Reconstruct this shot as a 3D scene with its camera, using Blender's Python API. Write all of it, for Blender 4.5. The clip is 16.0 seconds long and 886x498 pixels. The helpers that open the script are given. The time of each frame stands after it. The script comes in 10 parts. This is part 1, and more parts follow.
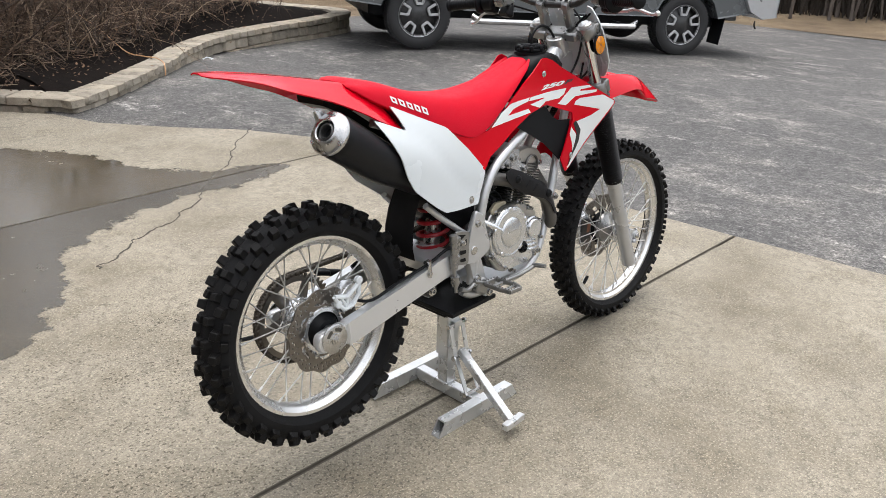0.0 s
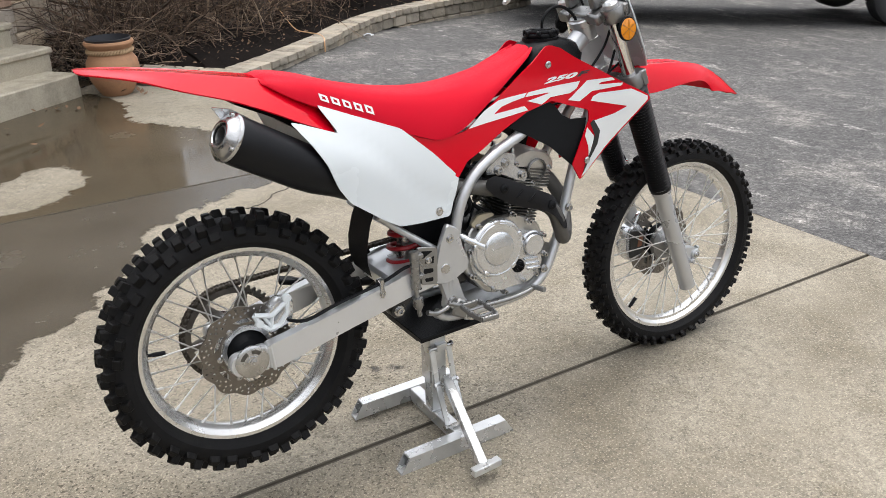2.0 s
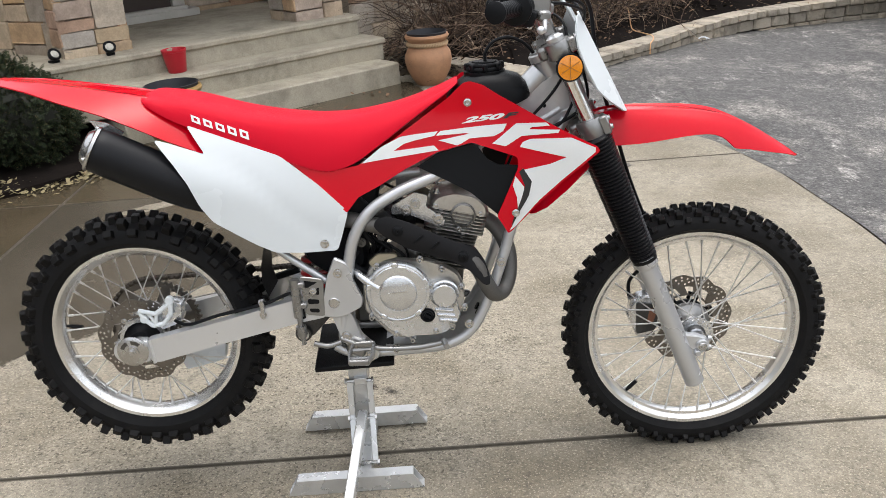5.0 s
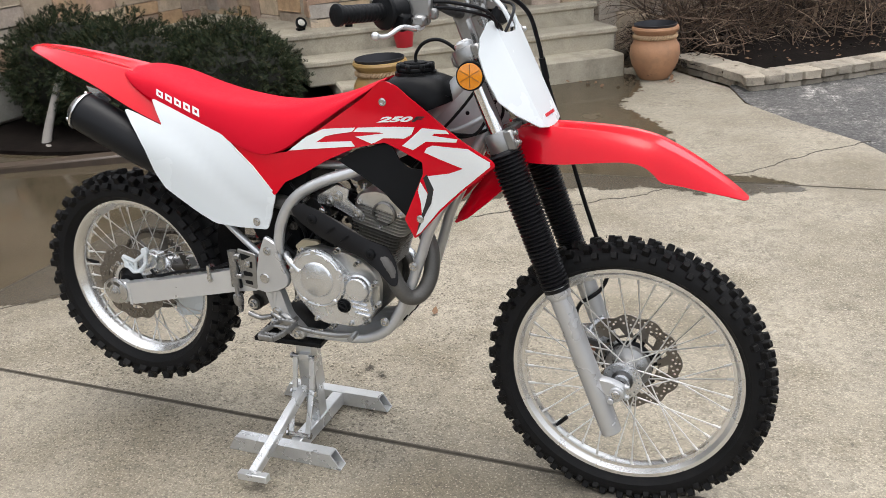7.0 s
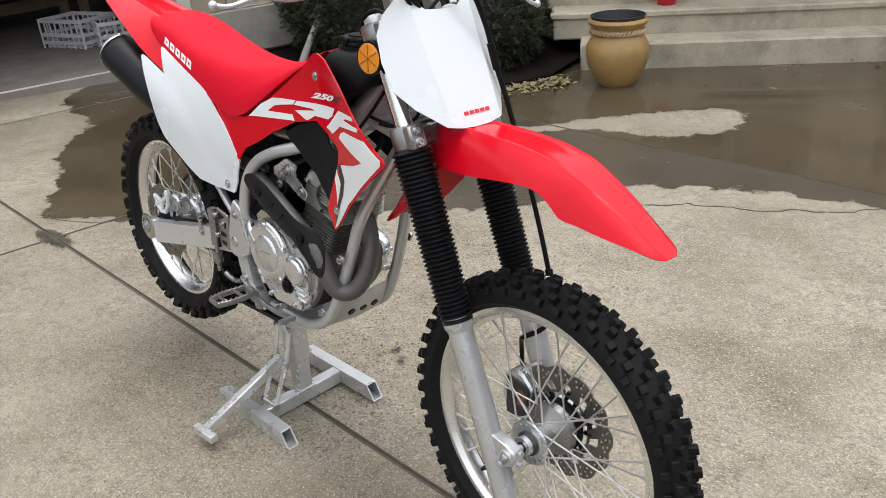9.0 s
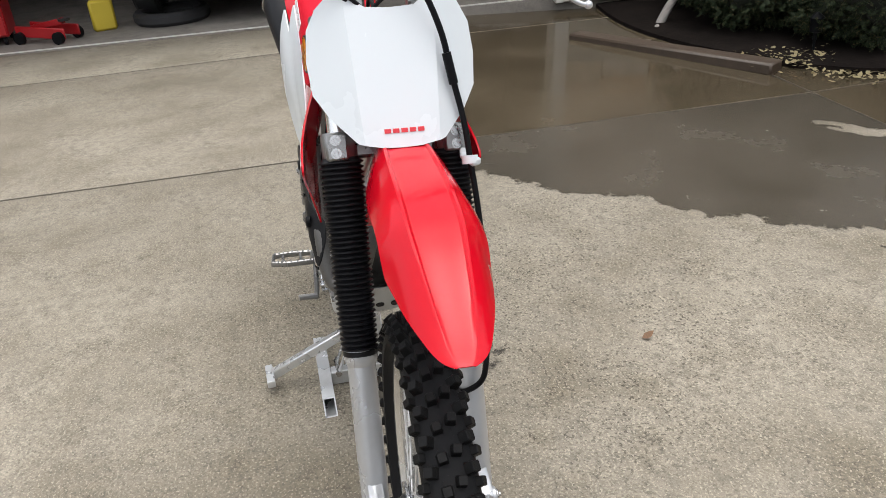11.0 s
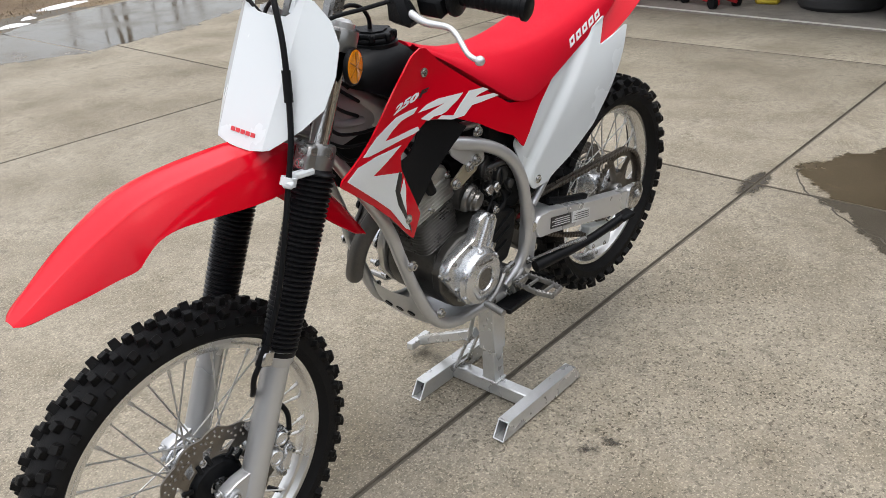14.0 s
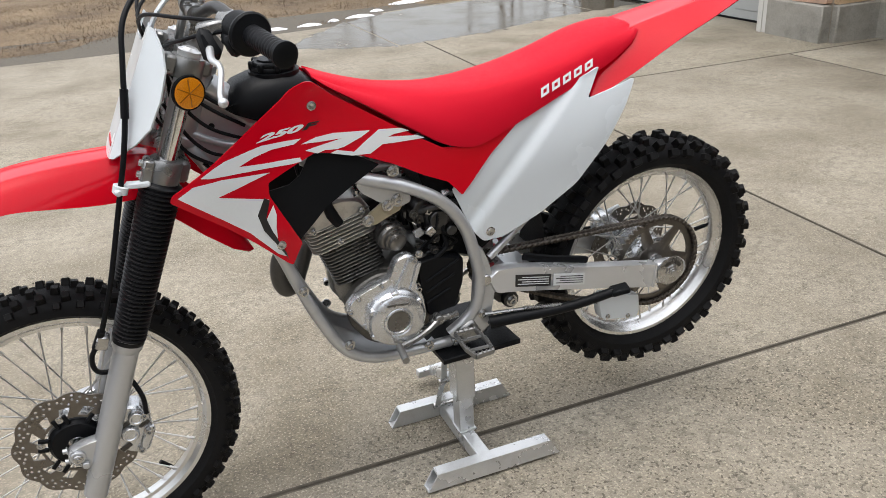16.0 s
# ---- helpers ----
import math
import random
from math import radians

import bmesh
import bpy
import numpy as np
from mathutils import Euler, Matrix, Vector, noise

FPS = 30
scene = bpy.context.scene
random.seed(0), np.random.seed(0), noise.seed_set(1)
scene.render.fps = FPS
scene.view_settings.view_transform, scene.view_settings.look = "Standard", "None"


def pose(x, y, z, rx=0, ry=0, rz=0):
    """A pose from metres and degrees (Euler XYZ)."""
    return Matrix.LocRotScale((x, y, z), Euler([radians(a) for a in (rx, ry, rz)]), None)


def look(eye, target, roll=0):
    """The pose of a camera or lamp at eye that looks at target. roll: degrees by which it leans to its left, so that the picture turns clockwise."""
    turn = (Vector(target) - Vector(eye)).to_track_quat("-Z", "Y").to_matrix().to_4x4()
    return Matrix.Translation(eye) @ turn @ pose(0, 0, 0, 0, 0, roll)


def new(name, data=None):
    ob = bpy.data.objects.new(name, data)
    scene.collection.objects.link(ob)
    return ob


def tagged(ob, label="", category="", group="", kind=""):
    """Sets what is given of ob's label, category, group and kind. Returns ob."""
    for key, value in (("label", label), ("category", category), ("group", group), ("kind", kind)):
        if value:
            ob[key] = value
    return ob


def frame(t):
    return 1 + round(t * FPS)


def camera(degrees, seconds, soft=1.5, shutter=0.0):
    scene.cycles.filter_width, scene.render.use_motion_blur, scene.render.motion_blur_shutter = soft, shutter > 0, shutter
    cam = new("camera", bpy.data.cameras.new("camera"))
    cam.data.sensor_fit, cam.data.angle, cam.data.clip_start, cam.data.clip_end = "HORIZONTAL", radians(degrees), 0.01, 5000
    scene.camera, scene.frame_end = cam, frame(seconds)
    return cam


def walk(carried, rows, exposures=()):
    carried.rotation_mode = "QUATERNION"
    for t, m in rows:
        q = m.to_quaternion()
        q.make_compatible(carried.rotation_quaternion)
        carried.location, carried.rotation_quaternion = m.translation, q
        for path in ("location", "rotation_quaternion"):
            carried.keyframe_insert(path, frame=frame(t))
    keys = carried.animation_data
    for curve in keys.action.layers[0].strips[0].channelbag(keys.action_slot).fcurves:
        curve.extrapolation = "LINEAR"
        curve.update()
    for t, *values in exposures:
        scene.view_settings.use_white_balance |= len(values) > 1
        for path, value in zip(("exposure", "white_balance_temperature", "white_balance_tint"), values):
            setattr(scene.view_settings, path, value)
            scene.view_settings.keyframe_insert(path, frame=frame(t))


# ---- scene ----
cam = camera(56.0, 16.0, soft=0.6)
PATH = [
    (0, (-1.1774, -1.5846, 1.4751), (0.1640, -0.3146, 0.7085), 1.45),
    (0.5, (-1.0279, -1.5062, 1.4728), (0.2480, -0.1816, 0.6870), 0.99),
    (1, (-0.8823, -1.5293, 1.4676), (0.3010, -0.1318, 0.6634), 0.28),
    (1.5, (-0.6601, -1.6944, 1.4866), (0.4033, -0.2129, 0.6654), -0.59),
    (2, (-0.4604, -1.7494, 1.4638), (0.4656, -0.1812, 0.6373), -1.65),
    (2.5, (-0.2194, -1.7697, 1.4642), (0.5417, -0.1149, 0.6383), -2.93),
    (3, (0.0021, -1.9199, 1.4709), (0.6086, -0.2006, 0.6484), -3.83),
    (3.2, (0.0792, -1.9656, 1.4733), (0.6207, -0.2229, 0.6549), -4.10),
    (5.3, (0.9641, -1.9400, 1.4598), (0.8243, -0.1074, 0.6713), -4.46),
    (5.5, (1.0586, -1.9033, 1.4413), (0.8416, -0.0745, 0.6612), -4.33),
    (6, (1.2659, -1.8134, 1.4477), (0.8864, -0.0085, 0.6742), -4.46),
    (6.5, (1.5333, -1.8068, 1.4404), (0.9803, -0.0470, 0.6676), -4.52),
    (7, (1.7351, -1.7528, 1.4360), (1.0088, -0.0626, 0.6514), -4.42),
    (7.5, (1.8628, -1.5550, 1.4111), (0.9791, 0.0458, 0.6010), -4.37),
    (8, (2.0222, -1.4002, 1.4117), (0.9902, 0.1013, 0.5867), -4.47),
    (8.5, (2.2536, -1.2562, 1.4209), (1.0625, 0.1175, 0.5877), -4.40),
    (9, (2.3176, -1.0393, 1.3948), (0.9821, 0.1844, 0.5470), -4.21),
    (9.5, (2.3406, -0.8015, 1.4026), (0.8517, 0.2133, 0.5345), -4.46),
    (9.7, (2.3692, -0.7341, 1.4008), (0.8312, 0.1948, 0.5224), -5.14),
    (11.8, (2.5675, 0.3148, 1.4018), (0.8035, 0.1508, 0.4738), -3.75),
    (12, (2.5560, 0.4218, 1.3996), (0.8117, 0.1240, 0.4677), -3.69),
    (12.5, (2.4186, 0.6072, 1.3664), (0.7405, 0.0443, 0.4352), -3.89),
    (13, (2.3031, 0.7974, 1.3715), (0.7199, -0.0077, 0.4521), -4.12),
    (13.5, (2.2166, 1.0801, 1.3996), (0.7446, 0.0654, 0.5033), -3.79),
    (14, (2.0458, 1.2116, 1.3745), (0.7070, 0.0036, 0.5093), -3.58),
    (14.5, (1.8095, 1.3367, 1.3905), (0.6348, -0.0468, 0.5503), -3.19),
    (15, (1.6469, 1.5665, 1.3931), (0.6325, 0.0531, 0.5681), -3.06),
    (15.5, (1.4793, 1.6723, 1.3849), (0.6290, 0.0573, 0.5670), -2.96),
    (16, (1.2346, 1.7076, 1.3763), (0.5677, 0.0043, 0.5677), -3.10),
]
EXPOSURES = [(0.0, 1.32), (6.5, 1.33), (9.0, 1.22), (13.0, 1.09), (16.0, 1.19)]
walk(cam, [(t, look(eye, target, roll)) for t, eye, target, roll in PATH], EXPOSURES)

# ---------------------------------------------------------------- world and light
world = bpy.data.worlds.new("world")
scene.world = world
world.use_nodes = True
wn, wl = world.node_tree.nodes, world.node_tree.links
sky = wn.new("ShaderNodeTexSky")
sky.sky_type, sky.sun_disc = "NISHITA", False
sky.sun_elevation, sky.sun_rotation = radians(84), radians(60)
sky.air_density, sky.dust_density, sky.ozone_density = 1.0, 4.0, 1.0
grey = wn.new("ShaderNodeHueSaturation")
grey.inputs["Saturation"].default_value = 0.28
wl.new(sky.outputs["Color"], grey.inputs["Color"])
wl.new(grey.outputs["Color"], wn["Background"].inputs["Color"])
wn["Background"].inputs["Strength"].default_value = 0.15

sun = new("sun", bpy.data.lights.new("sun", "SUN"))
sun.data.energy, sun.data.angle, sun.data.color = 0.30, radians(140), (1.0, 0.97, 0.93)
sun.matrix_world = look((0.5, 0.6, 9.0), (0, 0, 0))


# ---------------------------------------------------------------- materials
def shader(name):
    m = bpy.data.materials.new(name)
    m.use_nodes = True
    return m, m.node_tree.nodes, m.node_tree.links, m.node_tree.nodes["Principled BSDF"]


def noise_node(n, l, scale, detail=4.0, rough=0.55, vec=None, stretch=None):
    t = n.new("ShaderNodeTexNoise")
    t.inputs["Scale"].default_value, t.inputs["Detail"].default_value, t.inputs["Roughness"].default_value = scale, detail, rough
    if vec is None:
        vec = n.new("ShaderNodeTexCoord").outputs["Object"]
    if stretch:
        mp = n.new("ShaderNodeMapping")
        mp.inputs["Scale"].default_value = stretch
        l.new(vec, mp.inputs["Vector"])
        vec = mp.outputs["Vector"]
    l.new(vec, t.inputs["Vector"])
    return t.outputs["Fac"]


def ramp(n, l, fac, stops, smooth=False):
    r = n.new("ShaderNodeValToRGB")
    if smooth:
        r.color_ramp.interpolation = "EASE"
    while len(r.color_ramp.elements) < len(stops):
        r.color_ramp.elements.new(0.5)
    for e, (p, c) in zip(r.color_ramp.elements, stops):
        e.position, e.color = p, (*c, 1) if len(c) == 3 else c
    l.new(fac, r.inputs["Fac"])
    return r.outputs["Color"]


def grey3(v):
    return (v, v, v)


def blend(n, l, fac, a, b, mode="MIX"):
    m = n.new("ShaderNodeMix")
    m.data_type, m.blend_type = "RGBA", mode
    for sock, v in ((m.inputs["Factor"], fac), (m.inputs[6], a), (m.inputs[7], b)):
        if isinstance(v, (int, float)):
            sock.default_value = v
        elif isinstance(v, tuple):
            sock.default_value = (*v, 1)
        else:
            l.new(v, sock)
    return m.outputs[2]


def bump(n, l, p, height, strength, dist=0.002):
    b = n.new("ShaderNodeBump")
    b.inputs["Strength"].default_value, b.inputs["Distance"].default_value = strength, dist
    l.new(height, b.inputs["Height"])
    l.new(b.outputs["Normal"], p.inputs["Normal"])


def surface(name, colour, rough=0.5, metal=0.0, vary=0.12, big=4.0, fine=220.0, relief=0.1, coat=0.0, dirt=None, dirt_amount=0.3, spec=0.5, per_piece=0.0):
    """A solid surface: a base colour varied at two scales, uneven gloss, fine relief, and dirt in patches."""
    m, n, l, p = shader(name)
    f1, f2 = noise_node(n, l, big, 5), noise_node(n, l, fine, 3)
    c1 = ramp(n, l, f1, [(0.3, tuple(min(1, c * (1 - vary)) for c in colour)), (0.7, tuple(min(1, c * (1 + vary)) for c in colour))])
    c = blend(n, l, 0.35, c1, ramp(n, l, f2, [(0.3, tuple(c * (1 - vary) for c in colour)), (0.7, tuple(min(1, c * (1 + vary)) for c in colour))]))
    if per_piece:
        info = n.new("ShaderNodeObjectInfo")
        c = blend(n, l, 1.0, c, ramp(n, l, info.outputs["Random"], [(0.0, grey3(1 - per_piece)), (1.0, grey3(1.0))]), "MULTIPLY")
    if dirt:
        f3 = noise_node(n, l, big * 2.7, 6, 0.65)
        mask = ramp(n, l, f3, [(0.5, grey3(0)), (0.72, grey3(dirt_amount))])
        c = blend(n, l, mask, c, dirt)
    l.new(c, p.inputs["Base Color"])
    l.new(ramp(n, l, f1, [(0.25, grey3(max(0.02, rough - 0.08))), (0.75, grey3(min(1, rough + 0.08)))]), p.inputs["Roughness"])
    p.inputs["Metallic"].default_value = metal
    p.inputs["Specular IOR Level"].default_value = spec
    if coat:
        p.inputs["Coat Weight"].default_value, p.inputs["Coat Roughness"].default_value = coat, 0.08
    if relief:
        bump(n, l, p, f2, relief)
    return m


RED = surface("red_plastic", (0.53, 0.002, 0.012), 0.10, vary=0.03, fine=900, relief=0.015, spec=0.27)
RED_SEAT = surface("red_seat_vinyl", (0.53, 0.003, 0.018), 0.55, vary=0.05, fine=1400, relief=0.25, spec=0.12)
WHITE = surface("white_plastic", (0.61, 0.65, 0.67), 0.26, vary=0.006, fine=900, relief=0.01, coat=0.1)
DECAL = surface("white_decal", (0.68, 0.70, 0.70), 0.35, vary=0.04, relief=0.0)
BLACK_DECAL = surface("black_decal", (0.015, 0.015, 0.016), 0.35, vary=0.1, relief=0.0)
RED_DECAL = surface("red_decal", (0.55, 0.02, 0.03), 0.35, vary=0.05, relief=0.0)
BLACK = surface("black_plastic", (0.006, 0.0065, 0.0075), 0.40, vary=0.2, fine=1500, relief=0.15, spec=0.12)
KNOB = surface("tread_rubber", (0.0075, 0.0073, 0.0073), 0.5, vary=0.35, big=30, fine=500, relief=0.4, dirt=(0.04, 0.036, 0.031), dirt_amount=0.15, spec=0.15, per_piece=0.35)
RUBBER = surface("tyre_rubber", (0.0085, 0.0085, 0.009), 0.62, vary=0.3, big=9, fine=600, relief=0.35, dirt=(0.045, 0.041, 0.035), dirt_amount=0.10, spec=0.13)
BOOT = surface("boot_rubber", (0.006, 0.006, 0.007), 0.34, vary=0.2, relief=0.1, spec=0.22)
ALU = surface("satin_aluminium", (0.61, 0.62, 0.63), 0.30, 0.6, vary=0.04, fine=500, relief=0.05, dirt=(0.40, 0.39, 0.37), dirt_amount=0.12)
RIM = surface("polished_rim", (0.74, 0.74, 0.73), 0.26, 0.9, vary=0.08, fine=400, relief=0.06, dirt=(0.3, 0.28, 0.25), dirt_amount=0.25)
SILVER = surface("silver_paint", (0.50, 0.51, 0.52), 0.30, 0.6, vary=0.04, fine=1600, relief=0.04, dirt=(0.28, 0.27, 0.25), dirt_amount=0.12)
FRAME = surface("frame_paint", (0.52, 0.53, 0.54), 0.34, 0.65, vary=0.05, fine=1200, relief=0.04, dirt=(0.20, 0.20, 0.195), dirt_amount=0.2)
CAST = surface("cast_aluminium", (0.64, 0.655, 0.67), 0.24, 0.85, vary=0.06, big=18, fine=900, relief=0.10, dirt=(0.21, 0.21, 0.205), dirt_amount=0.2)
CASE = surface("grimy_crankcase", (0.10, 0.096, 0.088), 0.36, 0.75, vary=0.2, big=25, fine=700, relief=0.15, dirt=(0.03, 0.027, 0.022), dirt_amount=0.5)
CLAMP = surface("grey_cast_clamp", (0.27, 0.27, 0.265), 0.30, 0.8, vary=0.08, big=20, fine=900, relief=0.1, dirt=(0.14, 0.13, 0.12), dirt_amount=0.25)
FIN = surface("grimy_cast_fins", (0.17, 0.165, 0.157), 0.30, 0.8, vary=0.15, big=22, fine=700, relief=0.15, dirt=(0.06, 0.055, 0.045), dirt_amount=0.4)
HEADC = surface("stained_cast_head", (0.54, 0.53, 0.505), 0.34, 0.88, vary=0.1, big=22, fine=700, relief=0.15, dirt=(0.15, 0.13, 0.11), dirt_amount=0.3)
DISC = surface("brown_disc_steel", (0.185, 0.17, 0.152), 0.32, 0.9, vary=0.12, big=25, relief=0.08, dirt=(0.10, 0.08, 0.06), dirt_amount=0.3)
DARKMETAL = surface("dark_metal", (0.07, 0.07, 0.07), 0.38, 0.75, vary=0.25, big=20, relief=0.2, dirt=(0.03, 0.027, 0.024), dirt_amount=0.5)
CHROME = surface("chrome", (0.78, 0.78, 0.78), 0.12, 1.0, vary=0.04, relief=0.0)
STEEL = surface("steel", (0.50, 0.50, 0.495), 0.26, 0.95, vary=0.12, big=25, relief=0.06, dirt=(0.24, 0.21, 0.18), dirt_amount=0.25)
CHAIN = surface("oiled_chain", (0.10, 0.085, 0.07), 0.45, 0.8, vary=0.3, big=60, relief=0.2)
SPOKES = surface("spoke_steel", (0.60, 0.59, 0.57), 0.33, 0.5, vary=0.1, big=30, relief=0.0)
SPRING = surface("red_spring", (0.36, 0.012, 0.018), 0.35, vary=0.1)
MUFFLER = surface("black_muffler", (0.0075, 0.008, 0.0095), 0.42, 0.0, vary=0.15, fine=1200, relief=0.08, dirt=(0.03, 0.029, 0.028), dirt_amount=0.06, spec=0.18)
SHIELD = surface("heat_shield", (0.010, 0.010, 0.011), 0.45, 0.0, vary=0.2, fine=900, relief=0.12, spec=0.14)
HEADER = surface("exhaust_header", (0.10, 0.096, 0.09), 0.48, 0.4, vary=0.2, relief=0.1)
PLATE_TAN = surface("engine_hanger", (0.38, 0.34, 0.25), 0.4, 0.6, vary=0.1)
STAND = surface("stand_aluminium", (0.60, 0.61, 0.61), 0.28, 0.65, vary=0.10, big=9, fine=300, relief=0.1, dirt=(0.40, 0.39, 0.37), dirt_amount=0.3)
PAD = surface("pad_copper", (0.22, 0.095, 0.055), 0.5, 0.3, vary=0.3, big=40)
AMBER_M, _n, _l, _p = shader("amber_reflector")
_v = _n.new("ShaderNodeTexVoronoi")
_v.inputs["Scale"].default_value = 620
_tc = _n.new("ShaderNodeTexCoord")
_l.new(_tc.outputs["Object"], _v.inputs["Vector"])
_l.new(ramp(_n, _l, _v.outputs["Distance"], [(0.0, (0.85, 0.33, 0.012)), (0.7, (0.65, 0.21, 0.006))]), _p.inputs["Base Color"])
_p.inputs["Roughness"].default_value = 0.12
_p.inputs["Coat Weight"].default_value = 0.5
AMBER = AMBER_M
AMBER_RIB = surface("amber_rib", (0.33, 0.12, 0.006), 0.3, vary=0.1)


# ---------------------------------------------------------------- mesh helpers
def finish(bm, sharp=38, clean=True):
    if clean:
        bmesh.ops.remove_doubles(bm, verts=bm.verts, dist=1e-5)
        bmesh.ops.recalc_face_normals(bm, faces=bm.faces)
    lim = radians(sharp)
    for f in bm.faces:
        f.smooth = True
    for e in bm.edges:
        e.smooth = len(e.link_faces) == 2 and e.calc_face_angle(3.2) < lim


def part(name, bm, material, parent=None, label="", sharp=38, clean=True):
    """Link a bmesh as one mesh object under a thing or a part."""
    finish(bm, sharp, clean)
    me = bpy.data.meshes.new(name)
    bm.to_mesh(me)
    bm.free()
    me.materials.append(material)
    ob = new(name, me)
    ob.parent = parent
    if label:
        tagged(ob, label)
    return ob


def thing(name, m, label, category, group="", kind=""):
    ob = new(name)
    ob.matrix_world = m
    ob.empty_display_size = 0.1
    return tagged(ob, label, category, group, kind)


def V(*a):
    return Vector(a)


def box(bm, c, size, rot=(0, 0, 0), bevel=0.0, taper=1.0, m=None):
    """A box with bevelled edges; taper narrows its +z end."""
    r = bmesh.ops.create_cube(bm, size=1.0)
    vs = r["verts"]
    for v in vs:
        k = taper if v.co.z > 0 else 1.0
        v.co = Vector((v.co.x * size[0] * k, v.co.y * size[1] * k, v.co.z * size[2]))
    if bevel:
        es = list({e for v in vs for e in v.link_edges})
        out = bmesh.ops.bevel(bm, geom=es, offset=bevel, segments=1, affect="EDGES", profile=0.5)
        vs = list({v for f in out["faces"] for v in f.verts} | {v for v in vs if v.is_valid})
    mat = pose(*c, *rot)
    if m is not None:
        mat = m @ mat
    bmesh.ops.transform(bm, matrix=mat, verts=vs)
    return vs


def spline(pts, per=6):
    """Points of a smooth curve through pts."""
    P = [Vector(p) for p in pts]
    if len(P) < 3:
        return P
    out = []
    for i in range(len(P) - 1):
        a, b, c, d = P[max(i - 1, 0)], P[i], P[i + 1], P[min(i + 2, len(P) - 1)]
        for k in range(per):
            t = k / per
            out.append(0.5 * (2 * b + (c - a) * t + (2 * a - 5 * b + 4 * c - d) * t * t + (3 * b - a - 3 * c + d) * t ** 3))
    out.append(P[-1])
    return out


def tube(bm, pts, r, seg=10, smooth=6, caps=True, flat=None):
    """A round tube along a smooth curve; r is one radius or one per given point."""
    P = spline(pts, smooth) if smooth else [Vector(p) for p in pts]
    n = len(P)
    if isinstance(r, (int, float)):
        R = [r] * n
    else:
        R = [r[min(int(i / (n - 1) * (len(r) - 1)), len(r) - 2)] * (1 - (i / (n - 1) * (len(r) - 1)) % 1) + r[min(int(i / (n - 1) * (len(r) - 1)) + 1, len(r) - 1)] * ((i / (n - 1) * (len(r) - 1)) % 1) if i < n - 1 else r[-1] for i in range(n)]
    up = None
    rings = []
    for i in range(n):
        d = (P[min(i + 1, n - 1)] - P[max(i - 1, 0)]).normalized()
        if up is None:
            up = Vector((0, 0, 1)) if abs(d.z) < 0.9 else Vector((1, 0, 0))
        x = d.cross(up).normalized()
        up = x.cross(d).normalized()
        fx = flat if flat else 1.0
        rings.append([bm.verts.new(P[i] + R[i] * (math.cos(a) * x * fx + math.sin(a) * up)) for a in (2 * math.pi * k / seg for k in range(seg))])
    for a, b in zip(rings, rings[1:]):
        for k in range(seg):
            bm.faces.new((a[k], a[(k + 1) % seg], b[(k + 1) % seg], b[k]))
    if caps:
        bm.faces.new(rings[0][::-1])
        bm.faces.new(rings[-1])
    return rings


def lathe(bm, prof, centre=(0, 0, 0), axis=(0, 1, 0), seg=48, arc=None):
    """Turn a profile of (radius, along) about an axis through centre."""
    ax = Vector(axis).normalized()
    x = ax.orthogonal().normalized()
    y = ax.cross(x)
    c = Vector(centre)
    rings = []
    for r, h in prof:
        if r < 1e-6:
            rings.append([bm.verts.new(c + ax * h)])
        else:
            rings.append([bm.verts.new(c + ax * h + r * (math.cos(t) * x + math.sin(t) * y)) for t in (2 * math.pi * k / seg for k in range(seg))])
    for a, b in zip(rings, rings[1:]):
        for k in range(seg):
            j = (k + 1) % seg
            if len(a) == 1 and len(b) == 1:
                continue
            if len(a) == 1:
                bm.faces.new((a[0], b[j], b[k]))
            elif len(b) == 1:
                bm.faces.new((a[k], a[j], b[0]))
            else:
                bm.faces.new((a[k], a[j], b[j], b[k]))
    return rings


def disc_y(bm, c, r, h, seg=24, bevel=0.002):
    """A flat round boss with its axis along y, from c outwards by h (signed)."""
    s = 1 if h > 0 else -1
    lathe(bm, [(0, 0), (r, 0), (r, abs(h) - bevel), (r - bevel, abs(h)), (0, abs(h))], c, (0, s, 0), seg)


def bolt(bm, c, r=0.006, h=0.005, axis=(0, -1, 0)):
    lathe(bm, [(r * 1.5, 0), (r * 1.5, h * 0.3), (r, h * 0.3), (r, h), (r * 0.6, h), (r * 0.5, h * 0.5), (0, h * 0.5)], c, axis, 10)


def loft(bm, rings, closed=False, caps=False):
    """Join rows of points by faces."""
    R = [[bm.verts.new(p) for p in ring] for ring in rings]
    n = len(R[0])
    for a, b in zip(R, R[1:]):
        for k in range(n if closed else n - 1):
            j = (k + 1) % n
            bm.faces.new((a[k], a[j], b[j], b[k]))
    if caps:
        bm.faces.new(R[0][::-1])
        bm.faces.new(R[-1])
    return R


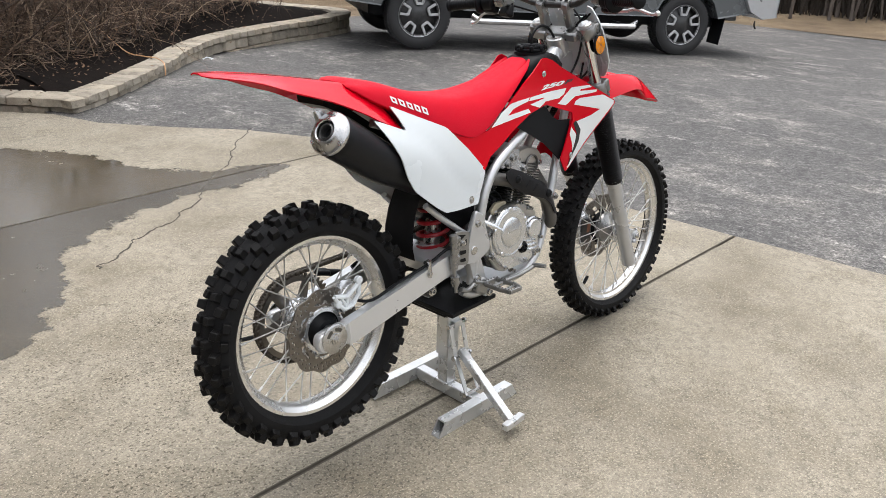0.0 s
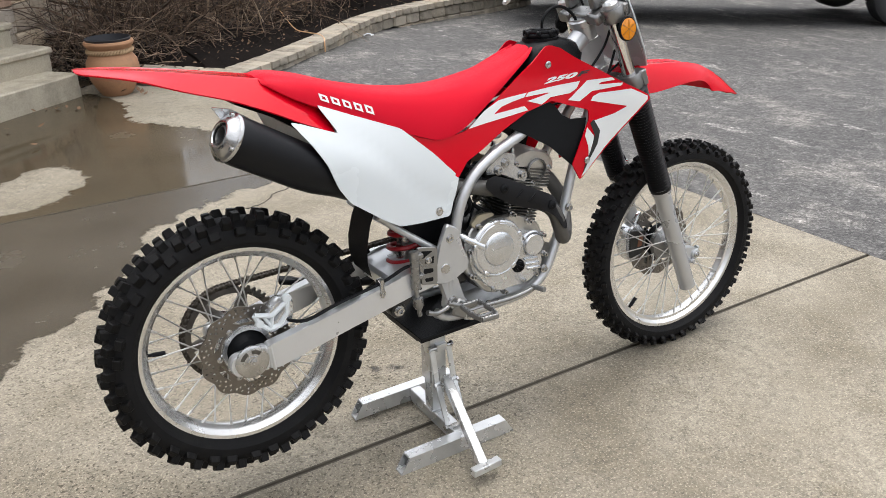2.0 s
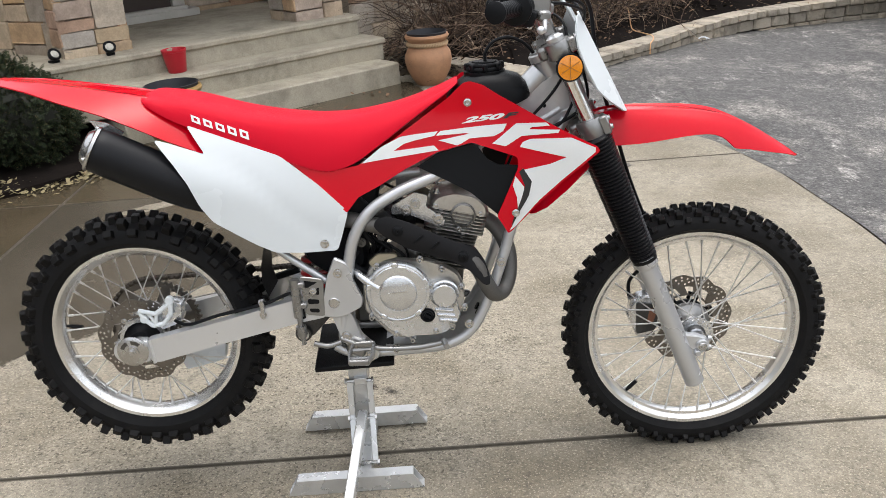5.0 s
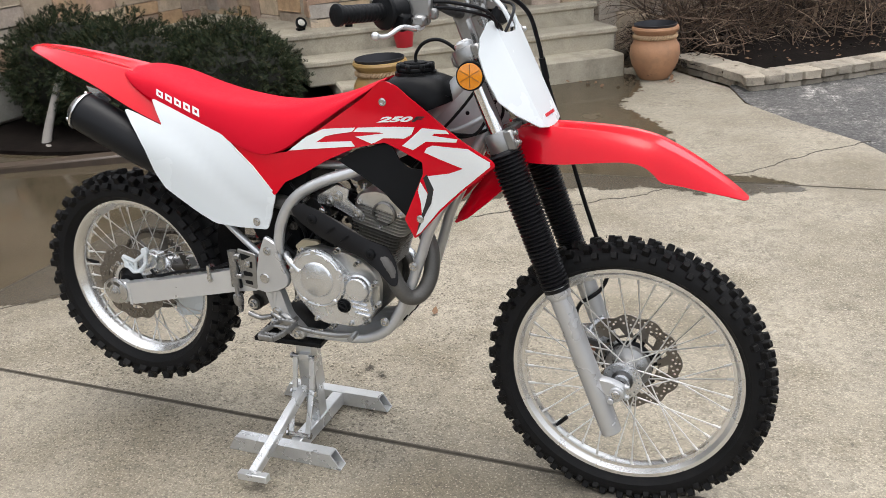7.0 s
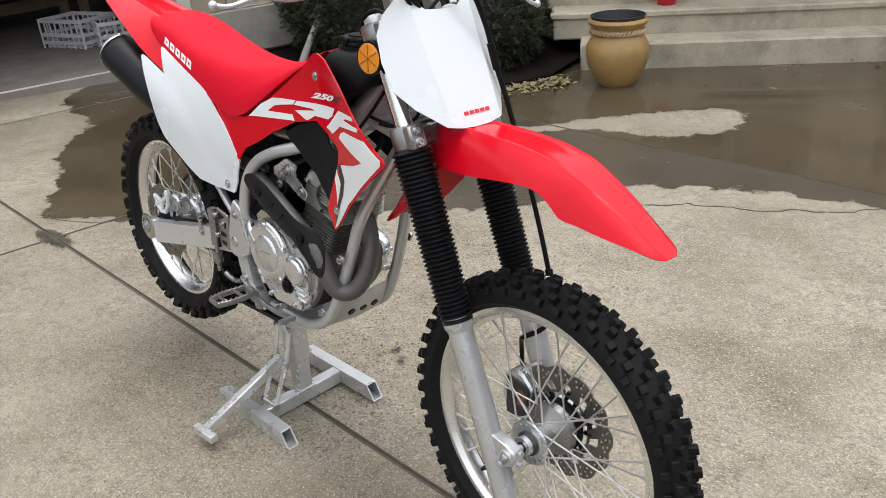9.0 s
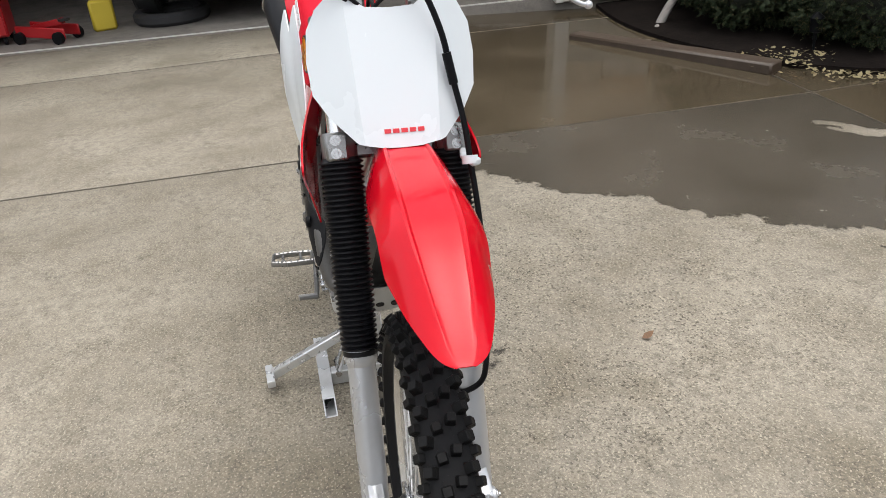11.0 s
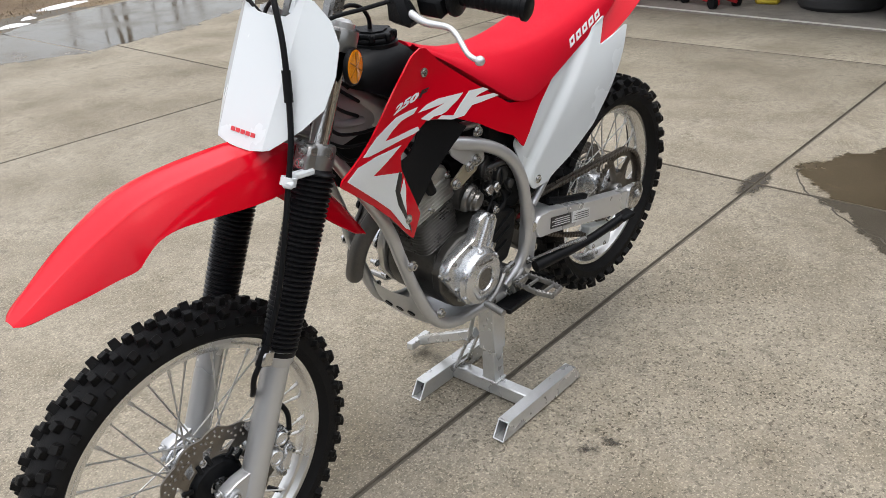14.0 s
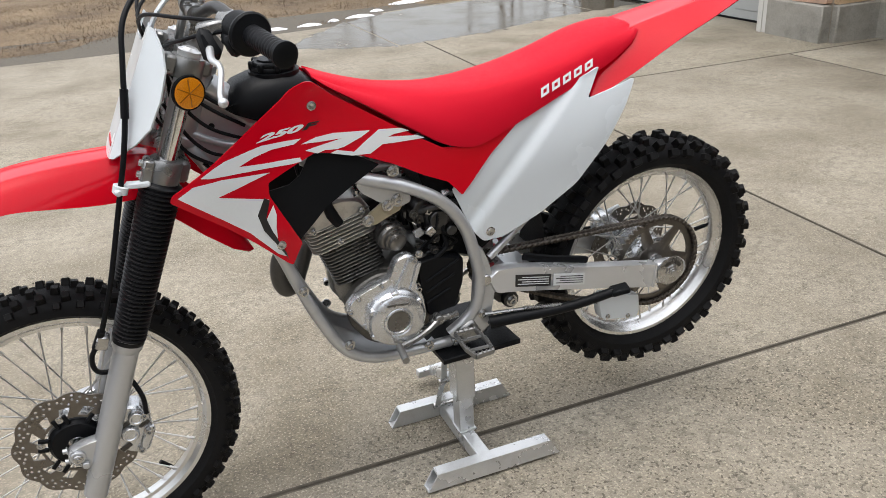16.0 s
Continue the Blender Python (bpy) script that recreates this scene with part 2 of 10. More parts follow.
def sheet(outline, step=0.02, round_n=0):
    """A flat polygon of (x, z) points cut into a fine net, to be bent afterwards."""
    bm = bmesh.new()
    pts = [Vector((p[0], 0, p[1])) for p in outline]
    if round_n:
        q = []
        for i, p in enumerate(pts):
            a, b = pts[i - 1], pts[(i + 1) % len(pts)]
            d = min(round_n, (a - p).length * 0.4, (b - p).length * 0.4)
            q += [p + (a - p).normalized() * d, p + ((a - p).normalized() + (b - p).normalized()) * d * 0.28, p + (b - p).normalized() * d]
        pts = q
    bm.faces.new([bm.verts.new(p) for p in pts])
    for ax in (0, 2):
        lo, hi = min(p[ax] for p in pts), max(p[ax] for p in pts)
        k = math.ceil((lo + 1e-4) / step)
        while k * step < hi - 1e-4:
            co, no = [0, 0, 0], [0, 0, 0]
            co[ax], no[ax] = k * step, 1
            bmesh.ops.bisect_plane(bm, geom=bm.verts[:] + bm.edges[:] + bm.faces[:], plane_co=co, plane_no=no, dist=1e-6)
            k += 1
    bmesh.ops.remove_doubles(bm, verts=bm.verts, dist=1e-5)
    return bm


def bend(bm, fn, side, thick, lift=0.0):
    """Push a net out to y = side * fn(x, z) and give it thickness inwards."""
    for v in bm.verts:
        v.co.y = side * (fn(v.co.x, v.co.z) + lift)
    top = bm.faces[:]
    dup = bmesh.ops.duplicate(bm, geom=bm.verts[:] + bm.edges[:] + top)
    new_v = [g for g in dup["geom"] if isinstance(g, bmesh.types.BMVert)]
    pairs = dup["vert_map"]
    for v in new_v:
        v.co.y -= side * thick
    border = [e for e in bm.edges if len(e.link_faces) == 1 and e.verts[0] not in set(new_v)]
    for e in border:
        a, b = e.verts
        bm.faces.new((a, b, pairs[b], pairs[a]))
    return bm


def smooth01(t):
    t = max(0.0, min(1.0, t))
    return t * t * (3 - 2 * t)


def bolts(parent, pts, axis, r=0.006, h=0.005, mat=None, name="bolt"):
    """Bolt heads, one object each, on one shared mesh."""
    bm = bmesh.new()
    lathe(bm, [(r * 1.5, 0), (r * 1.5, h * 0.3), (r, h * 0.3), (r, h), (r * 0.6, h), (r * 0.5, h * 0.5), (0, h * 0.5)], (0, 0, 0), (0, 0, 1), 10)
    finish(bm)
    me = bpy.data.meshes.new(name)
    bm.to_mesh(me)
    bm.free()
    me.materials.append(mat or STEEL)
    q = Vector(axis).to_track_quat("Z", "X").to_matrix().to_4x4()
    for p in pts:
        ob = new(name, me)
        ob.parent = parent
        ob.matrix_basis = Matrix.Translation(p) @ q


def text_mesh(body, size):
    """Letters of the built-in font as a flat bmesh in x, y."""
    cu = bpy.data.curves.new("lettering", "FONT")
    cu.body, cu.size, cu.shear, cu.resolution_u, cu.offset = body, size, 0.3, 3, size * 0.05
    ob = bpy.data.objects.new("lettering", cu)
    scene.collection.objects.link(ob)
    me = bpy.data.meshes.new_from_object(ob.evaluated_get(bpy.context.evaluated_depsgraph_get()))
    bm = bmesh.new()
    bm.from_mesh(me)
    bpy.data.objects.remove(ob)
    bpy.data.curves.remove(cu)
    bpy.data.meshes.remove(me)
    return bm

# ---------------------------------------------------------------- materials of the place
def concrete(name, base, aggregate=True, tint=1.0):
    m, n, l, p = shader(name)
    co = n.new("ShaderNodeNewGeometry").outputs["Position"]
    big = noise_node(n, l, 0.7, 6, 0.6, co)
    mid = noise_node(n, l, 6.0, 6, 0.65, co)
    c = ramp(n, l, big, [(0.3, tuple(x * 0.80 for x in base)), (0.7, tuple(x * 1.12 for x in base))])
    c = blend(n, l, 0.55, c, ramp(n, l, mid, [(0.3, tuple(x * 0.70 for x in base)), (0.5, base), (0.75, tuple(min(1, x * 1.22) for x in base))]))
    if aggregate:
        grime = noise_node(n, l, 1.5, 10, 0.72, co)
        c = blend(n, l, ramp(n, l, grime, [(0.45, grey3(0)), (0.64, grey3(0.8))]), c, tuple(x * w for x, w in zip(base, (0.50, 0.48, 0.43))))
        c = blend(n, l, ramp(n, l, noise_node(n, l, 4.5, 8, 0.7, co), [(0.52, grey3(0)), (0.68, grey3(0.55))]), c, tuple(x * w for x, w in zip(base, (0.55, 0.53, 0.48))))
        mot = noise_node(n, l, 24, 8, 0.82, co)
        c = blend(n, l, 1.0, c, ramp(n, l, mot, [(0.36, grey3(0.72)), (0.5, grey3(1.0)), (0.64, grey3(1.2))]), "MULTIPLY")
        vo = n.new("ShaderNodeTexVoronoi")
        vo.inputs["Scale"].default_value = 170
        l.new(co, vo.inputs["Vector"])
        sep = n.new("ShaderNodeSeparateColor")
        l.new(vo.outputs["Color"], sep.inputs["Color"])
        cell = ramp(n, l, sep.outputs["Red"], [(0.0, grey3(0.62)), (0.16, grey3(0.88)), (0.5, grey3(0.98)), (0.8, grey3(1.08)), (1.0, grey3(1.32))])
        patch = ramp(n, l, noise_node(n, l, 2.3, 4, 0.6, co), [(0.35, grey3(0.45)), (0.62, grey3(1.0))])
        c = blend(n, l, patch, c, blend(n, l, 1.0, c, cell, "MULTIPLY"))
        pits = ramp(n, l, noise_node(n, l, 88, 1.5, 0.5, co), [(0.605, grey3(0.0)), (0.640, grey3(0.85))])
        reach = n.new("ShaderNodeVectorMath")
        reach.operation = "DISTANCE"
        l.new(co, reach.inputs[0])
        reach.inputs[1].default_value = (0.1, 0.6, 0.0)
        near = n.new("ShaderNodeMath")
        near.operation = "MULTIPLY"
        near.inputs[1].default_value = 0.4
        l.new(reach.outputs["Value"], near.inputs[0])
        worn = ramp(n, l, near.outputs[0], [(0.22, grey3(1.0)), (0.55, grey3(0.25))])
        c = blend(n, l, blend(n, l, 1.0, blend(n, l, 1.0, pits, patch, "MULTIPLY"), worn, "MULTIPLY"), c, tuple(x * w for x, w in zip(base, (0.16, 0.15, 0.13))))
        pale = ramp(n, l, noise_node(n, l, 150, 2, 0.5, co, (1.0, 1.0, 1.3)), [(0.58, grey3(0.0)), (0.66, grey3(0.55))])
        c = blend(n, l, pale, c, tuple(min(1, x * w) for x, w in zip(base, (1.75, 1.72, 1.68))))
        fine = noise_node(n, l, 230, 4, 0.75, co)
        c = blend(n, l, 0.45, c, blend(n, l, 1.0, c, ramp(n, l, fine, [(0.30, grey3(0.40)), (0.5, grey3(1.0)), (0.68, grey3(1.36))]), "MULTIPLY"))
        bump(n, l, p, blend(n, l, 0.5, cell, fine), 0.6, 0.003)
    else:
        c = blend(n, l, ramp(n, l, noise_node(n, l, 2.6, 10, 0.74, co), [(0.48, grey3(0)), (0.66, grey3(0.6))]), c, tuple(x * 0.45 for x in base))
        fine = noise_node(n, l, 90, 5, 0.7, co)
        c = blend(n, l, 0.5, c, blend(n, l, 1.0, c, ramp(n, l, fine, [(0.35, grey3(0.7)), (0.6, grey3(1.1))]), "MULTIPLY"))
        bump(n, l, p, blend(n, l, 0.5, fine, mid), 0.5, 0.006)
    l.new(c, p.inputs["Base Color"])
    p.inputs["Roughness"].default_value = 0.85
    p.inputs["Specular IOR Level"].default_value = 0.3
    return m


CONC = concrete("driveway_concrete", (0.280, 0.250, 0.198))
STEPC = concrete("step_concrete", (0.41, 0.37, 0.29), False)
BASEC = concrete("foundation_concrete", (0.30, 0.285, 0.25), False)

ASPH, n_, l_, p_ = shader("worn_asphalt")
co_ = n_.new("ShaderNodeNewGeometry").outputs["Position"]
a1, a2, a3 = noise_node(n_, l_, 1.9, 15, 0.74, co_, (1.25, 0.9, 1.0)), noise_node(n_, l_, 0.45, 5, 0.6, co_), noise_node(n_, l_, 70, 5, 0.9, co_)
mask_ = ramp(n_, l_, a1, [(0.50, grey3(0)), (0.56, grey3(0.25)), (0.60, grey3(0.55)), (0.68, grey3(0.95))])
dark_ = ramp(n_, l_, a2, [(0.3, (0.058, 0.056, 0.054)), (0.7, (0.100, 0.096, 0.091))])
col_ = blend(n_, l_, mask_, dark_, (0.23, 0.215, 0.195))
scuff_ = noise_node(n_, l_, 2.4, 12, 0.72, co_, (1.5, 0.55, 1.0))
col_ = blend(n_, l_, ramp(n_, l_, scuff_, [(0.60, grey3(0)), (0.645, grey3(0.75))]), col_, (0.30, 0.285, 0.265))
a4 = noise_node(n_, l_, 17, 10, 0.88, co_)
col_ = blend(n_, l_, 1.0, col_, ramp(n_, l_, a4, [(0.38, grey3(0.36)), (0.5, grey3(0.95)), (0.62, grey3(1.7))]), "MULTIPLY")
seam_ = n_.new("ShaderNodeTexVoronoi")
seam_.feature = "DISTANCE_TO_EDGE"
seam_.inputs["Scale"].default_value = 3.2
warp_ = n_.new("ShaderNodeVectorMath")
warp_.operation = "MULTIPLY_ADD"
wob_ = n_.new("ShaderNodeTexNoise")
wob_.inputs["Scale"].default_value = 5.0
wob_.inputs["Detail"].default_value = 6.0
l_.new(co_, wob_.inputs["Vector"])
l_.new(wob_.outputs["Color"], warp_.inputs[0])
warp_.inputs[1].default_value = (0.35, 0.35, 0.0)
l_.new(co_, warp_.inputs[2])
l_.new(warp_.outputs[0], seam_.inputs["Vector"])
col_ = blend(n_, l_, ramp(n_, l_, seam_.outputs["Distance"], [(0.0, grey3(0.55)), (0.016, grey3(0.0))]), col_, (0.022, 0.022, 0.023))
stone_ = n_.new("ShaderNodeTexVoronoi")
stone_.inputs["Scale"].default_value = 95
l_.new(co_, stone_.inputs["Vector"])
chip_ = n_.new("ShaderNodeSeparateColor")
l_.new(stone_.outputs["Color"], chip_.inputs["Color"])
col_ = blend(n_, l_, 1.0, col_, ramp(n_, l_, chip_.outputs["Red"], [(0.0, grey3(0.45)), (0.25, grey3(0.85)), (0.8, grey3(1.1)), (1.0, grey3(2.0))]), "MULTIPLY")
col_ = blend(n_, l_, 0.8, col_, blend(n_, l_, 1.0, col_, ramp(n_, l_, a3, [(0.32, grey3(0.3)), (0.5, grey3(0.95)), (0.66, grey3(1.8))]), "MULTIPLY"))
l_.new(col_, p_.inputs["Base Color"])
p_.inputs["Roughness"].default_value = 0.75
bump(n_, l_, p_, a3, 0.5, 0.003)

def stain_film(name, cut, most, grain, lo, hi, glossy):
    """A thin dark film that follows the wet attribute, with a ragged edge."""
    m, n, l, p = shader(name)
    co = n.new("ShaderNodeNewGeometry").outputs["Position"]
    at = n.new("ShaderNodeAttribute")
    at.attribute_name = "wet"
    s = n.new("ShaderNodeMath")
    s.operation = "MULTIPLY_ADD"
    l.new(noise_node(n, l, grain, 6, 0.7, co), s.inputs[0])
    s.inputs[1].default_value = 0.7
    l.new(at.outputs["Fac"], s.inputs[2])
    l.new(ramp(n, l, s.outputs[0], [(cut, grey3(0.0)), (cut + 0.22, grey3(most))], True), p.inputs["Alpha"])
    l.new(ramp(n, l, noise_node(n, l, 90, 4, 0.7, co), [(0.3, lo), (0.7, hi)]), p.inputs["Base Color"])
    p.inputs["Roughness"].default_value = glossy
    return m


OILM = stain_film("oil_film", 0.80, 0.72, 45, (0.02, 0.018, 0.015), (0.07, 0.06, 0.05), 0.4)

WET, n_, l_, p_ = shader("wet_film")
co_ = n_.new("ShaderNodeNewGeometry").outputs["Position"]
at_ = n_.new("ShaderNodeAttribute")
at_.attribute_name = "wet"
edge_ = noise_node(n_, l_, 6.5, 6, 0.68, co_)
sum_ = n_.new("ShaderNodeMath")
sum_.operation = "MULTIPLY_ADD"
l_.new(edge_, sum_.inputs[0])
sum_.inputs[1].default_value = 0.60
l_.new(at_.outputs["Fac"], sum_.inputs[2])
alpha_ = ramp(n_, l_, sum_.outputs[0], [(0.770, grey3(0.0)), (0.825, grey3(0.92))], True)
l_.new(alpha_, p_.inputs["Alpha"])
wc_ = noise_node(n_, l_, 1.4, 6, 0.65, co_)
ws_ = noise_node(n_, l_, 160, 3, 0.7, co_)
col_ = ramp(n_, l_, wc_, [(0.3, (0.050, 0.039, 0.024)), (0.7, (0.100, 0.079, 0.051))])
col_ = blend(n_, l_, 0.5, col_, blend(n_, l_, 1.0, col_, ramp(n_, l_, ws_, [(0.3, grey3(0.5)), (0.65, grey3(1.3))]), "MULTIPLY"))
l_.new(col_, p_.inputs["Base Color"])
l_.new(ramp(n_, l_, wc_, [(0.40, grey3(0.03)), (0.68, grey3(0.30))]), p_.inputs["Roughness"])
p_.inputs["Specular IOR Level"].default_value = 0.25
bump(n_, l_, p_, ws_, 0.05, 0.001)

DAMP = WET.copy()
DAMP.name = "damp_film"
n_, l_, p_ = DAMP.node_tree.nodes, DAMP.node_tree.links, DAMP.node_tree.nodes["Principled BSDF"]
co_ = n_.new("ShaderNodeNewGeometry").outputs["Position"]
wc_, ws_ = noise_node(n_, l_, 1.8, 6, 0.65, co_), noise_node(n_, l_, 190, 4, 0.75, co_)
col_ = ramp(n_, l_, wc_, [(0.3, (0.054, 0.046, 0.034)), (0.7, (0.100, 0.086, 0.066))])
col_ = blend(n_, l_, 0.8, col_, blend(n_, l_, 1.0, col_, ramp(n_, l_, ws_, [(0.3, grey3(0.45)), (0.68, grey3(1.4))]), "MULTIPLY"))
l_.new(col_, p_.inputs["Base Color"])
l_.new(ramp(n_, l_, wc_, [(0.35, grey3(0.16)), (0.65, grey3(0.30))]), p_.inputs["Roughness"])
p_.inputs["Specular IOR Level"].default_value = 0.5
bump(n_, l_, p_, ws_, 0.3, 0.002)

STONE, n_, l_, p_ = shader("ledge_stone")
tc_ = n_.new("ShaderNodeNewGeometry").outputs["Position"]
inf_ = n_.new("ShaderNodeObjectInfo").outputs["Random"]
col_ = ramp(n_, l_, inf_, [(0.0, (0.50, 0.375, 0.235)), (0.2, (0.35, 0.31, 0.265)), (0.4, (0.57, 0.40, 0.235)), (0.55, (0.43, 0.285, 0.205)), (0.75, (0.44, 0.395, 0.34)), (1.0, (0.60, 0.48, 0.34))])
s1_, s2_ = noise_node(n_, l_, 7, 6, 0.65, tc_), noise_node(n_, l_, 60, 4, 0.7, tc_)
col_ = blend(n_, l_, 0.8, col_, blend(n_, l_, 1.0, col_, ramp(n_, l_, s1_, [(0.3, grey3(0.62)), (0.7, grey3(1.25))]), "MULTIPLY"))
col_ = blend(n_, l_, 0.5, col_, blend(n_, l_, 1.0, col_, ramp(n_, l_, s2_, [(0.3, grey3(0.7)), (0.7, grey3(1.2))]), "MULTIPLY"))
l_.new(col_, p_.inputs["Base Color"])
p_.inputs["Roughness"].default_value = 0.85
bump(n_, l_, p_, blend(n_, l_, 0.5, s1_, s2_), 0.6, 0.012)

BLOCK = concrete("wall_block", (0.36, 0.322, 0.262), False)
n_, l_, p_ = BLOCK.node_tree.nodes, BLOCK.node_tree.links, BLOCK.node_tree.nodes["Principled BSDF"]
base_ = p_.inputs["Base Color"].links[0].from_socket
info_ = n_.new("ShaderNodeObjectInfo").outputs["Random"]
col_ = blend(n_, l_, 1.0, base_, ramp(n_, l_, info_, [(0.0, (0.80, 0.79, 0.78)), (0.5, (1.0, 1.0, 1.0)), (1.0, (1.14, 1.10, 1.04))]), "MULTIPLY")
co_ = n_.new("ShaderNodeNewGeometry").outputs["Position"]
col_ = blend(n_, l_, ramp(n_, l_, noise_node(n_, l_, 5.5, 9, 0.75, co_), [(0.53, grey3(0)), (0.68, grey3(0.75))]), col_, (0.085, 0.072, 0.055))
l_.new(col_, p_.inputs["Base Color"])
MORTAR = surface("mortar", (0.30, 0.265, 0.215), 0.95, vary=0.2, relief=0.4)
TRIMW = surface("trim_paint", (0.55, 0.54, 0.50), 0.5, vary=0.06, big=3, fine=120, relief=0.15, dirt=(0.32, 0.29, 0.24), dirt_amount=0.25)
DOORP = surface("garage_door_paint", (0.36, 0.37, 0.36), 0.5, vary=0.06, fine=90, relief=0.15)
SOIL = surface("joint_soil", (0.055, 0.048, 0.038), 0.95, vary=0.3, relief=0.3)
MULCH = surface("dark_mulch", (0.010, 0.008, 0.007), 0.95, vary=0.6, big=9, fine=60, relief=0.9, spec=0.04)
CHIPS, n_, l_, p_ = shader("mulch_chips")
isl_ = n_.new("ShaderNodeNewGeometry").outputs["Random Per Island"]
l_.new(ramp(n_, l_, isl_, [(0.0, (0.006, 0.005, 0.0045)), (0.6, (0.018, 0.014, 0.011)), (0.9, (0.05, 0.034, 0.022)), (1.0, (0.12, 0.085, 0.055))]), p_.inputs["Base Color"])
p_.inputs["Roughness"].default_value = 0.9
p_.inputs["Specular IOR Level"].default_value = 0.1
TERRA = surface("terracotta", (0.37, 0.195, 0.105), 0.7, vary=0.2, big=7, fine=150, relief=0.25, dirt=(0.20, 0.13, 0.08), dirt_amount=0.5)
GLAZE = surface("ochre_glaze", (0.33, 0.21, 0.075), 0.38, vary=0.25, big=6, fine=150, relief=0.2, dirt=(0.25, 0.14, 0.09), dirt_amount=0.6)
ROPE = surface("rope_band", (0.42, 0.29, 0.17), 0.8, vary=0.2, relief=0.4)
LENSM = surface("lamp_lens", (0.50, 0.48, 0.42), 0.15, vary=0.3, big=60, relief=0.0)
POTIN = surface("pot_inside", (0.018, 0.019, 0.024), 0.6, vary=0.3)
REDPOT = surface("red_planter_plastic", (0.45, 0.012, 0.025), 0.4, vary=0.06)
MATM = surface("coir_mat", (0.20, 0.12, 0.06), 0.95, vary=0.3, fine=400, relief=0.8)
WOOD = surface("weathered_wood", (0.20, 0.145, 0.095), 0.8, vary=0.25, big=14, fine=120, relief=0.4)
BARK, n_, l_, p_ = shader("twig_bark")
isl_ = n_.new("ShaderNodeNewGeometry").outputs["Random Per Island"]
l_.new(ramp(n_, l_, isl_, [(0.0, (0.022, 0.014, 0.010)), (0.45, (0.065, 0.042, 0.029)), (0.8, (0.16, 0.105, 0.070)), (0.93, (0.30, 0.215, 0.145)), (1.0, (0.46, 0.36, 0.26))]), p_.inputs["Base Color"])
p_.inputs["Roughness"].default_value = 0.9
DRYLEAF = surface("dry_leaf", (0.15, 0.085, 0.045), 0.8, vary=0.4, big=11, relief=0.2)
ROCK = surface("pale_rock", (0.42, 0.40, 0.37), 0.85, vary=0.25, big=14, relief=0.5)
SNOW = surface("old_snow", (0.78, 0.80, 0.83), 0.6, vary=0.08, big=8, fine=90, relief=0.5)
CORD = surface("orange_cord", (0.58, 0.33, 0.16), 0.6, vary=0.1)
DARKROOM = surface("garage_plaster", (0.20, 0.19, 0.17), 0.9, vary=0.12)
CRATE = surface("crate_plastic", (0.52, 0.52, 0.53), 0.45, vary=0.06)
CARPAINT = surface("grey_car_paint", (0.13, 0.14, 0.145), 0.25, 0.35, vary=0.05, relief=0.0, coat=0.8)
DARKCAR = surface("dark_car_paint", (0.03, 0.031, 0.034), 0.3, 0.2, vary=0.1, relief=0.0, coat=0.6)
TRUCKTYRE = surface("road_tyre", (0.022, 0.022, 0.023), 0.7, vary=0.2, relief=0.2)
YELLOW = surface("yellow_plastic", (0.55, 0.42, 0.04), 0.45, vary=0.1)
REDTOOL = surface("red_tool_paint", (0.36, 0.012, 0.016), 0.35, vary=0.1)

GRASS, n_, l_, p_ = shader("dormant_grass")
co_ = n_.new("ShaderNodeNewGeometry").outputs["Position"]
g1_, g2_, g3_ = noise_node(n_, l_, 0.8, 6, 0.65, co_), noise_node(n_, l_, 26, 5, 0.7, co_, (1, 3, 1)), noise_node(n_, l_, 140, 3, 0.7, co_)
col_ = ramp(n_, l_, g1_, [(0.3, (0.095, 0.066, 0.040)), (0.55, (0.20, 0.145, 0.088)), (0.75, (0.30, 0.23, 0.145))])
col_ = blend(n_, l_, 0.8, col_, blend(n_, l_, 1.0, col_, ramp(n_, l_, g2_, [(0.3, grey3(0.4)), (0.65, grey3(1.3))]), "MULTIPLY"))
col_ = blend(n_, l_, 0.6, col_, blend(n_, l_, 1.0, col_, ramp(n_, l_, g3_, [(0.3, grey3(0.5)), (0.65, grey3(1.3))]), "MULTIPLY"))
l_.new(col_, p_.inputs["Base Color"])
p_.inputs["Roughness"].default_value = 0.95
bump(n_, l_, p_, g2_, 0.8, 0.02)

YEW, n_, l_, p_ = shader("yew_needles")
isl_ = n_.new("ShaderNodeNewGeometry").outputs["Random Per Island"]
l_.new(ramp(n_, l_, isl_, [(0.0, (0.007, 0.012, 0.006)), (0.55, (0.020, 0.030, 0.014)), (0.9, (0.045, 0.055, 0.024)), (1.0, (0.10, 0.072, 0.036))]), p_.inputs["Base Color"])
p_.inputs["Roughness"].default_value = 0.7
p_.inputs["Specular IOR Level"].default_value = 0.15

# ---------------------------------------------------------------- ground
def fall(x):
    """The lie of the land: level at the slab, falling gently beyond it."""
    return -0.055 * max(0.0, min(14.0, x - 2.6))


def grid_mesh(name, xs, ys, fz, mat, keep=None, kind="structure", label="", category="ground"):
    vs, fs, ix = [], [], {}
    for i, x in enumerate(xs):
        for j, y in enumerate(ys):
            ix[i, j] = len(vs)
            vs.append((x, y, fz(x, y)))
    for i in range(len(xs) - 1):
        for j in range(len(ys) - 1):
            if keep is None or keep((xs[i] + xs[i + 1]) / 2, (ys[j] + ys[j + 1]) / 2):
                fs.append((ix[i, j], ix[i + 1, j], ix[i + 1, j + 1], ix[i, j + 1]))
    me = bpy.data.meshes.new(name)
    me.from_pydata(vs, [], fs)
    for p in me.polygons:
        p.use_smooth = True
    me.materials.append(mat)
    return tagged(new(name, me), label, category, "", kind)


def lin(a, b, n):
    return [a + (b - a) * k / n for k in range(n + 1)]


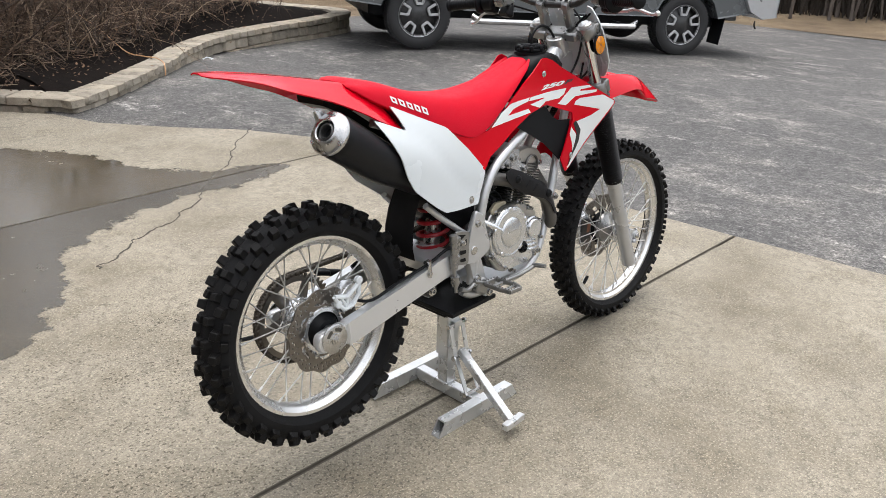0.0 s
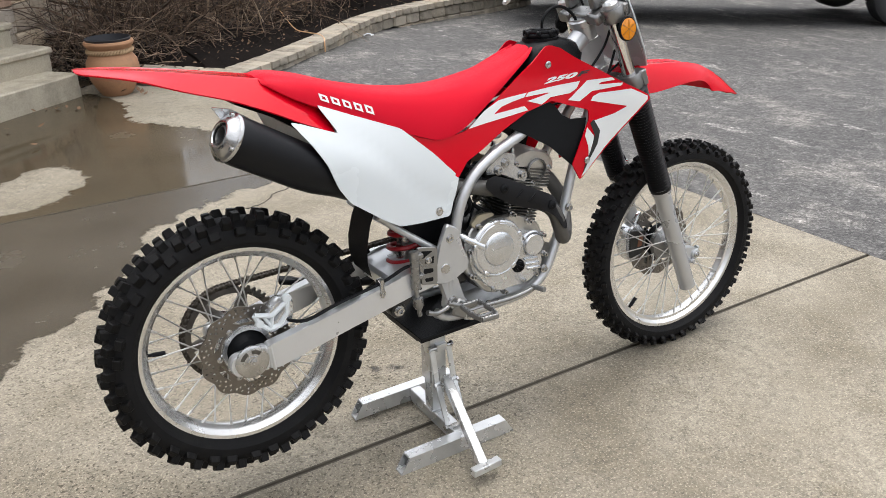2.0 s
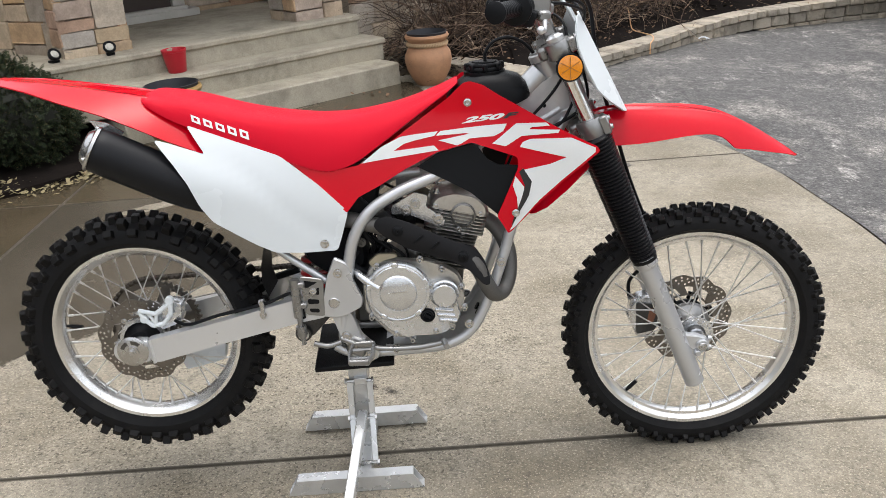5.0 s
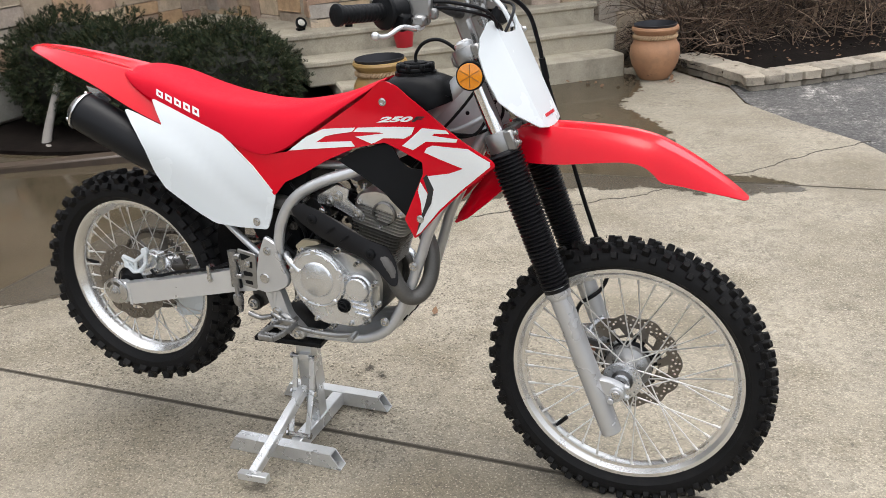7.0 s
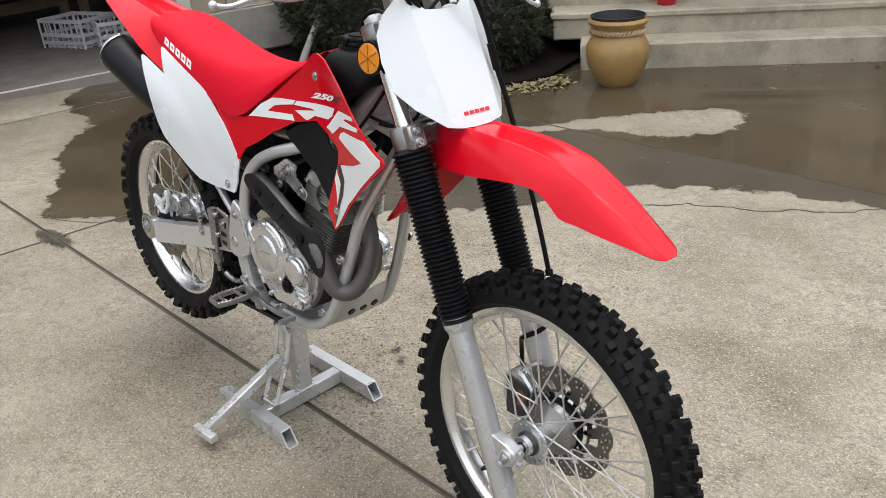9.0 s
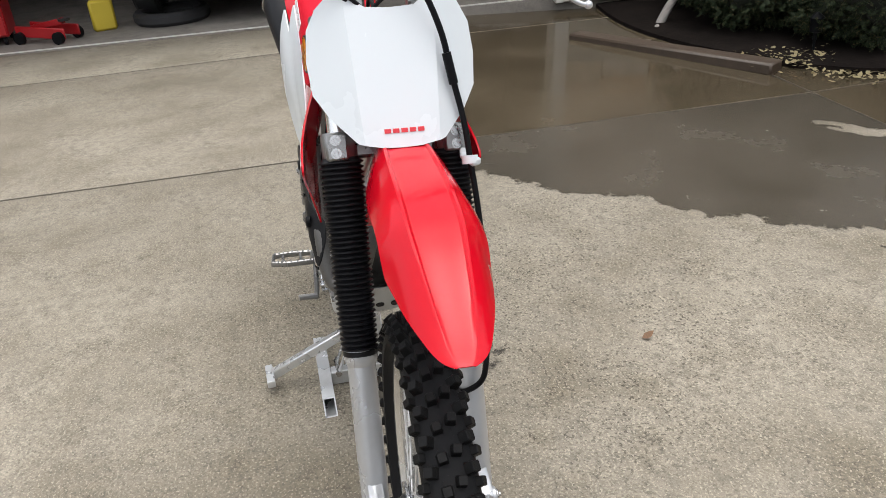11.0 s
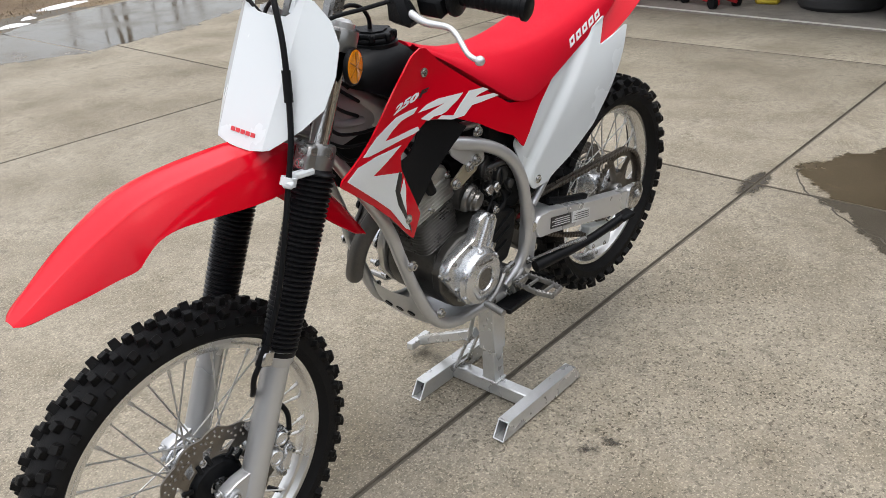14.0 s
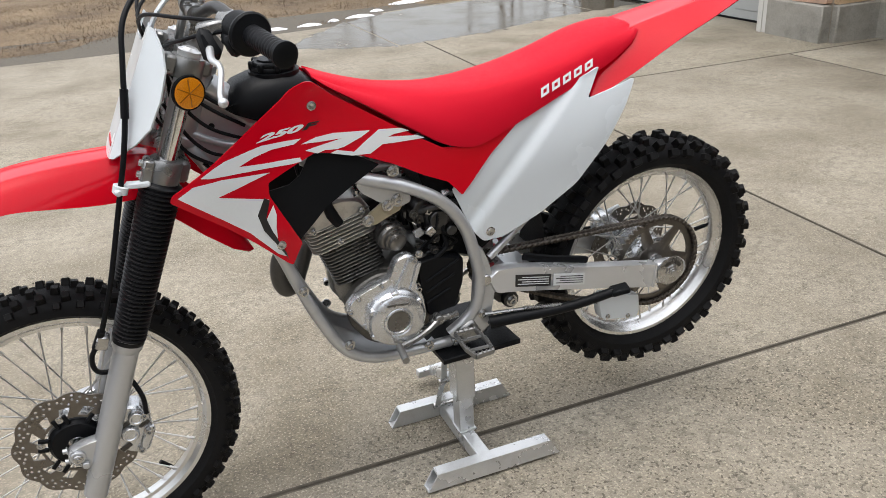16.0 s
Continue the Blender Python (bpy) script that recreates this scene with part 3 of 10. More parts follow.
far = [-600, -200, -80, -40, -20, -12]
grid_mesh("ground", far + lin(-9, 18, 54) + [25, 40, 80, 200, 600], far + lin(-9, 12, 30) + [16, 25, 40, 80, 200, 600], lambda x, y: fall(x) - 0.26, GRASS, label="dormant brown grass land around the driveway")

# asphalt: bounded by the slab's curved edge
EDGE = [(1.30, 4.62), (1.45, 4.1), (1.75, 3.68), (2.10, 3.28), (2.38, 2.72), (2.52, 2.1), (2.575, 1.4), (2.585, 0.6), (2.585, 0.0), (2.63, -0.6), (2.72, -1.4), (2.9, -3.0), (3.1, -7.0)]


def edge_x(y):
    if y >= EDGE[0][1]:
        return EDGE[0][0]
    for (x0, y0), (x1, y1) in zip(EDGE, EDGE[1:]):
        if y1 <= y <= y0:
            return x0 + (x1 - x0) * (y0 - y) / (y0 - y1)
    return EDGE[-1][0]


bm = bmesh.new()
ys = lin(-7.0, 4.62, 100) + lin(4.7, 9.5, 12)
rows = []
for y in ys:
    x0 = edge_x(y) + 0.012 + 0.008 * noise.noise((y * 6, 0, 0))
    rows.append([(x0 + (16.5 - x0) * (k / 24) ** 1.6, y, 0) for k in range(25)])
R = loft(bm, rows)
for v in bm.verts:
    v.co.z = fall(v.co.x) - 0.010 + 0.004 * noise.noise(v.co * 0.8)
ob = part("road", bm, ASPH, None)
tagged(ob, "worn dark asphalt driveway with pale scuffed patches", "driveway", "", "structure")

# concrete slabs
xj1 = lambda y: -1.34 + 0.045 * y if y < 0 else -1.33
xj2 = lambda y: -3.64 + 0.03 * y
YJ = -3.36
drive = thing("pavement", pose(0, 0, 0), "pale exposed-aggregate concrete driveway slabs", "driveway", "", "structure")


SILT = surface("joint_silt", (0.090, 0.078, 0.060), 0.9, vary=0.35, big=30, fine=300, relief=0.5)


def slab(poly):
    bm = bmesh.new()
    n = len(poly)
    c = sum((Vector(p) for p in poly), Vector((0, 0))) / n
    rows = []
    for inset, z in ((0.0062, -0.09), (0.0062, -0.012), (0.0068, -0.0025), (0.0092, 0.0)):
        row = []
        for i, p in enumerate(poly):
            p = Vector(p)
            a, b = (p - Vector(poly[i - 1])).normalized(), (Vector(poly[(i + 1) % n]) - p).normalized()
            na, nb = Vector((-a.y, a.x)), Vector((-b.y, b.x))
            q = p + (na + nb) * (inset / max(0.3, 1 + na.dot(nb)))
            row.append((q.x, q.y, z))
        rows.append(row)
    loft(bm, rows, True, False)
    bm.verts.ensure_lookup_table()
    bm.faces.new(bm.verts[-n:])
    for k in range(1, 14):
        bmesh.ops.bisect_plane(bm, geom=bm.verts[:] + bm.edges[:] + bm.faces[:], plane_co=(0, 0.2 * k, 0), plane_no=(0, 1, 0))
    ob = part("slab", bm, CONC, drive, sharp=60)
    ob.data.materials.append(SILT)
    for f in ob.data.polygons:
        f.material_index = 1 if f.center.z < -0.0008 else 0
    return ob


def edge_pts(y0, y1):
    """The slab's curved outer edge between two y, upwards."""
    mid = [(x, y) for x, y in reversed(EDGE) if y0 + 0.02 < y < y1 - 0.02]
    return [(edge_x(y0), y0)] + mid + [(edge_x(y1), y1)]


for y0, y1 in ((YJ, 0.0), (0.0, 2.46)):
    slab([(xj1(y0), y0)] + edge_pts(y0, y1) + [(xj1(y1), y1)])
    slab([(xj2(y0), y0), (xj1(y0), y0), (xj1(y1), y1), (xj2(y1), y1)])
    slab([(-4.75 + 0.10 * y0 * 0.5, y0), (xj2(y0), y0), (xj2(y1), y1), (-4.75 + 0.10 * y1 * 0.5, y1)])
slab([(xj1(-7), -7.3), (-0.3, -7.1), (1.3, -7.03), (3.1, -7.05), (edge_x(YJ), YJ), (xj1(YJ), YJ)])
slab([(-4.8, -8.5), (-3.2, -8.2), (-1.9, -7.85), (xj1(-7), -7.3), (xj1(YJ), YJ), (-4.8, YJ)])
slab([(-1.33, 2.46)] + edge_pts(2.46, 4.55) + [(0.7, 5.3), (-0.6, 5.0), (-1.33, 4.2)])
slab([(-3.2, 2.46), (-1.33, 2.46), (-1.33, 4.2), (-3.2, 3.2)])
bm = bmesh.new()
box(bm, (-1.3, -4.2, -0.053), (7.4, 8.4, 0.09), (0, 0, 0), 0)
box(bm, (-1.3, 1.23, -0.053), (7.4, 2.46, 0.09), (0, 0, 0), 0)
bed_end = [(-5.0, 2.46)] + [(x - 0.06, y) for x, y in edge_pts(2.46, 4.55)] + [(0.66, 5.22), (-0.6, 4.95), (-1.33, 4.15), (-3.2, 3.15), (-5.0, 2.9)]
loft(bm, [[(x, y, z) for x, y in bed_end] for z in (-0.098, -0.008)], True, True)
tagged(part("pavement_bed", bm, SILT), "dark soil in the slab joints", "ground", "", "structure")


# wet areas: a thin film whose edge follows outlines, kept out of the joints
def signed(px, py, poly):
    """Distance inside a polygon (plus) or outside it (minus)."""
    d = np.full(px.shape, 1e9)
    inside = np.zeros(px.shape, bool)
    for i in range(len(poly)):
        (x0, y0), (x1, y1) = poly[i - 1], poly[i]
        ex, ey = x1 - x0, y1 - y0
        t = np.clip(((px - x0) * ex + (py - y0) * ey) / (ex * ex + ey * ey + 1e-12), 0, 1)
        d = np.minimum(d, np.hypot(px - x0 - t * ex, py - y0 - t * ey))
        cross = ((y0 > py) != (y1 > py)) & (px < (x1 - x0) * (py - y0) / (y1 - y0 + 1e-12) + x0)
        inside ^= cross
    return np.where(inside, d, -d)


WET_MAIN = [(-1.62, 0.04), (-1.09, 0.46), (-0.83, 0.70), (-0.50, 0.92), (-0.42, 1.12), (-0.10, 1.36), (0.10, 1.60), (0.20, 1.88), (0.45, 2.13), (0.70, 2.18), (1.02, 2.30), (1.30, 2.26), (1.75, 2.33), (1.84, 2.42), (1.78, 2.50), (1.36, 2.62), (1.14, 2.98), (0.98, 3.48), (0.60, 4.02), (0.72, 4.5), (0.55, 5.0), (-1.0, 4.4), (-1.6, 3.6), (-2.6, 3.0), (-4.2, 2.4), (-4.5, 1.6), (-3.9, 1.0), (-3.1, 0.9), (-2.7, 0.55), (-2.2, 0.35), (-1.9, 0.2)]
DRY = [[(-0.86, 2.18), (-0.66, 2.52), (-0.38, 2.95), (-0.10, 3.20), (0.08, 3.24), (0.17, 3.08), (0.16, 2.80), (-0.05, 2.60), (-0.44, 2.50)], [(-0.92, 2.22), (-0.80, 2.38), (-0.66, 2.43), (-0.72, 2.33)]]
WET_LAWN = [(-0.30, -6.20), (-0.62, -6.55), (-1.30, -7.4), (-2.2, -7.9), (-4.4, -8.2), (-4.6, -6.4), (-4.0, -6.32), (-3.2, -6.18), (-2.4, -5.82), (-1.3, -5.66), (-0.8, -5.9)]
OIL = [[(0.545, 0.325), (0.60, 0.285), (0.625, 0.30), (0.60, 0.335), (0.57, 0.345)], [(0.49, 0.36), (0.52, 0.33), (0.55, 0.35), (0.53, 0.38)], [(0.612, 0.21), (0.626, 0.212), (0.625, 0.226), (0.612, 0.226)], [(-1.50, -0.03), (-1.40, -0.06), (-1.28, -0.05), (-1.16, -0.03), (-1.20, 0.03), (-1.32, 0.05), (-1.44, 0.03)]]


def film(name, outs, dry, x0, x1, y0, y1, cell, gain, label, mat=None, z=0.0012):
    nx, ny = int((x1 - x0) / cell) + 1, int((y1 - y0) / cell) + 1
    gx, gy = np.meshgrid(np.linspace(x0, x1, nx), np.linspace(y0, y1, ny), indexing="ij")
    d = np.max([signed(gx, gy, o) for o in outs], axis=0)
    for o in dry:
        d = np.minimum(d, -signed(gx, gy, o))
    bm = bmesh.new()
    lay = bm.verts.layers.float.new("wet")
    V_ = {}
    for i in range(nx - 1):
        for j in range(ny - 1):
            if d[i:i + 2, j:j + 2].max() > -0.5 / gain:
                q = []
                for a, b in ((i, j), (i + 1, j), (i + 1, j + 1), (i, j + 1)):
                    if (a, b) not in V_:
                        v = bm.verts.new((gx[a, b], gy[a, b], z))
                        v[lay] = float(np.clip(0.5 + d[a, b] * gain, 0, 1))
                        V_[a, b] = v
                    q.append(V_[a, b])
                bm.faces.new(q)
    for co, no in (((0, 0, 0), (0, 1, 0)), ((0, 2.46, 0), (0, 1, 0)), ((-1.33, 0, 0), (1, -0.0, 0)), ((-3.62, 0, 0), (1, -0.03, 0))):
        nv = Vector(no).normalized()
        for s in (-1, 1):
            bmesh.ops.bisect_plane(bm, geom=bm.verts[:] + bm.edges[:] + bm.faces[:], plane_co=Vector(co) + nv * 0.0086 * s, plane_no=nv)
        kill = [f for f in bm.faces if abs((f.calc_center_median() - Vector(co)).dot(nv)) < 0.0084]
        bmesh.ops.delete(bm, geom=kill, context="FACES")
    return tagged(part(name, bm, mat or WET, None, clean=False), label, "wet patch", "", "structure")


film("wet_patch", [WET_MAIN], DRY, -4.7, 2.1, 2.46, 5.1, 0.05, 2.0, "dark standing water on the concrete")
film("wet_patch", [WET_MAIN], DRY, -1.33, 2.1, -0.2, 2.46, 0.05, 2.0, "damp grey patch drying on the concrete", DAMP)
film("wet_patch", [WET_MAIN], DRY, -4.7, -1.33, -0.2, 2.46, 0.05, 2.0, "dark wet patch on the concrete before the garage")
film("wet_patch", [WET_LAWN], [], -4.7, 0.0, -8.3, -5.4, 0.07, 1.6, "dark wet patch beside the lawn")
film("oil_stain", OIL, [], -1.7, 0.8, -0.4, 0.5, 0.014, 7.0, "small dark oil spots on the concrete", OILM, 0.0018)

# crack across the end slab
rnd = random.Random(3)
bm = bmesh.new()
CRACK = spline([V(0.25, 1.686, 0), V(0.40, 1.765, 0), V(0.576, 1.904, 0), V(0.789, 2.019, 0), V(1.041, 2.169, 0), V(1.262, 2.361, 0), V(1.371, 2.496, 0), V(1.617, 2.736, 0), V(1.847, 3.004, 0), V(2.154, 3.247, 0)], 4)
pts = []
for k in range(96):
    t = k / 95 * (len(CRACK) - 1)
    i = min(len(CRACK) - 2, int(t))
    base = CRACK[i].lerp(CRACK[i + 1], t - i)
    wob = V(noise.noise((k * 0.23, 1.5, 0)), noise.noise((k * 0.23, 7.5, 0)), 0) * 0.045
    pts.append(base + wob + V(rnd.uniform(-0.006, 0.006), rnd.uniform(-0.006, 0.006), 0))
for a, b in zip(pts, pts[1:]):
    d = (b - a).normalized()
    s = V(-d.y, d.x, 0) * rnd.uniform(0.0012, 0.0046)
    q = [a - s, b - s, b + s, a + s]
    loft(bm, [[p + V(0, 0, 0.0004) for p in q], [p + V(0, 0, 0.002) for p in q]], True, True)
tagged(part("crack", bm, SOIL), "thin dark crack across the concrete slab", "crack", "", "structure")
bm = bmesh.new()
pts = [V(-1.62, 0.08, 0), V(-1.45, 0.13, 0), V(-1.3, 0.25, 0), V(-1.2, 0.36, 0), V(-1.1, 0.45, 0), V(-1.02, 0.60, 0), V(-0.93, 0.74, 0)]
pts = [p + V(rnd.uniform(-0.012, 0.012), rnd.uniform(-0.012, 0.012), 0) for p in spline(pts, 4)]
for a, b in zip(pts, pts[1:]):
    d = (b - a).normalized()
    s = V(-d.y, d.x, 0) * rnd.uniform(0.002, 0.004)
    q = [a - s, b - s, b + s, a + s]
    loft(bm, [[p + V(0, 0, 0.0004) for p in q], [p + V(0, 0, 0.002) for p in q]], True, True)
tagged(part("crack", bm, SOIL), "thin dark crack across the concrete slab", "crack", "", "structure")

# lawn beyond the slab, with blades and snow
grid_mesh("lawn", lin(-16, 18, 120), lin(-30, -6.9, 90), lambda x, y: -0.03 + 0.05 * noise.noise((x * 1.2, y * 1.2, 0)) + 0.02 * noise.noise((x * 5, y * 5, 2)) + 0.012 * max(0, -7.2 - y), GRASS,
          lambda x, y: y < (-7.05 if x > 0 else max(-8.5, -7.05 - 0.36 * max(0, -x - 0.3))), label="matted brown dormant lawn beside the slab", category="lawn")


def blades(name, n, x0, x1, y0, y1, ok, h, mat, seed, label, cat):
    rnd = random.Random(seed)
    vs, fs = [], []
    while len(fs) < n:
        x, y = rnd.uniform(x0, x1), rnd.uniform(y0, y1)
        if not ok(x, y):
            continue
        a, L, w = rnd.uniform(0, 6.28), rnd.uniform(0.5, 1.2) * h, rnd.uniform(0.002, 0.005)
        z = -0.035 + 0.05 * noise.noise((x * 1.2, y * 1.2, 0)) + 0.012 * max(0, -7.2 - y)
        lx, ly = math.cos(a) * L * 0.8, math.sin(a) * L * 0.8
        k = len(vs)
        vs += [(x - w * math.sin(a), y + w * math.cos(a), z), (x + w * math.sin(a), y - w * math.cos(a), z), (x + lx, y + ly, z + L * rnd.uniform(0.3, 0.9))]
        fs.append((k, k + 1, k + 2))
    me = bpy.data.meshes.new(name)
    me.from_pydata(vs, [], fs)
    me.materials.append(mat)
    return tagged(new(name, me), label, cat, "", "stuff")


def lawn_ok(x, y):
    return y < (-7.08 if x > 0 else max(-8.5, -7.1 - 0.36 * max(0, -x - 0.3)))


blades("grass", 42000, -6, 5, -12, -7.0, lawn_ok, 0.06, GRASS, 4, "matted dry grass blades", "grass")
rnd = random.Random(8)
for cx, cy, rx, ry in ((-0.55, -7.45, 0.22, 0.07), (-0.95, -7.5, 0.2, 0.08), (-1.25, -7.62, 0.10, 0.05), (-1.6, -7.75, 0.24, 0.09), (-2.6, -8.55, 0.5, 0.16), (-3.1, -8.9, 0.4, 0.2), (-1.9, -8.05, 0.12, 0.06)):
    bm = bmesh.new()
    rows = []
    for ring in range(6):
        f = 1 - ring / 5.5
        rows.append([(cx + rx * f * math.cos(a) * (1 + 0.25 * noise.noise((cx + math.cos(a) * 2, math.sin(a) * 2, cy))), cy + ry * f * math.sin(a), -0.035 + 0.055 * (1 - f * f)) for a in lin(0, 2 * math.pi, 18)[:-1]])
    loft(bm, rows, True)
    bm.faces.new(bm.verts[-18:])
    tagged(part("snow_patch", bm, SNOW), "small leftover patch of snow on the lawn edge", "snow", "snow patches")

# ---------------------------------------------------------------- retaining wall of blocks
WALL = spline([(0.80, 5.31, 0), (0.95, 5.13, 0), (1.1, 4.96, 0), (1.23, 4.80, 0), (1.38, 4.61, 0), (1.475, 4.50, 0), (1.74, 4.66, 0), (2.05, 4.89, 0), (2.4, 5.18, 0), (2.8, 5.52, 0), (3.3, 6.02, 0), (3.9, 6.42, 0), (4.7, 6.66, 0), (5.5, 6.78, 0), (6.15, 7.0, 0), (6.35, 7.45, 0), (6.2, 8.1, 0), (6.0, 8.8, 0)], 8)


def wall_top(x):
    """The wall's top runs nearly level while the asphalt falls away."""
    return 0.098 + 0.016 * max(0.0, x - 3.2)


rw = thing("retaining_wall", pose(0, 0, 0), "low garden wall of stacked tan concrete blocks", "garden wall", "", "structure")
BLOCKS = []
for k in range(4):
    rnd = random.Random(40 + k)
    bm = bmesh.new()
    box(bm, (0, 0, 0.5), (1, 1, 1), (0, 0, 0), 0.09)
    bmesh.ops.subdivide_edges(bm, edges=[e for e in bm.edges if e.calc_length() > 0.5], cuts=2, use_grid_fill=True)
    for v in bm.verts:
        v.co += V(rnd.uniform(-1, 1), rnd.uniform(-1, 1), rnd.uniform(-1, 1)) * 0.024
    finish(bm, 30)
    me = bpy.data.meshes.new("block")
    bm.to_mesh(me)
    bm.free()
    me.materials.append(BLOCK)
    BLOCKS.append(me)


def along(path, dist):
    for a, b in zip(path, path[1:]):
        L = (b - a).length
        if dist <= L:
            return a.lerp(b, dist / L), (b - a).normalized()
        dist -= L
    return path[-1], (path[-1] - path[-2]).normalized()


total = sum((b - a).length for a, b in zip(WALL, WALL[1:]))
rnd = random.Random(21)
for course, (depth, back, mean) in enumerate(((0.25, -0.02, 0.135), (0.22, 0.004, 0.19), (0.22, -0.004, 0.19))):
    s = 0.02
    while s < total - 0.1:
        L = mean * rnd.uniform(0.85, 1.2)
        if s < 0.75 and not course:
            L = rnd.choice((0.15, 0.19, 0.24, 0.30))
        p, d = along(WALL, s + L / 2)
        s += L
        nrm = V(-d.y, d.x, 0)
        c = p + nrm * (depth / 2 + back + rnd.uniform(-0.006, 0.006))
        foot, top = fall(c.x) - 0.03, wall_top(c.x)
        room = top - 0.07 - foot
        if course == 0:
            z0, h = top - 0.07, 0.07
        elif course == 1:
            h = min(room, 0.11)
            z0 = top - 0.07 - h
        else:
            h = room - 0.11
            z0 = foot
            if h < 0.03:
                continue
        ob = new("block", BLOCKS[rnd.randrange(4)])
        ob.parent = rw
        a = math.degrees(math.atan2(d.y, d.x)) + rnd.uniform(-2, 2)
        ob.matrix_basis = pose(c.x, c.y, z0, rnd.uniform(-0.7, 0.7), rnd.uniform(-0.7, 0.7), a) @ Matrix.Diagonal((L - 0.006, depth, h - 0.003, 1))

# planting bed: mulch, twigs, shrubs, leaves, stones
bm = bmesh.new()
rows = []
for k in range(0, len(WALL), 2):
    p = WALL[k]
    d = (WALL[min(k + 1, len(WALL) - 1)] - WALL[max(k - 1, 0)]).normalized()
    nrm = V(-d.y, d.x, 0)
    q = p + nrm * 0.2
    goal = V(min(p.x, 5.6) - 0.3 * (p.x - 1.2), 9.8, 0) if p.x > 0.9 else V(-0.2, 7.5, 0)
    row = []
    for j in range(13):
        t = j / 12
        w = q.lerp(goal, t ** 1.3)
        row.append((w.x, w.y, wall_top(w.x) - 0.06 + 0.35 * t + 0.05 * noise.noise(w * 1.7) + 0.02 * noise.noise(w * 7)))
    rows.append(row)
loft(bm, rows)
tagged(part("planting_bed", bm, MULCH, sharp=80), "dark mulched planting bed behind the garden wall", "flower bed", "", "structure")


def twig_cluster(name, seed, base, spread, height, n, label, droop=0.3, r0=0.006, lean=0.9):
    """A bare shrub: a fan of bent, forking, tapered stems."""
    rnd = random.Random(seed)
    vs, fs = [], []

    def stem(p, d, L, r, depth):
        k = max(3, int(L / 0.07))
        last = None
        for i in range(k + 1):
            rr = r * (1 - 0.75 * i / k)
            x = d.orthogonal().normalized()
            y = d.cross(x)
            b = len(vs)
            for a in (0, 2.094, 4.189):
                q = p + rr * (math.cos(a) * x + math.sin(a) * y)
                vs.append((q.x, q.y, q.z))
            if last is not None:
                for j in range(3):
                    fs.append((last + j, last + (j + 1) % 3, b + (j + 1) % 3, b + j))
            last = b
            if i < k:
                d = (d + V(rnd.gauss(0, 0.16), rnd.gauss(0, 0.16), rnd.gauss(0, 0.14) - droop * 0.10)).normalized()
                p = p + d * (L / k)
                if depth < 2 and i > 0 and rnd.random() < 0.55:
                    stem(p, (d + V(rnd.gauss(0, 0.6), rnd.gauss(0, 0.6), rnd.gauss(0, 0.4))).normalized(), L * rnd.uniform(0.3, 0.55), rr * 0.6, depth + 1)

    for _ in range(n):
        a = rnd.uniform(0, 6.283)
        p = V(base[0] + rnd.gauss(0, spread * 0.25), base[1] + rnd.gauss(0, spread * 0.25), base[2])
        d = V(math.cos(a) * lean * rnd.random(), math.sin(a) * lean * rnd.random(), rnd.uniform(0.5, 1.0)).normalized()
        stem(p, d, height * rnd.uniform(0.6, 1.2), r0 * rnd.uniform(0.6, 1.3), 0)
    me = bpy.data.meshes.new(name)
    me.from_pydata(vs, [], fs)
    me.materials.append(BARK)
    return tagged(new(name, me), label, "shrub", "bare shrubs in the bed")


for k, (x, y, h, n, sp) in enumerate(((0.75, 5.9, 0.9, 26, 0.6), (1.55, 6.1, 0.8, 34, 1.0), (2.3, 6.5, 0.9, 44, 1.2), (3.0, 7.1, 1.0, 44, 1.3), (3.9, 7.5, 1.0, 40, 1.3), (4.9, 7.8, 1.0, 34, 1.2), (1.6, 7.2, 1.3, 40, 1.3), (2.9, 8.4, 1.5, 40, 1.5), (4.5, 9.0, 1.4, 36, 1.6))):
    twig_cluster("bare_shrub", 60 + k, (x, y, wall_top(x) - 0.03 + 0.09 * max(0, y - 5.8)), sp, h, n, "leafless brown shrub with tangled twigs in the mulch bed")
twig_cluster("bare_shrub", 94, (1.75, 6.35, 0.12), 0.5, 1.3, 9, "leafless shrub with thick grey forking stems", 0.1, 0.016, 0.9)
twig_cluster("bare_shrub", 91, (1.05, 6.2, 0.15), 0.35, 1.2, 8, "leafless shrub with thick grey forking stems", 0.1, 0.02, 0.7)
for k, (x, y) in enumerate(((0.95, 5.85), (1.35, 6.1), (2.4, 6.7), (3.2, 7.3))):
    twig_cluster("bare_shrub", 120 + k, (x, y, wall_top(x) - 0.03 + 0.09 * max(0, y - 5.8)), 0.5, 1.0, 22, "arching bare canes with pale brown bark in the bed", 0.9, 0.008, 1.4)
for k, (x, y, h, n) in enumerate(((3.7, 7.35, 0.6, 46), (4.3, 7.6, 0.6, 46), (5.0, 7.75, 0.6, 40), (5.4, 8.2, 0.8, 36), (2.7, 7.0, 0.6, 40), (1.2, 6.6, 0.9, 40), (0.6, 6.5, 0.8, 30))):
    twig_cluster("bare_shrub", 140 + k, (x, y, wall_top(x) - 0.02 + 0.09 * max(0, y - 5.8)), 1.3, h, n, "low leafless brush matted over the mulch", 0.7, 0.005, 1.2)
twig_cluster("bare_shrub", 92, (2.0, 6.9, 0.25), 0.8, 1.0, 60, "leafless brown shrub with tangled twigs in the mulch bed", 0.5, 0.006, 1.3)
twig_cluster("bare_shrub", 93, (3.3, 7.7, 0.33), 0.9, 1.1, 60, "leafless brown shrub with tangled twigs in the mulch bed", 0.5, 0.006, 1.3)
# a flat thatch of fallen twigs and leaves
rnd = random.Random(77)
vs, fs = [], []


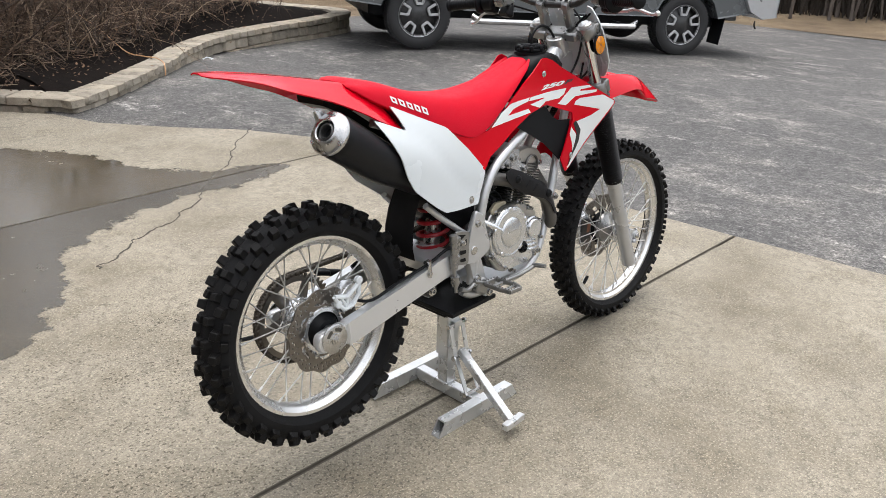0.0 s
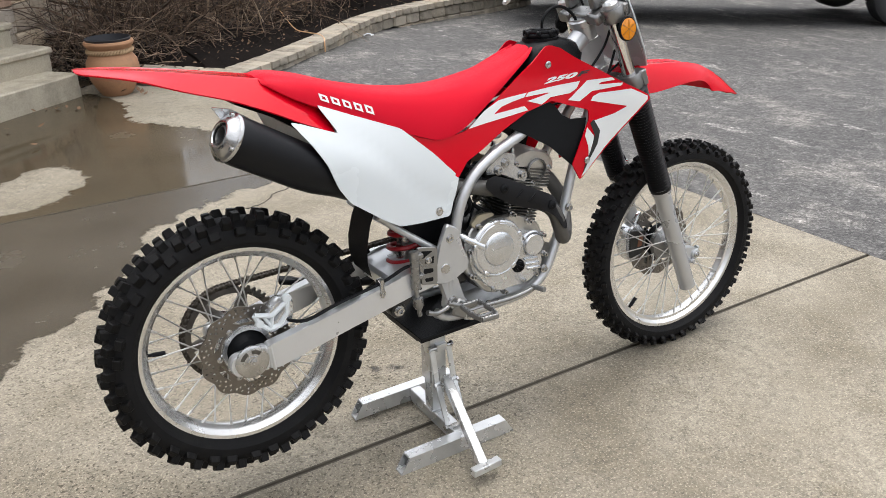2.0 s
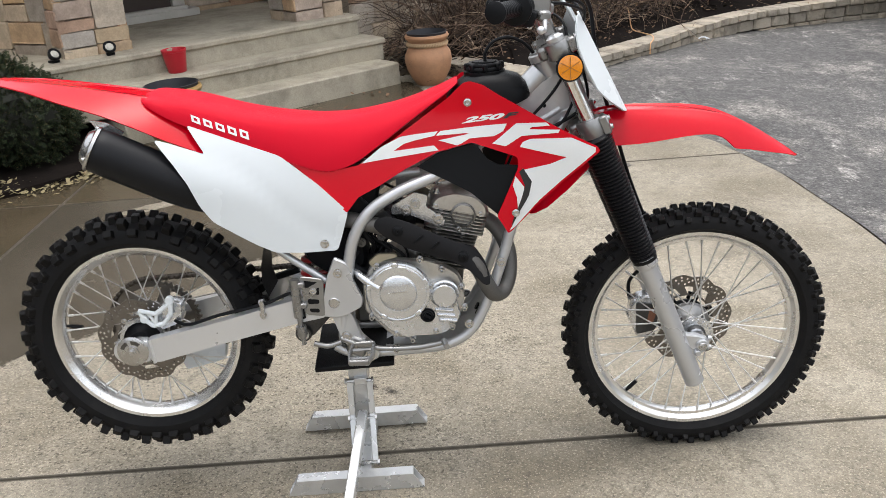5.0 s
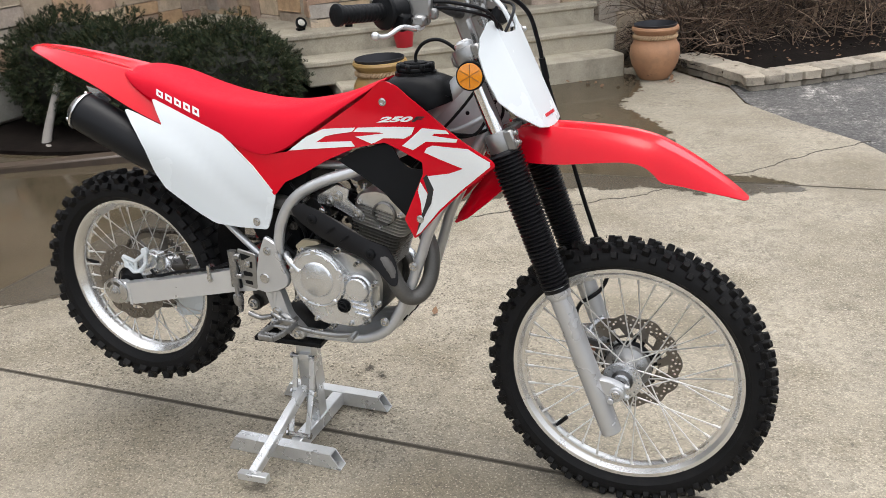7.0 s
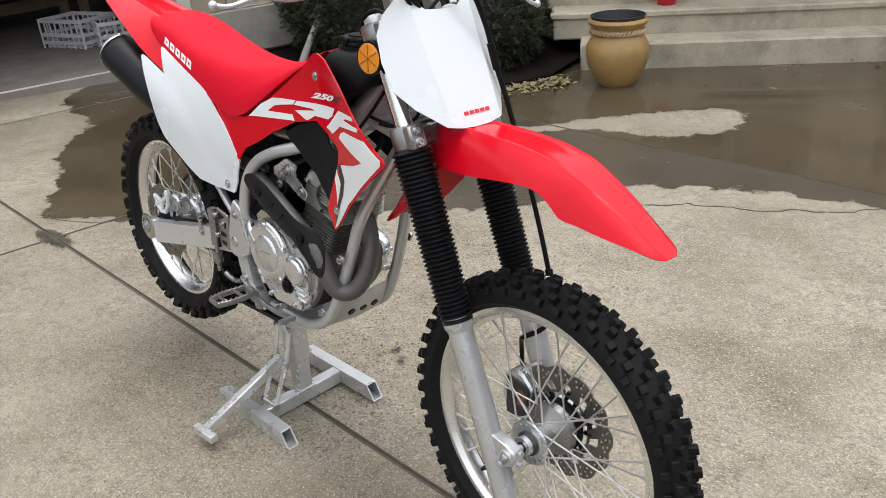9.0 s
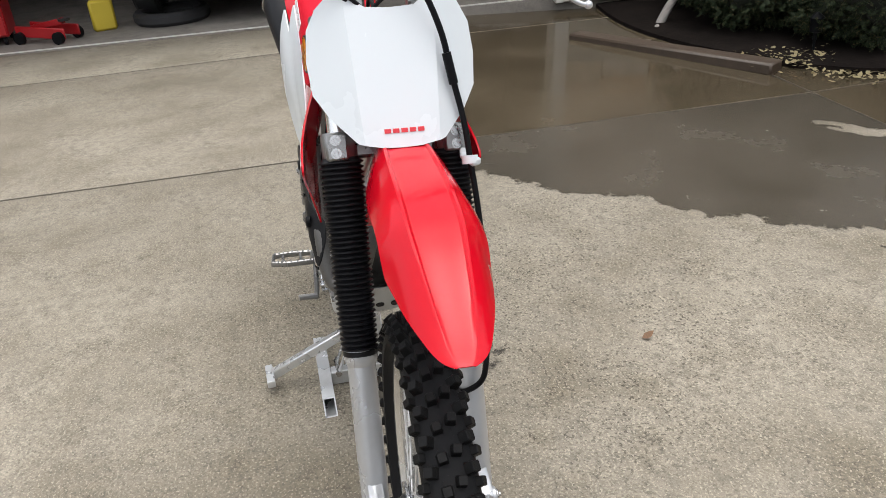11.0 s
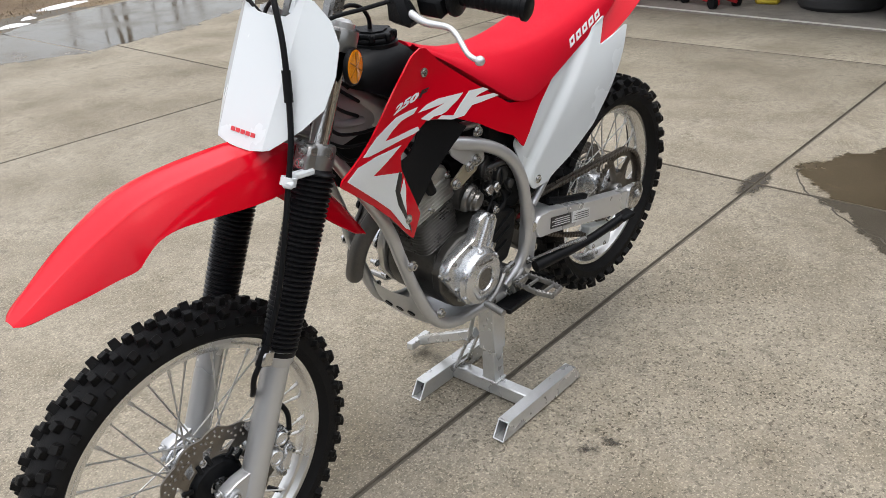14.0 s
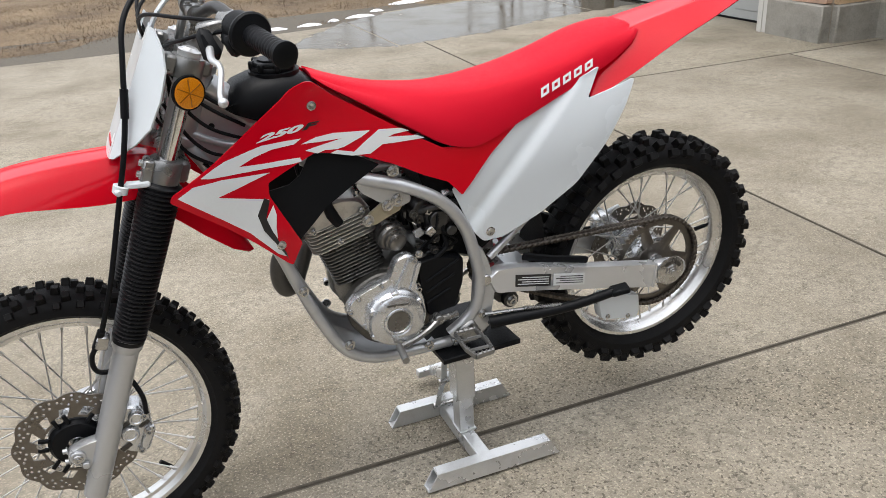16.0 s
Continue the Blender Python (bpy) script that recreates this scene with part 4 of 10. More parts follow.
def bed_ok(x, y):
    return (y > 5.05 + 0.62 * (x - 1.3) + 0.25 if x > 1.3 else y > 5.35 - 0.35 * (x - 0.6)) and x < 5.6


while len(fs) < 30000:
    x, y = rnd.uniform(0.3, 5.4), rnd.uniform(4.9, 9.2)
    if not bed_ok(x, y) or (rnd.random() < 0.5 and y < 5.6 + 0.62 * max(0, x - 1.3)):
        continue
    a, L, w = rnd.uniform(0, 6.28), rnd.uniform(0.06, 0.3), rnd.uniform(0.002, 0.004)
    z = wall_top(x) - 0.02 + 0.085 * max(0, y - 5.4) + rnd.uniform(0, 0.12)
    k = len(vs)
    dx, dy = math.cos(a) * L / 2, math.sin(a) * L / 2
    sx, sy = -math.sin(a) * w, math.cos(a) * w
    dz = rnd.uniform(-0.05, 0.05)
    vs += [(x - dx - sx, y - dy - sy, z - dz), (x + dx - sx, y + dy - sy, z + dz), (x + dx + sx, y + dy + sy, z + dz), (x - dx + sx, y - dy + sy, z - dz), (x, y, z + w * 1.5)]
    fs += [(k, k + 1, k + 4), (k + 1, k + 2, k + 4), (k + 2, k + 3, k + 4), (k + 3, k, k + 4)]
me = bpy.data.meshes.new("fallen_twigs")
me.from_pydata(vs, [], fs)
me.materials.append(BARK)
tagged(new("fallen_twigs", me), "thatch of fallen dry twigs on the mulch", "twigs", "", "stuff")


def leaves(name, n, spots, size, seed, label, mat=None):
    rnd = random.Random(seed)
    vs, fs = [], []
    for _ in range(n):
        x, y, z, r = spots[rnd.randrange(len(spots))]
        x, y = x + rnd.gauss(0, r), y + rnd.gauss(0, r)
        a, s, t = rnd.uniform(0, 6.28), size * rnd.uniform(0.6, 1.3), rnd.uniform(-0.5, 0.5)
        u, v = V(math.cos(a), math.sin(a), t) * s, V(-math.sin(a), math.cos(a), rnd.uniform(-0.4, 0.4)) * s * 0.55
        c = V(x, y, z + rnd.uniform(0.004, 0.02) + abs(t) * s)
        k = len(vs)
        for q in (c - u, c - u * 0.3 + v, c + u * 0.4 + v * 0.8, c + u, c + u * 0.4 - v * 0.8, c - u * 0.3 - v):
            vs.append(tuple(q + V(0, 0, rnd.uniform(-0.15, 0.15) * s)))
        fs.append(tuple(range(k, k + 6)))
    me = bpy.data.meshes.new(name)
    me.from_pydata(vs, [], fs)
    me.materials.append(mat or DRYLEAF)
    return tagged(new(name, me), label, "leaves", "", "stuff")


chips_spots = [(0.8 + 0.40 * k, 5.30 + 0.30 * k + 0.30 * j, 0.05 + 0.007 * k + 0.03 * j, 0.2) for k in range(12) for j in range(4)]
leaves("mulch_chips", 22000, chips_spots, 0.022, 35, "black shredded bark mulch in the bed", CHIPS)
leaves("dry_leaves", 700, [(1.5, 5.7, 0.10, 0.35), (2.2, 6.1, 0.12, 0.4), (3.0, 6.8, 0.16, 0.5), (1.2, 6.4, 0.2, 0.4), (2.6, 7.2, 0.24, 0.6), (4.0, 7.3, 0.18, 0.5)], 0.017, 31, "curled brown leaves in the bed")
leaves("dry_leaves", 26, [(0.28, 4.62, 0.0, 0.10), (0.9, 4.72, 0.0, 0.06), (-1.0, 3.5, 0.0, 0.15), (-0.6, 3.6, 0.0, 0.25), (0.1, 4.3, 0.0, 0.3)], 0.022, 32, "a few fallen leaves on the wet concrete")
leaves("dry_leaves", 1, [(0.583, 0.766, 0.0, 0.0001)], 0.018, 33, "single small dry leaf on the concrete")
leaves("dead_stalks", 1000, [(-1.35, 3.05, 0.0, 0.09), (-1.6, 2.85, 0.0, 0.12), (-1.9, 2.72, 0.02, 0.12), (-1.25, 3.2, 0.0, 0.05)], 0.018, 34, "pale withered plants at the foot of the bush", surface("withered_leaf", (0.20, 0.165, 0.085), 0.8, vary=0.5, big=18))


def boulder(c, r, seed, label, mat=None):
    bm = bmesh.new()
    bmesh.ops.create_icosphere(bm, subdivisions=2, radius=1)
    for v in bm.verts:
        v.co *= 1 + 0.35 * noise.noise(v.co * 1.3 + V(seed * 7, 0, 0))
        v.co = V(v.co.x * r[0], v.co.y * r[1], v.co.z * r[2])
    ob = part("rock", bm, mat or ROCK, None, sharp=25)
    ob.matrix_basis = pose(*c)
    return tagged(ob, label, "rock", "garden rocks")


boulder((1.15, 5.40, 0.10), (0.085, 0.06, 0.055), 1, "pale rounded rock in the mulch bed")
boulder((1.86, 5.30, 0.085), (0.06, 0.035, 0.03), 2, "small flat pale stone in the mulch bed", TERRA)
boulder((1.45, 4.55, 0.01), (0.05, 0.03, 0.02), 3, "small stone at the foot of the wall")
bm = bmesh.new()
tube(bm, [(2.64, 5.335, 0.0), (2.645, 5.345, 0.085), (2.70, 5.48, 0.096), (2.74, 5.68, 0.095), (2.69, 5.81, 0.10), (2.63, 5.98, 0.115), (2.69, 6.37, 0.16), (2.73, 6.72, 0.23), (2.6, 7.1, 0.42)], 0.0055, 6, 5)
tagged(part("extension_cord", bm, CORD), "pale orange power cord trailing over the garden wall", "cord")
bm = bmesh.new()
tube(bm, [(3.26, 6.00, -0.03), (3.30, 5.99, -0.012), (3.35, 5.96, -0.03)], 0.005, 6, 3)
tube(bm, [(3.27, 6.03, -0.03), (3.31, 5.98, -0.016), (3.32, 5.94, -0.03)], 0.004, 6, 3)
tagged(part("twig", bm, SNOW), "short pale twig on the asphalt", "twig")

# ---------------------------------------------------------------- pots
def pot(name, c, scale, mat, rope, label, twist=0.0):
    root = thing(name, pose(*c), label, "flower pot", "pots by the steps")
    bm = bmesh.new()
    k = scale
    lathe(bm, [(0.0, 0.0), (0.105 * k, 0.0), (0.115 * k, 0.012 * k), (0.135 * k, 0.04 * k), (0.175 * k, 0.12 * k), (0.19 * k, 0.19 * k), (0.182 * k, 0.25 * k), (0.155 * k, 0.295 * k), (0.148 * k, 0.31 * k), (0.150 * k, 0.345 * k), (0.172 * k, 0.365 * k), (0.178 * k, 0.38 * k), (0.172 * k, 0.395 * k), (0.158 * k, 0.397 * k), (0.152 * k, 0.37 * k), (0.145 * k, 0.31 * k), (0.13 * k, 0.27 * k)], (0, 0, 0), (0, 0, 1), 48)
    for v in bm.verts:
        v.co.z += 0.004 * noise.noise(v.co * 6)
    body = part("body", bm, mat, root)
    bm = bmesh.new()
    lathe(bm, [(0.150 * k, 0.36 * k), (0.160 * k, 0.408 * k), (0.163 * k, 0.414 * k), (0.158 * k, 0.416 * k), (0.150 * k, 0.38 * k), (0.144 * k, 0.345 * k), (0.07 * k, 0.335 * k), (0, 0.34 * k)], (0, 0, 0), (0, 0, 1), 40)
    part("liner", bm, POTIN, root, "dark blue-black plastic liner with soil")
    bm = bmesh.new()
    n = 60
    for ph in (0, math.pi):
        tube(bm, [((0.153 * k + 0.009 * math.cos(22 * a + ph)) * math.cos(a), (0.153 * k + 0.009 * math.cos(22 * a + ph)) * math.sin(a), 0.323 * k + 0.010 * math.sin(22 * a + ph)) for a in lin(0, 2 * math.pi, 280)], 0.0095, 6, 0, False)
    part("rope_band", bm, ROPE, root, "moulded rope band")
    return root


pot("flower_pot", (0.73, 4.86, 0.0), 1.0, TERRA, True, "round terracotta pot with a rope band beside the steps")
squat = pot("flower_pot", (-0.90, 3.405, 0.0), 1.06, GLAZE, True, "round ochre glazed pot with a rope band before the steps")
squat.matrix_basis = squat.matrix_basis @ Matrix.Diagonal((1.08, 1.08, 0.93, 1))

# ---------------------------------------------------------------- porch, steps, house
O = V(-0.9, 3.88, 0)
PM = Matrix((( 0.8, -0.6, 0, O.x), (0.6, 0.8, 0, O.y), (0, 0, 1, 0), (0, 0, 0, 1)))
steps = thing("porch_steps", Matrix.Identity(4), "three weathered concrete steps up to the porch", "steps", "", "structure")


def rough_block(bm, c, size, seed, amp=0.006):
    """A poured block with softened, slightly ragged edges."""
    b2 = bmesh.new()
    box(b2, (0, 0, 0), size, (0, 0, 0), 0.012)
    bmesh.ops.subdivide_edges(b2, edges=[e for e in b2.edges if e.calc_length() > 0.2], cuts=14, use_grid_fill=True)
    for v in b2.verts:
        v.co += V(noise.noise(v.co * 9 + V(seed, 0, 0)), noise.noise(v.co * 9 + V(0, seed, 5)), noise.noise(v.co * 9 + V(9, 0, seed))) * amp
        v.co += Vector(c)
        v.co = PM @ v.co
    me = bpy.data.meshes.new("tmp")
    b2.to_mesh(me)
    b2.free()
    bm.from_mesh(me)
    bpy.data.meshes.remove(me)


for k, (z, b0, s0, s1) in enumerate(((0.17, 0.0, -0.52, 1.74), (0.34, 0.30, -0.72, 1.80), (0.51, 0.60, -0.92, 1.76))):
    bm = bmesh.new()
    rough_block(bm, ((s0 + s1) / 2, b0 + 1.3, z - 0.02 - 0.075), (s1 - s0, 2.6, 0.19 if k else 0.20), k * 3.1)
    part("step", bm, STEPC, steps, sharp=40)
    if k:
        bm = bmesh.new()
        rough_block(bm, ((s0 + s1) / 2, b0 + 1.29, z - 0.022), (s1 - s0 + 0.03, 2.62, 0.05), k * 5.7, 0.005)
        part("tread", bm, STEPC, steps, sharp=40)
bm = bmesh.new()
rough_block(bm, (-1.9, 1.9, 0.25), (2.0, 1.6, 0.5), 9)
part("porch_side", bm, STEPC, steps, sharp=40)

STONES = []
for k in range(5):
    rnd = random.Random(90 + k)
    bm = bmesh.new()
    box(bm, (0, 0, 0), (1, 1, 1), (0, 0, 0), 0.05)
    for v in bm.verts:
        v.co += V(rnd.uniform(-1, 1) * 0.02, rnd.uniform(-1, 1) * 0.12, rnd.uniform(-1, 1) * 0.025)
    finish(bm, 30)
    me = bpy.data.meshes.new("stone")
    bm.to_mesh(me)
    bm.free()
    me.materials.append(STONE)
    STONES.append(me)


def stone_face(parent, m, width, height, seed, z0=0.0, longest=0.46):
    """Ashlar stones over a face in the x, z plane of m, looking along -y."""
    rnd = random.Random(seed)
    x = 0.0
    # columns of two or three stones, so that the beds do not run through
    z = z0
    while z < height - 0.03:
        band = min(rnd.uniform(0.65, 0.92) * longest, height - z)
        if height - z - band < 0.1:
            band = height - z
        x = 0.0
        while x < width - 0.02:
            L = rnd.uniform(0.4 * longest, longest)
            if width - x - L < 0.12:
                L = width - x
            k = 1 if band < 0.2 else rnd.choice((1, 2, 2, 2))
            cuts = [0] + sorted(rnd.uniform(0.35, 0.65) for _ in range(k - 1)) + [1]
            for a, b in zip(cuts, cuts[1:]):
                h = (b - a) * band
                ob = new("stone", STONES[rnd.randrange(5)])
                ob.parent = parent
                ob.matrix_basis = m @ pose(x + L / 2, 0.002 + rnd.uniform(-0.005, 0.005), z + a * band + h / 2) @ Matrix.Diagonal((L - 0.008, 0.07, h - 0.008, 1))
            x += L
        z += band


def frame_of(p, d):
    """A face's frame: origin p, x along d, y into the wall, z up."""
    d = Vector(d).normalized()
    return Matrix(((d.x, -d.y, 0, p[0]), (d.y, d.x, 0, p[1]), (0, 0, 1, p[2]), (0, 0, 0, 1)))


def wall_run(name, p, q, h, thick, label, stone_h=None, base=0.0, seed=0, z0=0.0):
    """A wall from p to q: core, concrete foot and stone facing on its outer (right hand) side."""
    p, q = V(*p, 0), V(*q, 0)
    L = (q - p).length
    m = frame_of((p.x, p.y, 0), q - p)
    bm = bmesh.new()
    box(bm, (L / 2, 0.03 + thick / 2, z0 + (h - z0) / 2), (L, thick, h - z0), (0, 0, 0), 0, m=m)
    w = tagged(part(name, bm, MORTAR), label, "wall", "", "structure")
    if base:
        bm = bmesh.new()
        box(bm, (L / 2, -0.005, base / 2 - 0.02), (L, 0.12, base + 0.04), (0, 0, 0), 0.012, m=m)
        part("foundation", bm, BASEC, w)
    if stone_h:
        stone_face(w, m, L, stone_h, seed, max(base, z0))
    return w


JL, JR = V(-4.85, -2.77, 0), V(-4.34, 2.25, 0)
GD = (JR - JL).normalized()
p2 = JR + GD * 0.12
p3 = JR + GD * 3.4
# outer side is the right hand going from the far end towards the opening, so runs go p -> q with the house on the left
wall_run("wall_north", (p2.x, p2.y), (p3.x, p3.y), 3.2, 0.25, "ledge-stone garage wall on a concrete foot", 1.45, 0.34, 3)
e1 = PM @ V(-0.52, 1.04, 0)
wall_run("wall_porch", (p3.x - 0.05, p3.y), (e1.x, e1.y), 3.2, 0.25, "ledge-stone house wall beside the porch", 1.75, 0.0, 5)
d0, d1 = PM @ V(-0.25, 2.6, 0), PM @ V(2.6, 2.6, 0)
wall_run("wall_entry", (d0.x, d0.y), (d1.x, d1.y), 3.2, 0.25, "ledge-stone wall round the front door", 1.5, 0.0, 6)
d2, d3 = PM @ V(1.95, 1.0, 0), PM @ V(5.0, 1.9, 0)
wall_run("wall_east", (d2.x, d2.y), (d3.x, d3.y), 3.2, 0.25, "ledge-stone house wall behind the planting bed", 1.2, 0.0, 7)
side_a, side_b = PM @ V(-0.25, 1.36, 0), PM @ V(-0.25, 2.6, 0)
wall_run("wall_porch_side", (side_a.x, side_a.y), (side_b.x, side_b.y), 3.2, 0.2, "ledge-stone side wall of the porch", 1.4, 0.0, 8)


def pillar(name, c, w, h, seed, label):
    """A square stone pillar on the porch."""
    root = thing(name, PM @ pose(c[0], c[1], 0.49), label, "pillar", "porch pillars", "structure")
    bm = bmesh.new()
    box(bm, (0, 0, h / 2), (w - 0.06, w - 0.06, h), (0, 0, 0), 0)
    part("core", bm, MORTAR, root)
    for k in range(4):
        stone_face(root, pose(0, 0, 0, 0, 0, 90 * k) @ pose(-w / 2, -w / 2 + 0.03, 0), w, 1.5, seed + k, 0.0, 0.30)
    return root


pillar("stone_pillar", (-0.345, 1.10), 0.50, 2.6, 14, "square ledge-stone pillar on the porch")
pillar("stone_pillar", (1.48, 0.98), 0.46, 2.6, 24, "square ledge-stone pillar on the porch")
# front door with sill and mat
dr = thing("front_door", PM @ pose(0.40, 2.56, 0.51), "dark front door in a white frame above the porch", "door", "", "structure")
bm = bmesh.new()
box(bm, (0, -0.03, 1.06), (0.92, 0.05, 2.04), (0, 0, 0), 0.004)
for z in (0.5, 1.4):
    for x in (-0.22, 0.22):
        box(bm, (x, -0.06, z), (0.3, 0.015, 0.6), (0, 0, 0), 0.006)
part("door_leaf", bm, surface("door_paint", (0.05, 0.035, 0.03), 0.4, vary=0.1), dr)
bm = bmesh.new()
for x in (-0.52, 0.52):
    box(bm, (x, -0.05, 1.06), (0.12, 0.1, 2.12), (0, 0, 0), 0.004)
box(bm, (0, -0.05, 2.16), (1.16, 0.1, 0.12), (0, 0, 0), 0.004)
part("door_frame", bm, TRIMW, dr)
bm = bmesh.new()
box(bm, (0, -0.16, 0.035), (1.3, 0.22, 0.07), (0, 0, 0), 0.006)
box(bm, (0, -0.20, 0.085), (1.1, 0.10, 0.03), (0, 0, 0), 0.004)
part("door_sill", bm, TRIMW, dr, "white painted sill")
bm = bmesh.new()
box(bm, (0, 0, 0.009), (0.95, 0.42, 0.018), (0, 0, 0), 0.004)
ob = part("door_mat", bm, MATM, None)
ob.matrix_basis = PM @ pose(0.36, 1.62, 0.51)
tagged(ob, "brown coir door mat on the porch", "door mat")
root = thing("red_planter", PM @ pose(0.085, 0.50, 0.343), "empty red plastic planter on the step", "flower pot")
bm = bmesh.new()
lathe(bm, [(0, 0), (0.062, 0), (0.066, 0.004), (0.088, 0.15), (0.092, 0.152), (0.093, 0.168), (0.088, 0.17), (0.084, 0.155), (0.06, 0.012), (0, 0.012)], (0, 0, 0), (0, 0, 1), 36)
part("body", bm, REDPOT, root)
for c, a in (((-0.67, 0.80), 20), ((-0.305, 0.71), -10)):
    root = thing("spot_light", PM @ pose(c[0], c[1], 0.512, 0, 0, a), "small dark garden spotlight on the porch edge", "spotlight", "porch spotlights")
    bm = bmesh.new()
    lathe(bm, [(0, 0.0), (0.022, 0.002), (0.038, 0.014), (0.045, 0.035), (0.046, 0.052), (0.041, 0.056), (0.030, 0.052)], (0, 0.03, 0.035), (0, -1, 0.7), 24)
    box(bm, (0, 0.02, 0.01), (0.06, 0.06, 0.02), (0, 0, 0), 0.004)
    part("housing", bm, BLACK, root)
    bm = bmesh.new()
    lathe(bm, [(0, 0.060), (0.018, 0.058), (0.029, 0.050)], (0, 0.03, 0.035), (0, -1, 0.7), 24)
    part("lens", bm, LENSM, root, "small clear round lens")

# garage: floor, threshold, back walls, roof, jambs
gm = frame_of((JL.x, JL.y, 0), GD)
LW = (JR - JL).length
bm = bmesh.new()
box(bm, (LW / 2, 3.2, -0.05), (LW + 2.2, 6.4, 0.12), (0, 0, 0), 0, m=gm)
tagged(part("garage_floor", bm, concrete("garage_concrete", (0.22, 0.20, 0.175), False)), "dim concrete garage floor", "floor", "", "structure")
bm = bmesh.new()
box(bm, (LW / 2, 0.035, 0.013), (LW, 0.03, 0.006), (0, 0, 0), 0, m=gm)
tagged(part("threshold", bm, TRIMW), "pale strip at the garage threshold", "threshold", "", "structure")
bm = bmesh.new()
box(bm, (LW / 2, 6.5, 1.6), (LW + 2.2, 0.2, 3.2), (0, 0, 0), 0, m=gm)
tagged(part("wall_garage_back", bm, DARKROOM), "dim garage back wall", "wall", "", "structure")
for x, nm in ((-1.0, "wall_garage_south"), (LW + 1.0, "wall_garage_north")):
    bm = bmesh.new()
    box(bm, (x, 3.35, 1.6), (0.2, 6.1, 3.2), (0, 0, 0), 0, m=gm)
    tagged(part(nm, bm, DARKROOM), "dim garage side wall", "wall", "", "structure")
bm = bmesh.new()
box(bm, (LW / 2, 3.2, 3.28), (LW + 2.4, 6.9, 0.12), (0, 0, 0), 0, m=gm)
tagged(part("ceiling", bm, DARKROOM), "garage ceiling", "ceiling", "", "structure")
bm = bmesh.new()
box(bm, (LW / 2, 0.12, 2.72), (LW + 0.3, 0.22, 1.0), (0, 0, 0), 0.01, m=gm)
tagged(part("lintel", bm, TRIMW), "painted header over the garage opening", "wall", "", "structure")
for x in (-0.06, LW + 0.06):
    bm = bmesh.new()
    box(bm, (x, 0.05, 1.1), (0.13, 0.26, 2.24), (0, 0, 0), 0.006, m=gm)
    box(bm, (x + (0.03 if x < 0 else -0.03), -0.09, 1.1), (0.07, 0.03, 2.24), (0, 0, 0), 0.004, m=gm)
    tagged(part("door_jamb", bm, TRIMW), "grey-white painted garage door jamb", "door jamb", "garage jambs", "structure")
wall_run("wall_between", (-4.80, -3.50), (-4.83, -2.90), 3.2, 0.2, "ledge-stone wall between the garage doors", 0.9, 0.30, 31)
wall_run("wall_pier", (-4.28, -4.16), (-4.27, -3.52), 3.2, 0.5, "ledge-stone pier between the garage doors", 0.9, 0.30, 32)
wall_run("wall_pier_side", (-4.31, -3.52), (-4.85, -3.50), 3.2, 0.05, "side of the ledge-stone pier", 0.9, 0.30, 33)
bm = bmesh.new()
box(bm, (-4.34, -4.23, 1.1), (0.2, 0.12, 2.24), (0, 0, 0), 0.006)
box(bm, (-4.25, -4.25, 1.1), (0.03, 0.06, 2.24), (0, 0, 0), 0.004)
tagged(part("door_jamb", bm, TRIMW), "grey-white painted garage door jamb", "door jamb", "garage jambs", "structure")
gd = thing("garage_door", pose(-4.55, -5.65, 0), "closed grey panelled garage door", "garage door", "", "structure")
for k in range(4):
    bm = bmesh.new()
    box(bm, (0, 0, 0.27 + k * 0.545), (0.04, 2.72, 0.53), (0, 0, 0), 0.006)
    for y in (-1.0, -0.34, 0.34, 1.0):
        box(bm, (0.02, y, 0.27 + k * 0.545), (0.014, 0.54, 0.34), (0, 0, 0), 0.006)
    part("panel", bm, DOORP, gd)
bm = bmesh.new()
box(bm, (0.0, 0, 0.012), (0.05, 2.72, 0.02), (0, 0, 0), 0.003)
part("seal", bm, BLACK, gd)
wall_run("wall_south", (-4.5, -7.6), (-4.5, -7.05), 3.2, 0.3, "ledge-stone corner of the garage", 0.9, 0.30, 35)
bm = bmesh.new()
box(bm, (-4.6, -5.65, 2.75), (0.3, 2.9, 1.0), (0, 0, 0), 0)
tagged(part("lintel", bm, TRIMW), "painted header over the closed garage door", "wall", "", "structure")
# roof out of view, added so the wet ground mirrors a dark house
bm = bmesh.new()
for pts in ([(-4.2, -8.2, 3.25), (-3.9, 5.2, 3.25), (-9.5, 5.6, 5.4), (-9.5, -8.2, 5.4)], [(-3.9, 5.2, 3.25), (-1.2, 4.0, 3.25), (2.6, 6.6, 3.25), (-3.5, 12.0, 6.0)]):
    q = [V(*p) for p in pts]
    loft(bm, [q, [p + V(0, 0, 0.16) for p in q]], True, True)
tagged(part("roof", bm, surface("shingle", (0.10, 0.095, 0.09), 0.9, vary=0.2)), "unseen dark roof edge added over the house to darken reflections", "roof", "", "structure")

# black drain pot with its hose
dp = thing("drain_pot", pose(-4.43, -2.94, 0), "small black drain pot with a hose", "drain pot")
bm = bmesh.new()
lathe(bm, [(0, 0), (0.066, 0), (0.07, 0.003), (0.064, 0.18), (0.06, 0.185), (0.02, 0.188), (0, 0.188)], (0, 0, 0), (0, 0, 1), 24)
part("body", bm, BLACK, dp)
bm = bmesh.new()
tube(bm, [(0.0, 0.0, 0.18), (-0.03, -0.01, 0.235), (-0.10, -0.06, 0.24), (-0.16, -0.12, 0.13), (-0.20, -0.17, 0.08), (-0.26, -0.22, 0.14), (-0.29, -0.24, 0.33)], 0.007, 8, 6)
part("hose", bm, BLACK, dp)

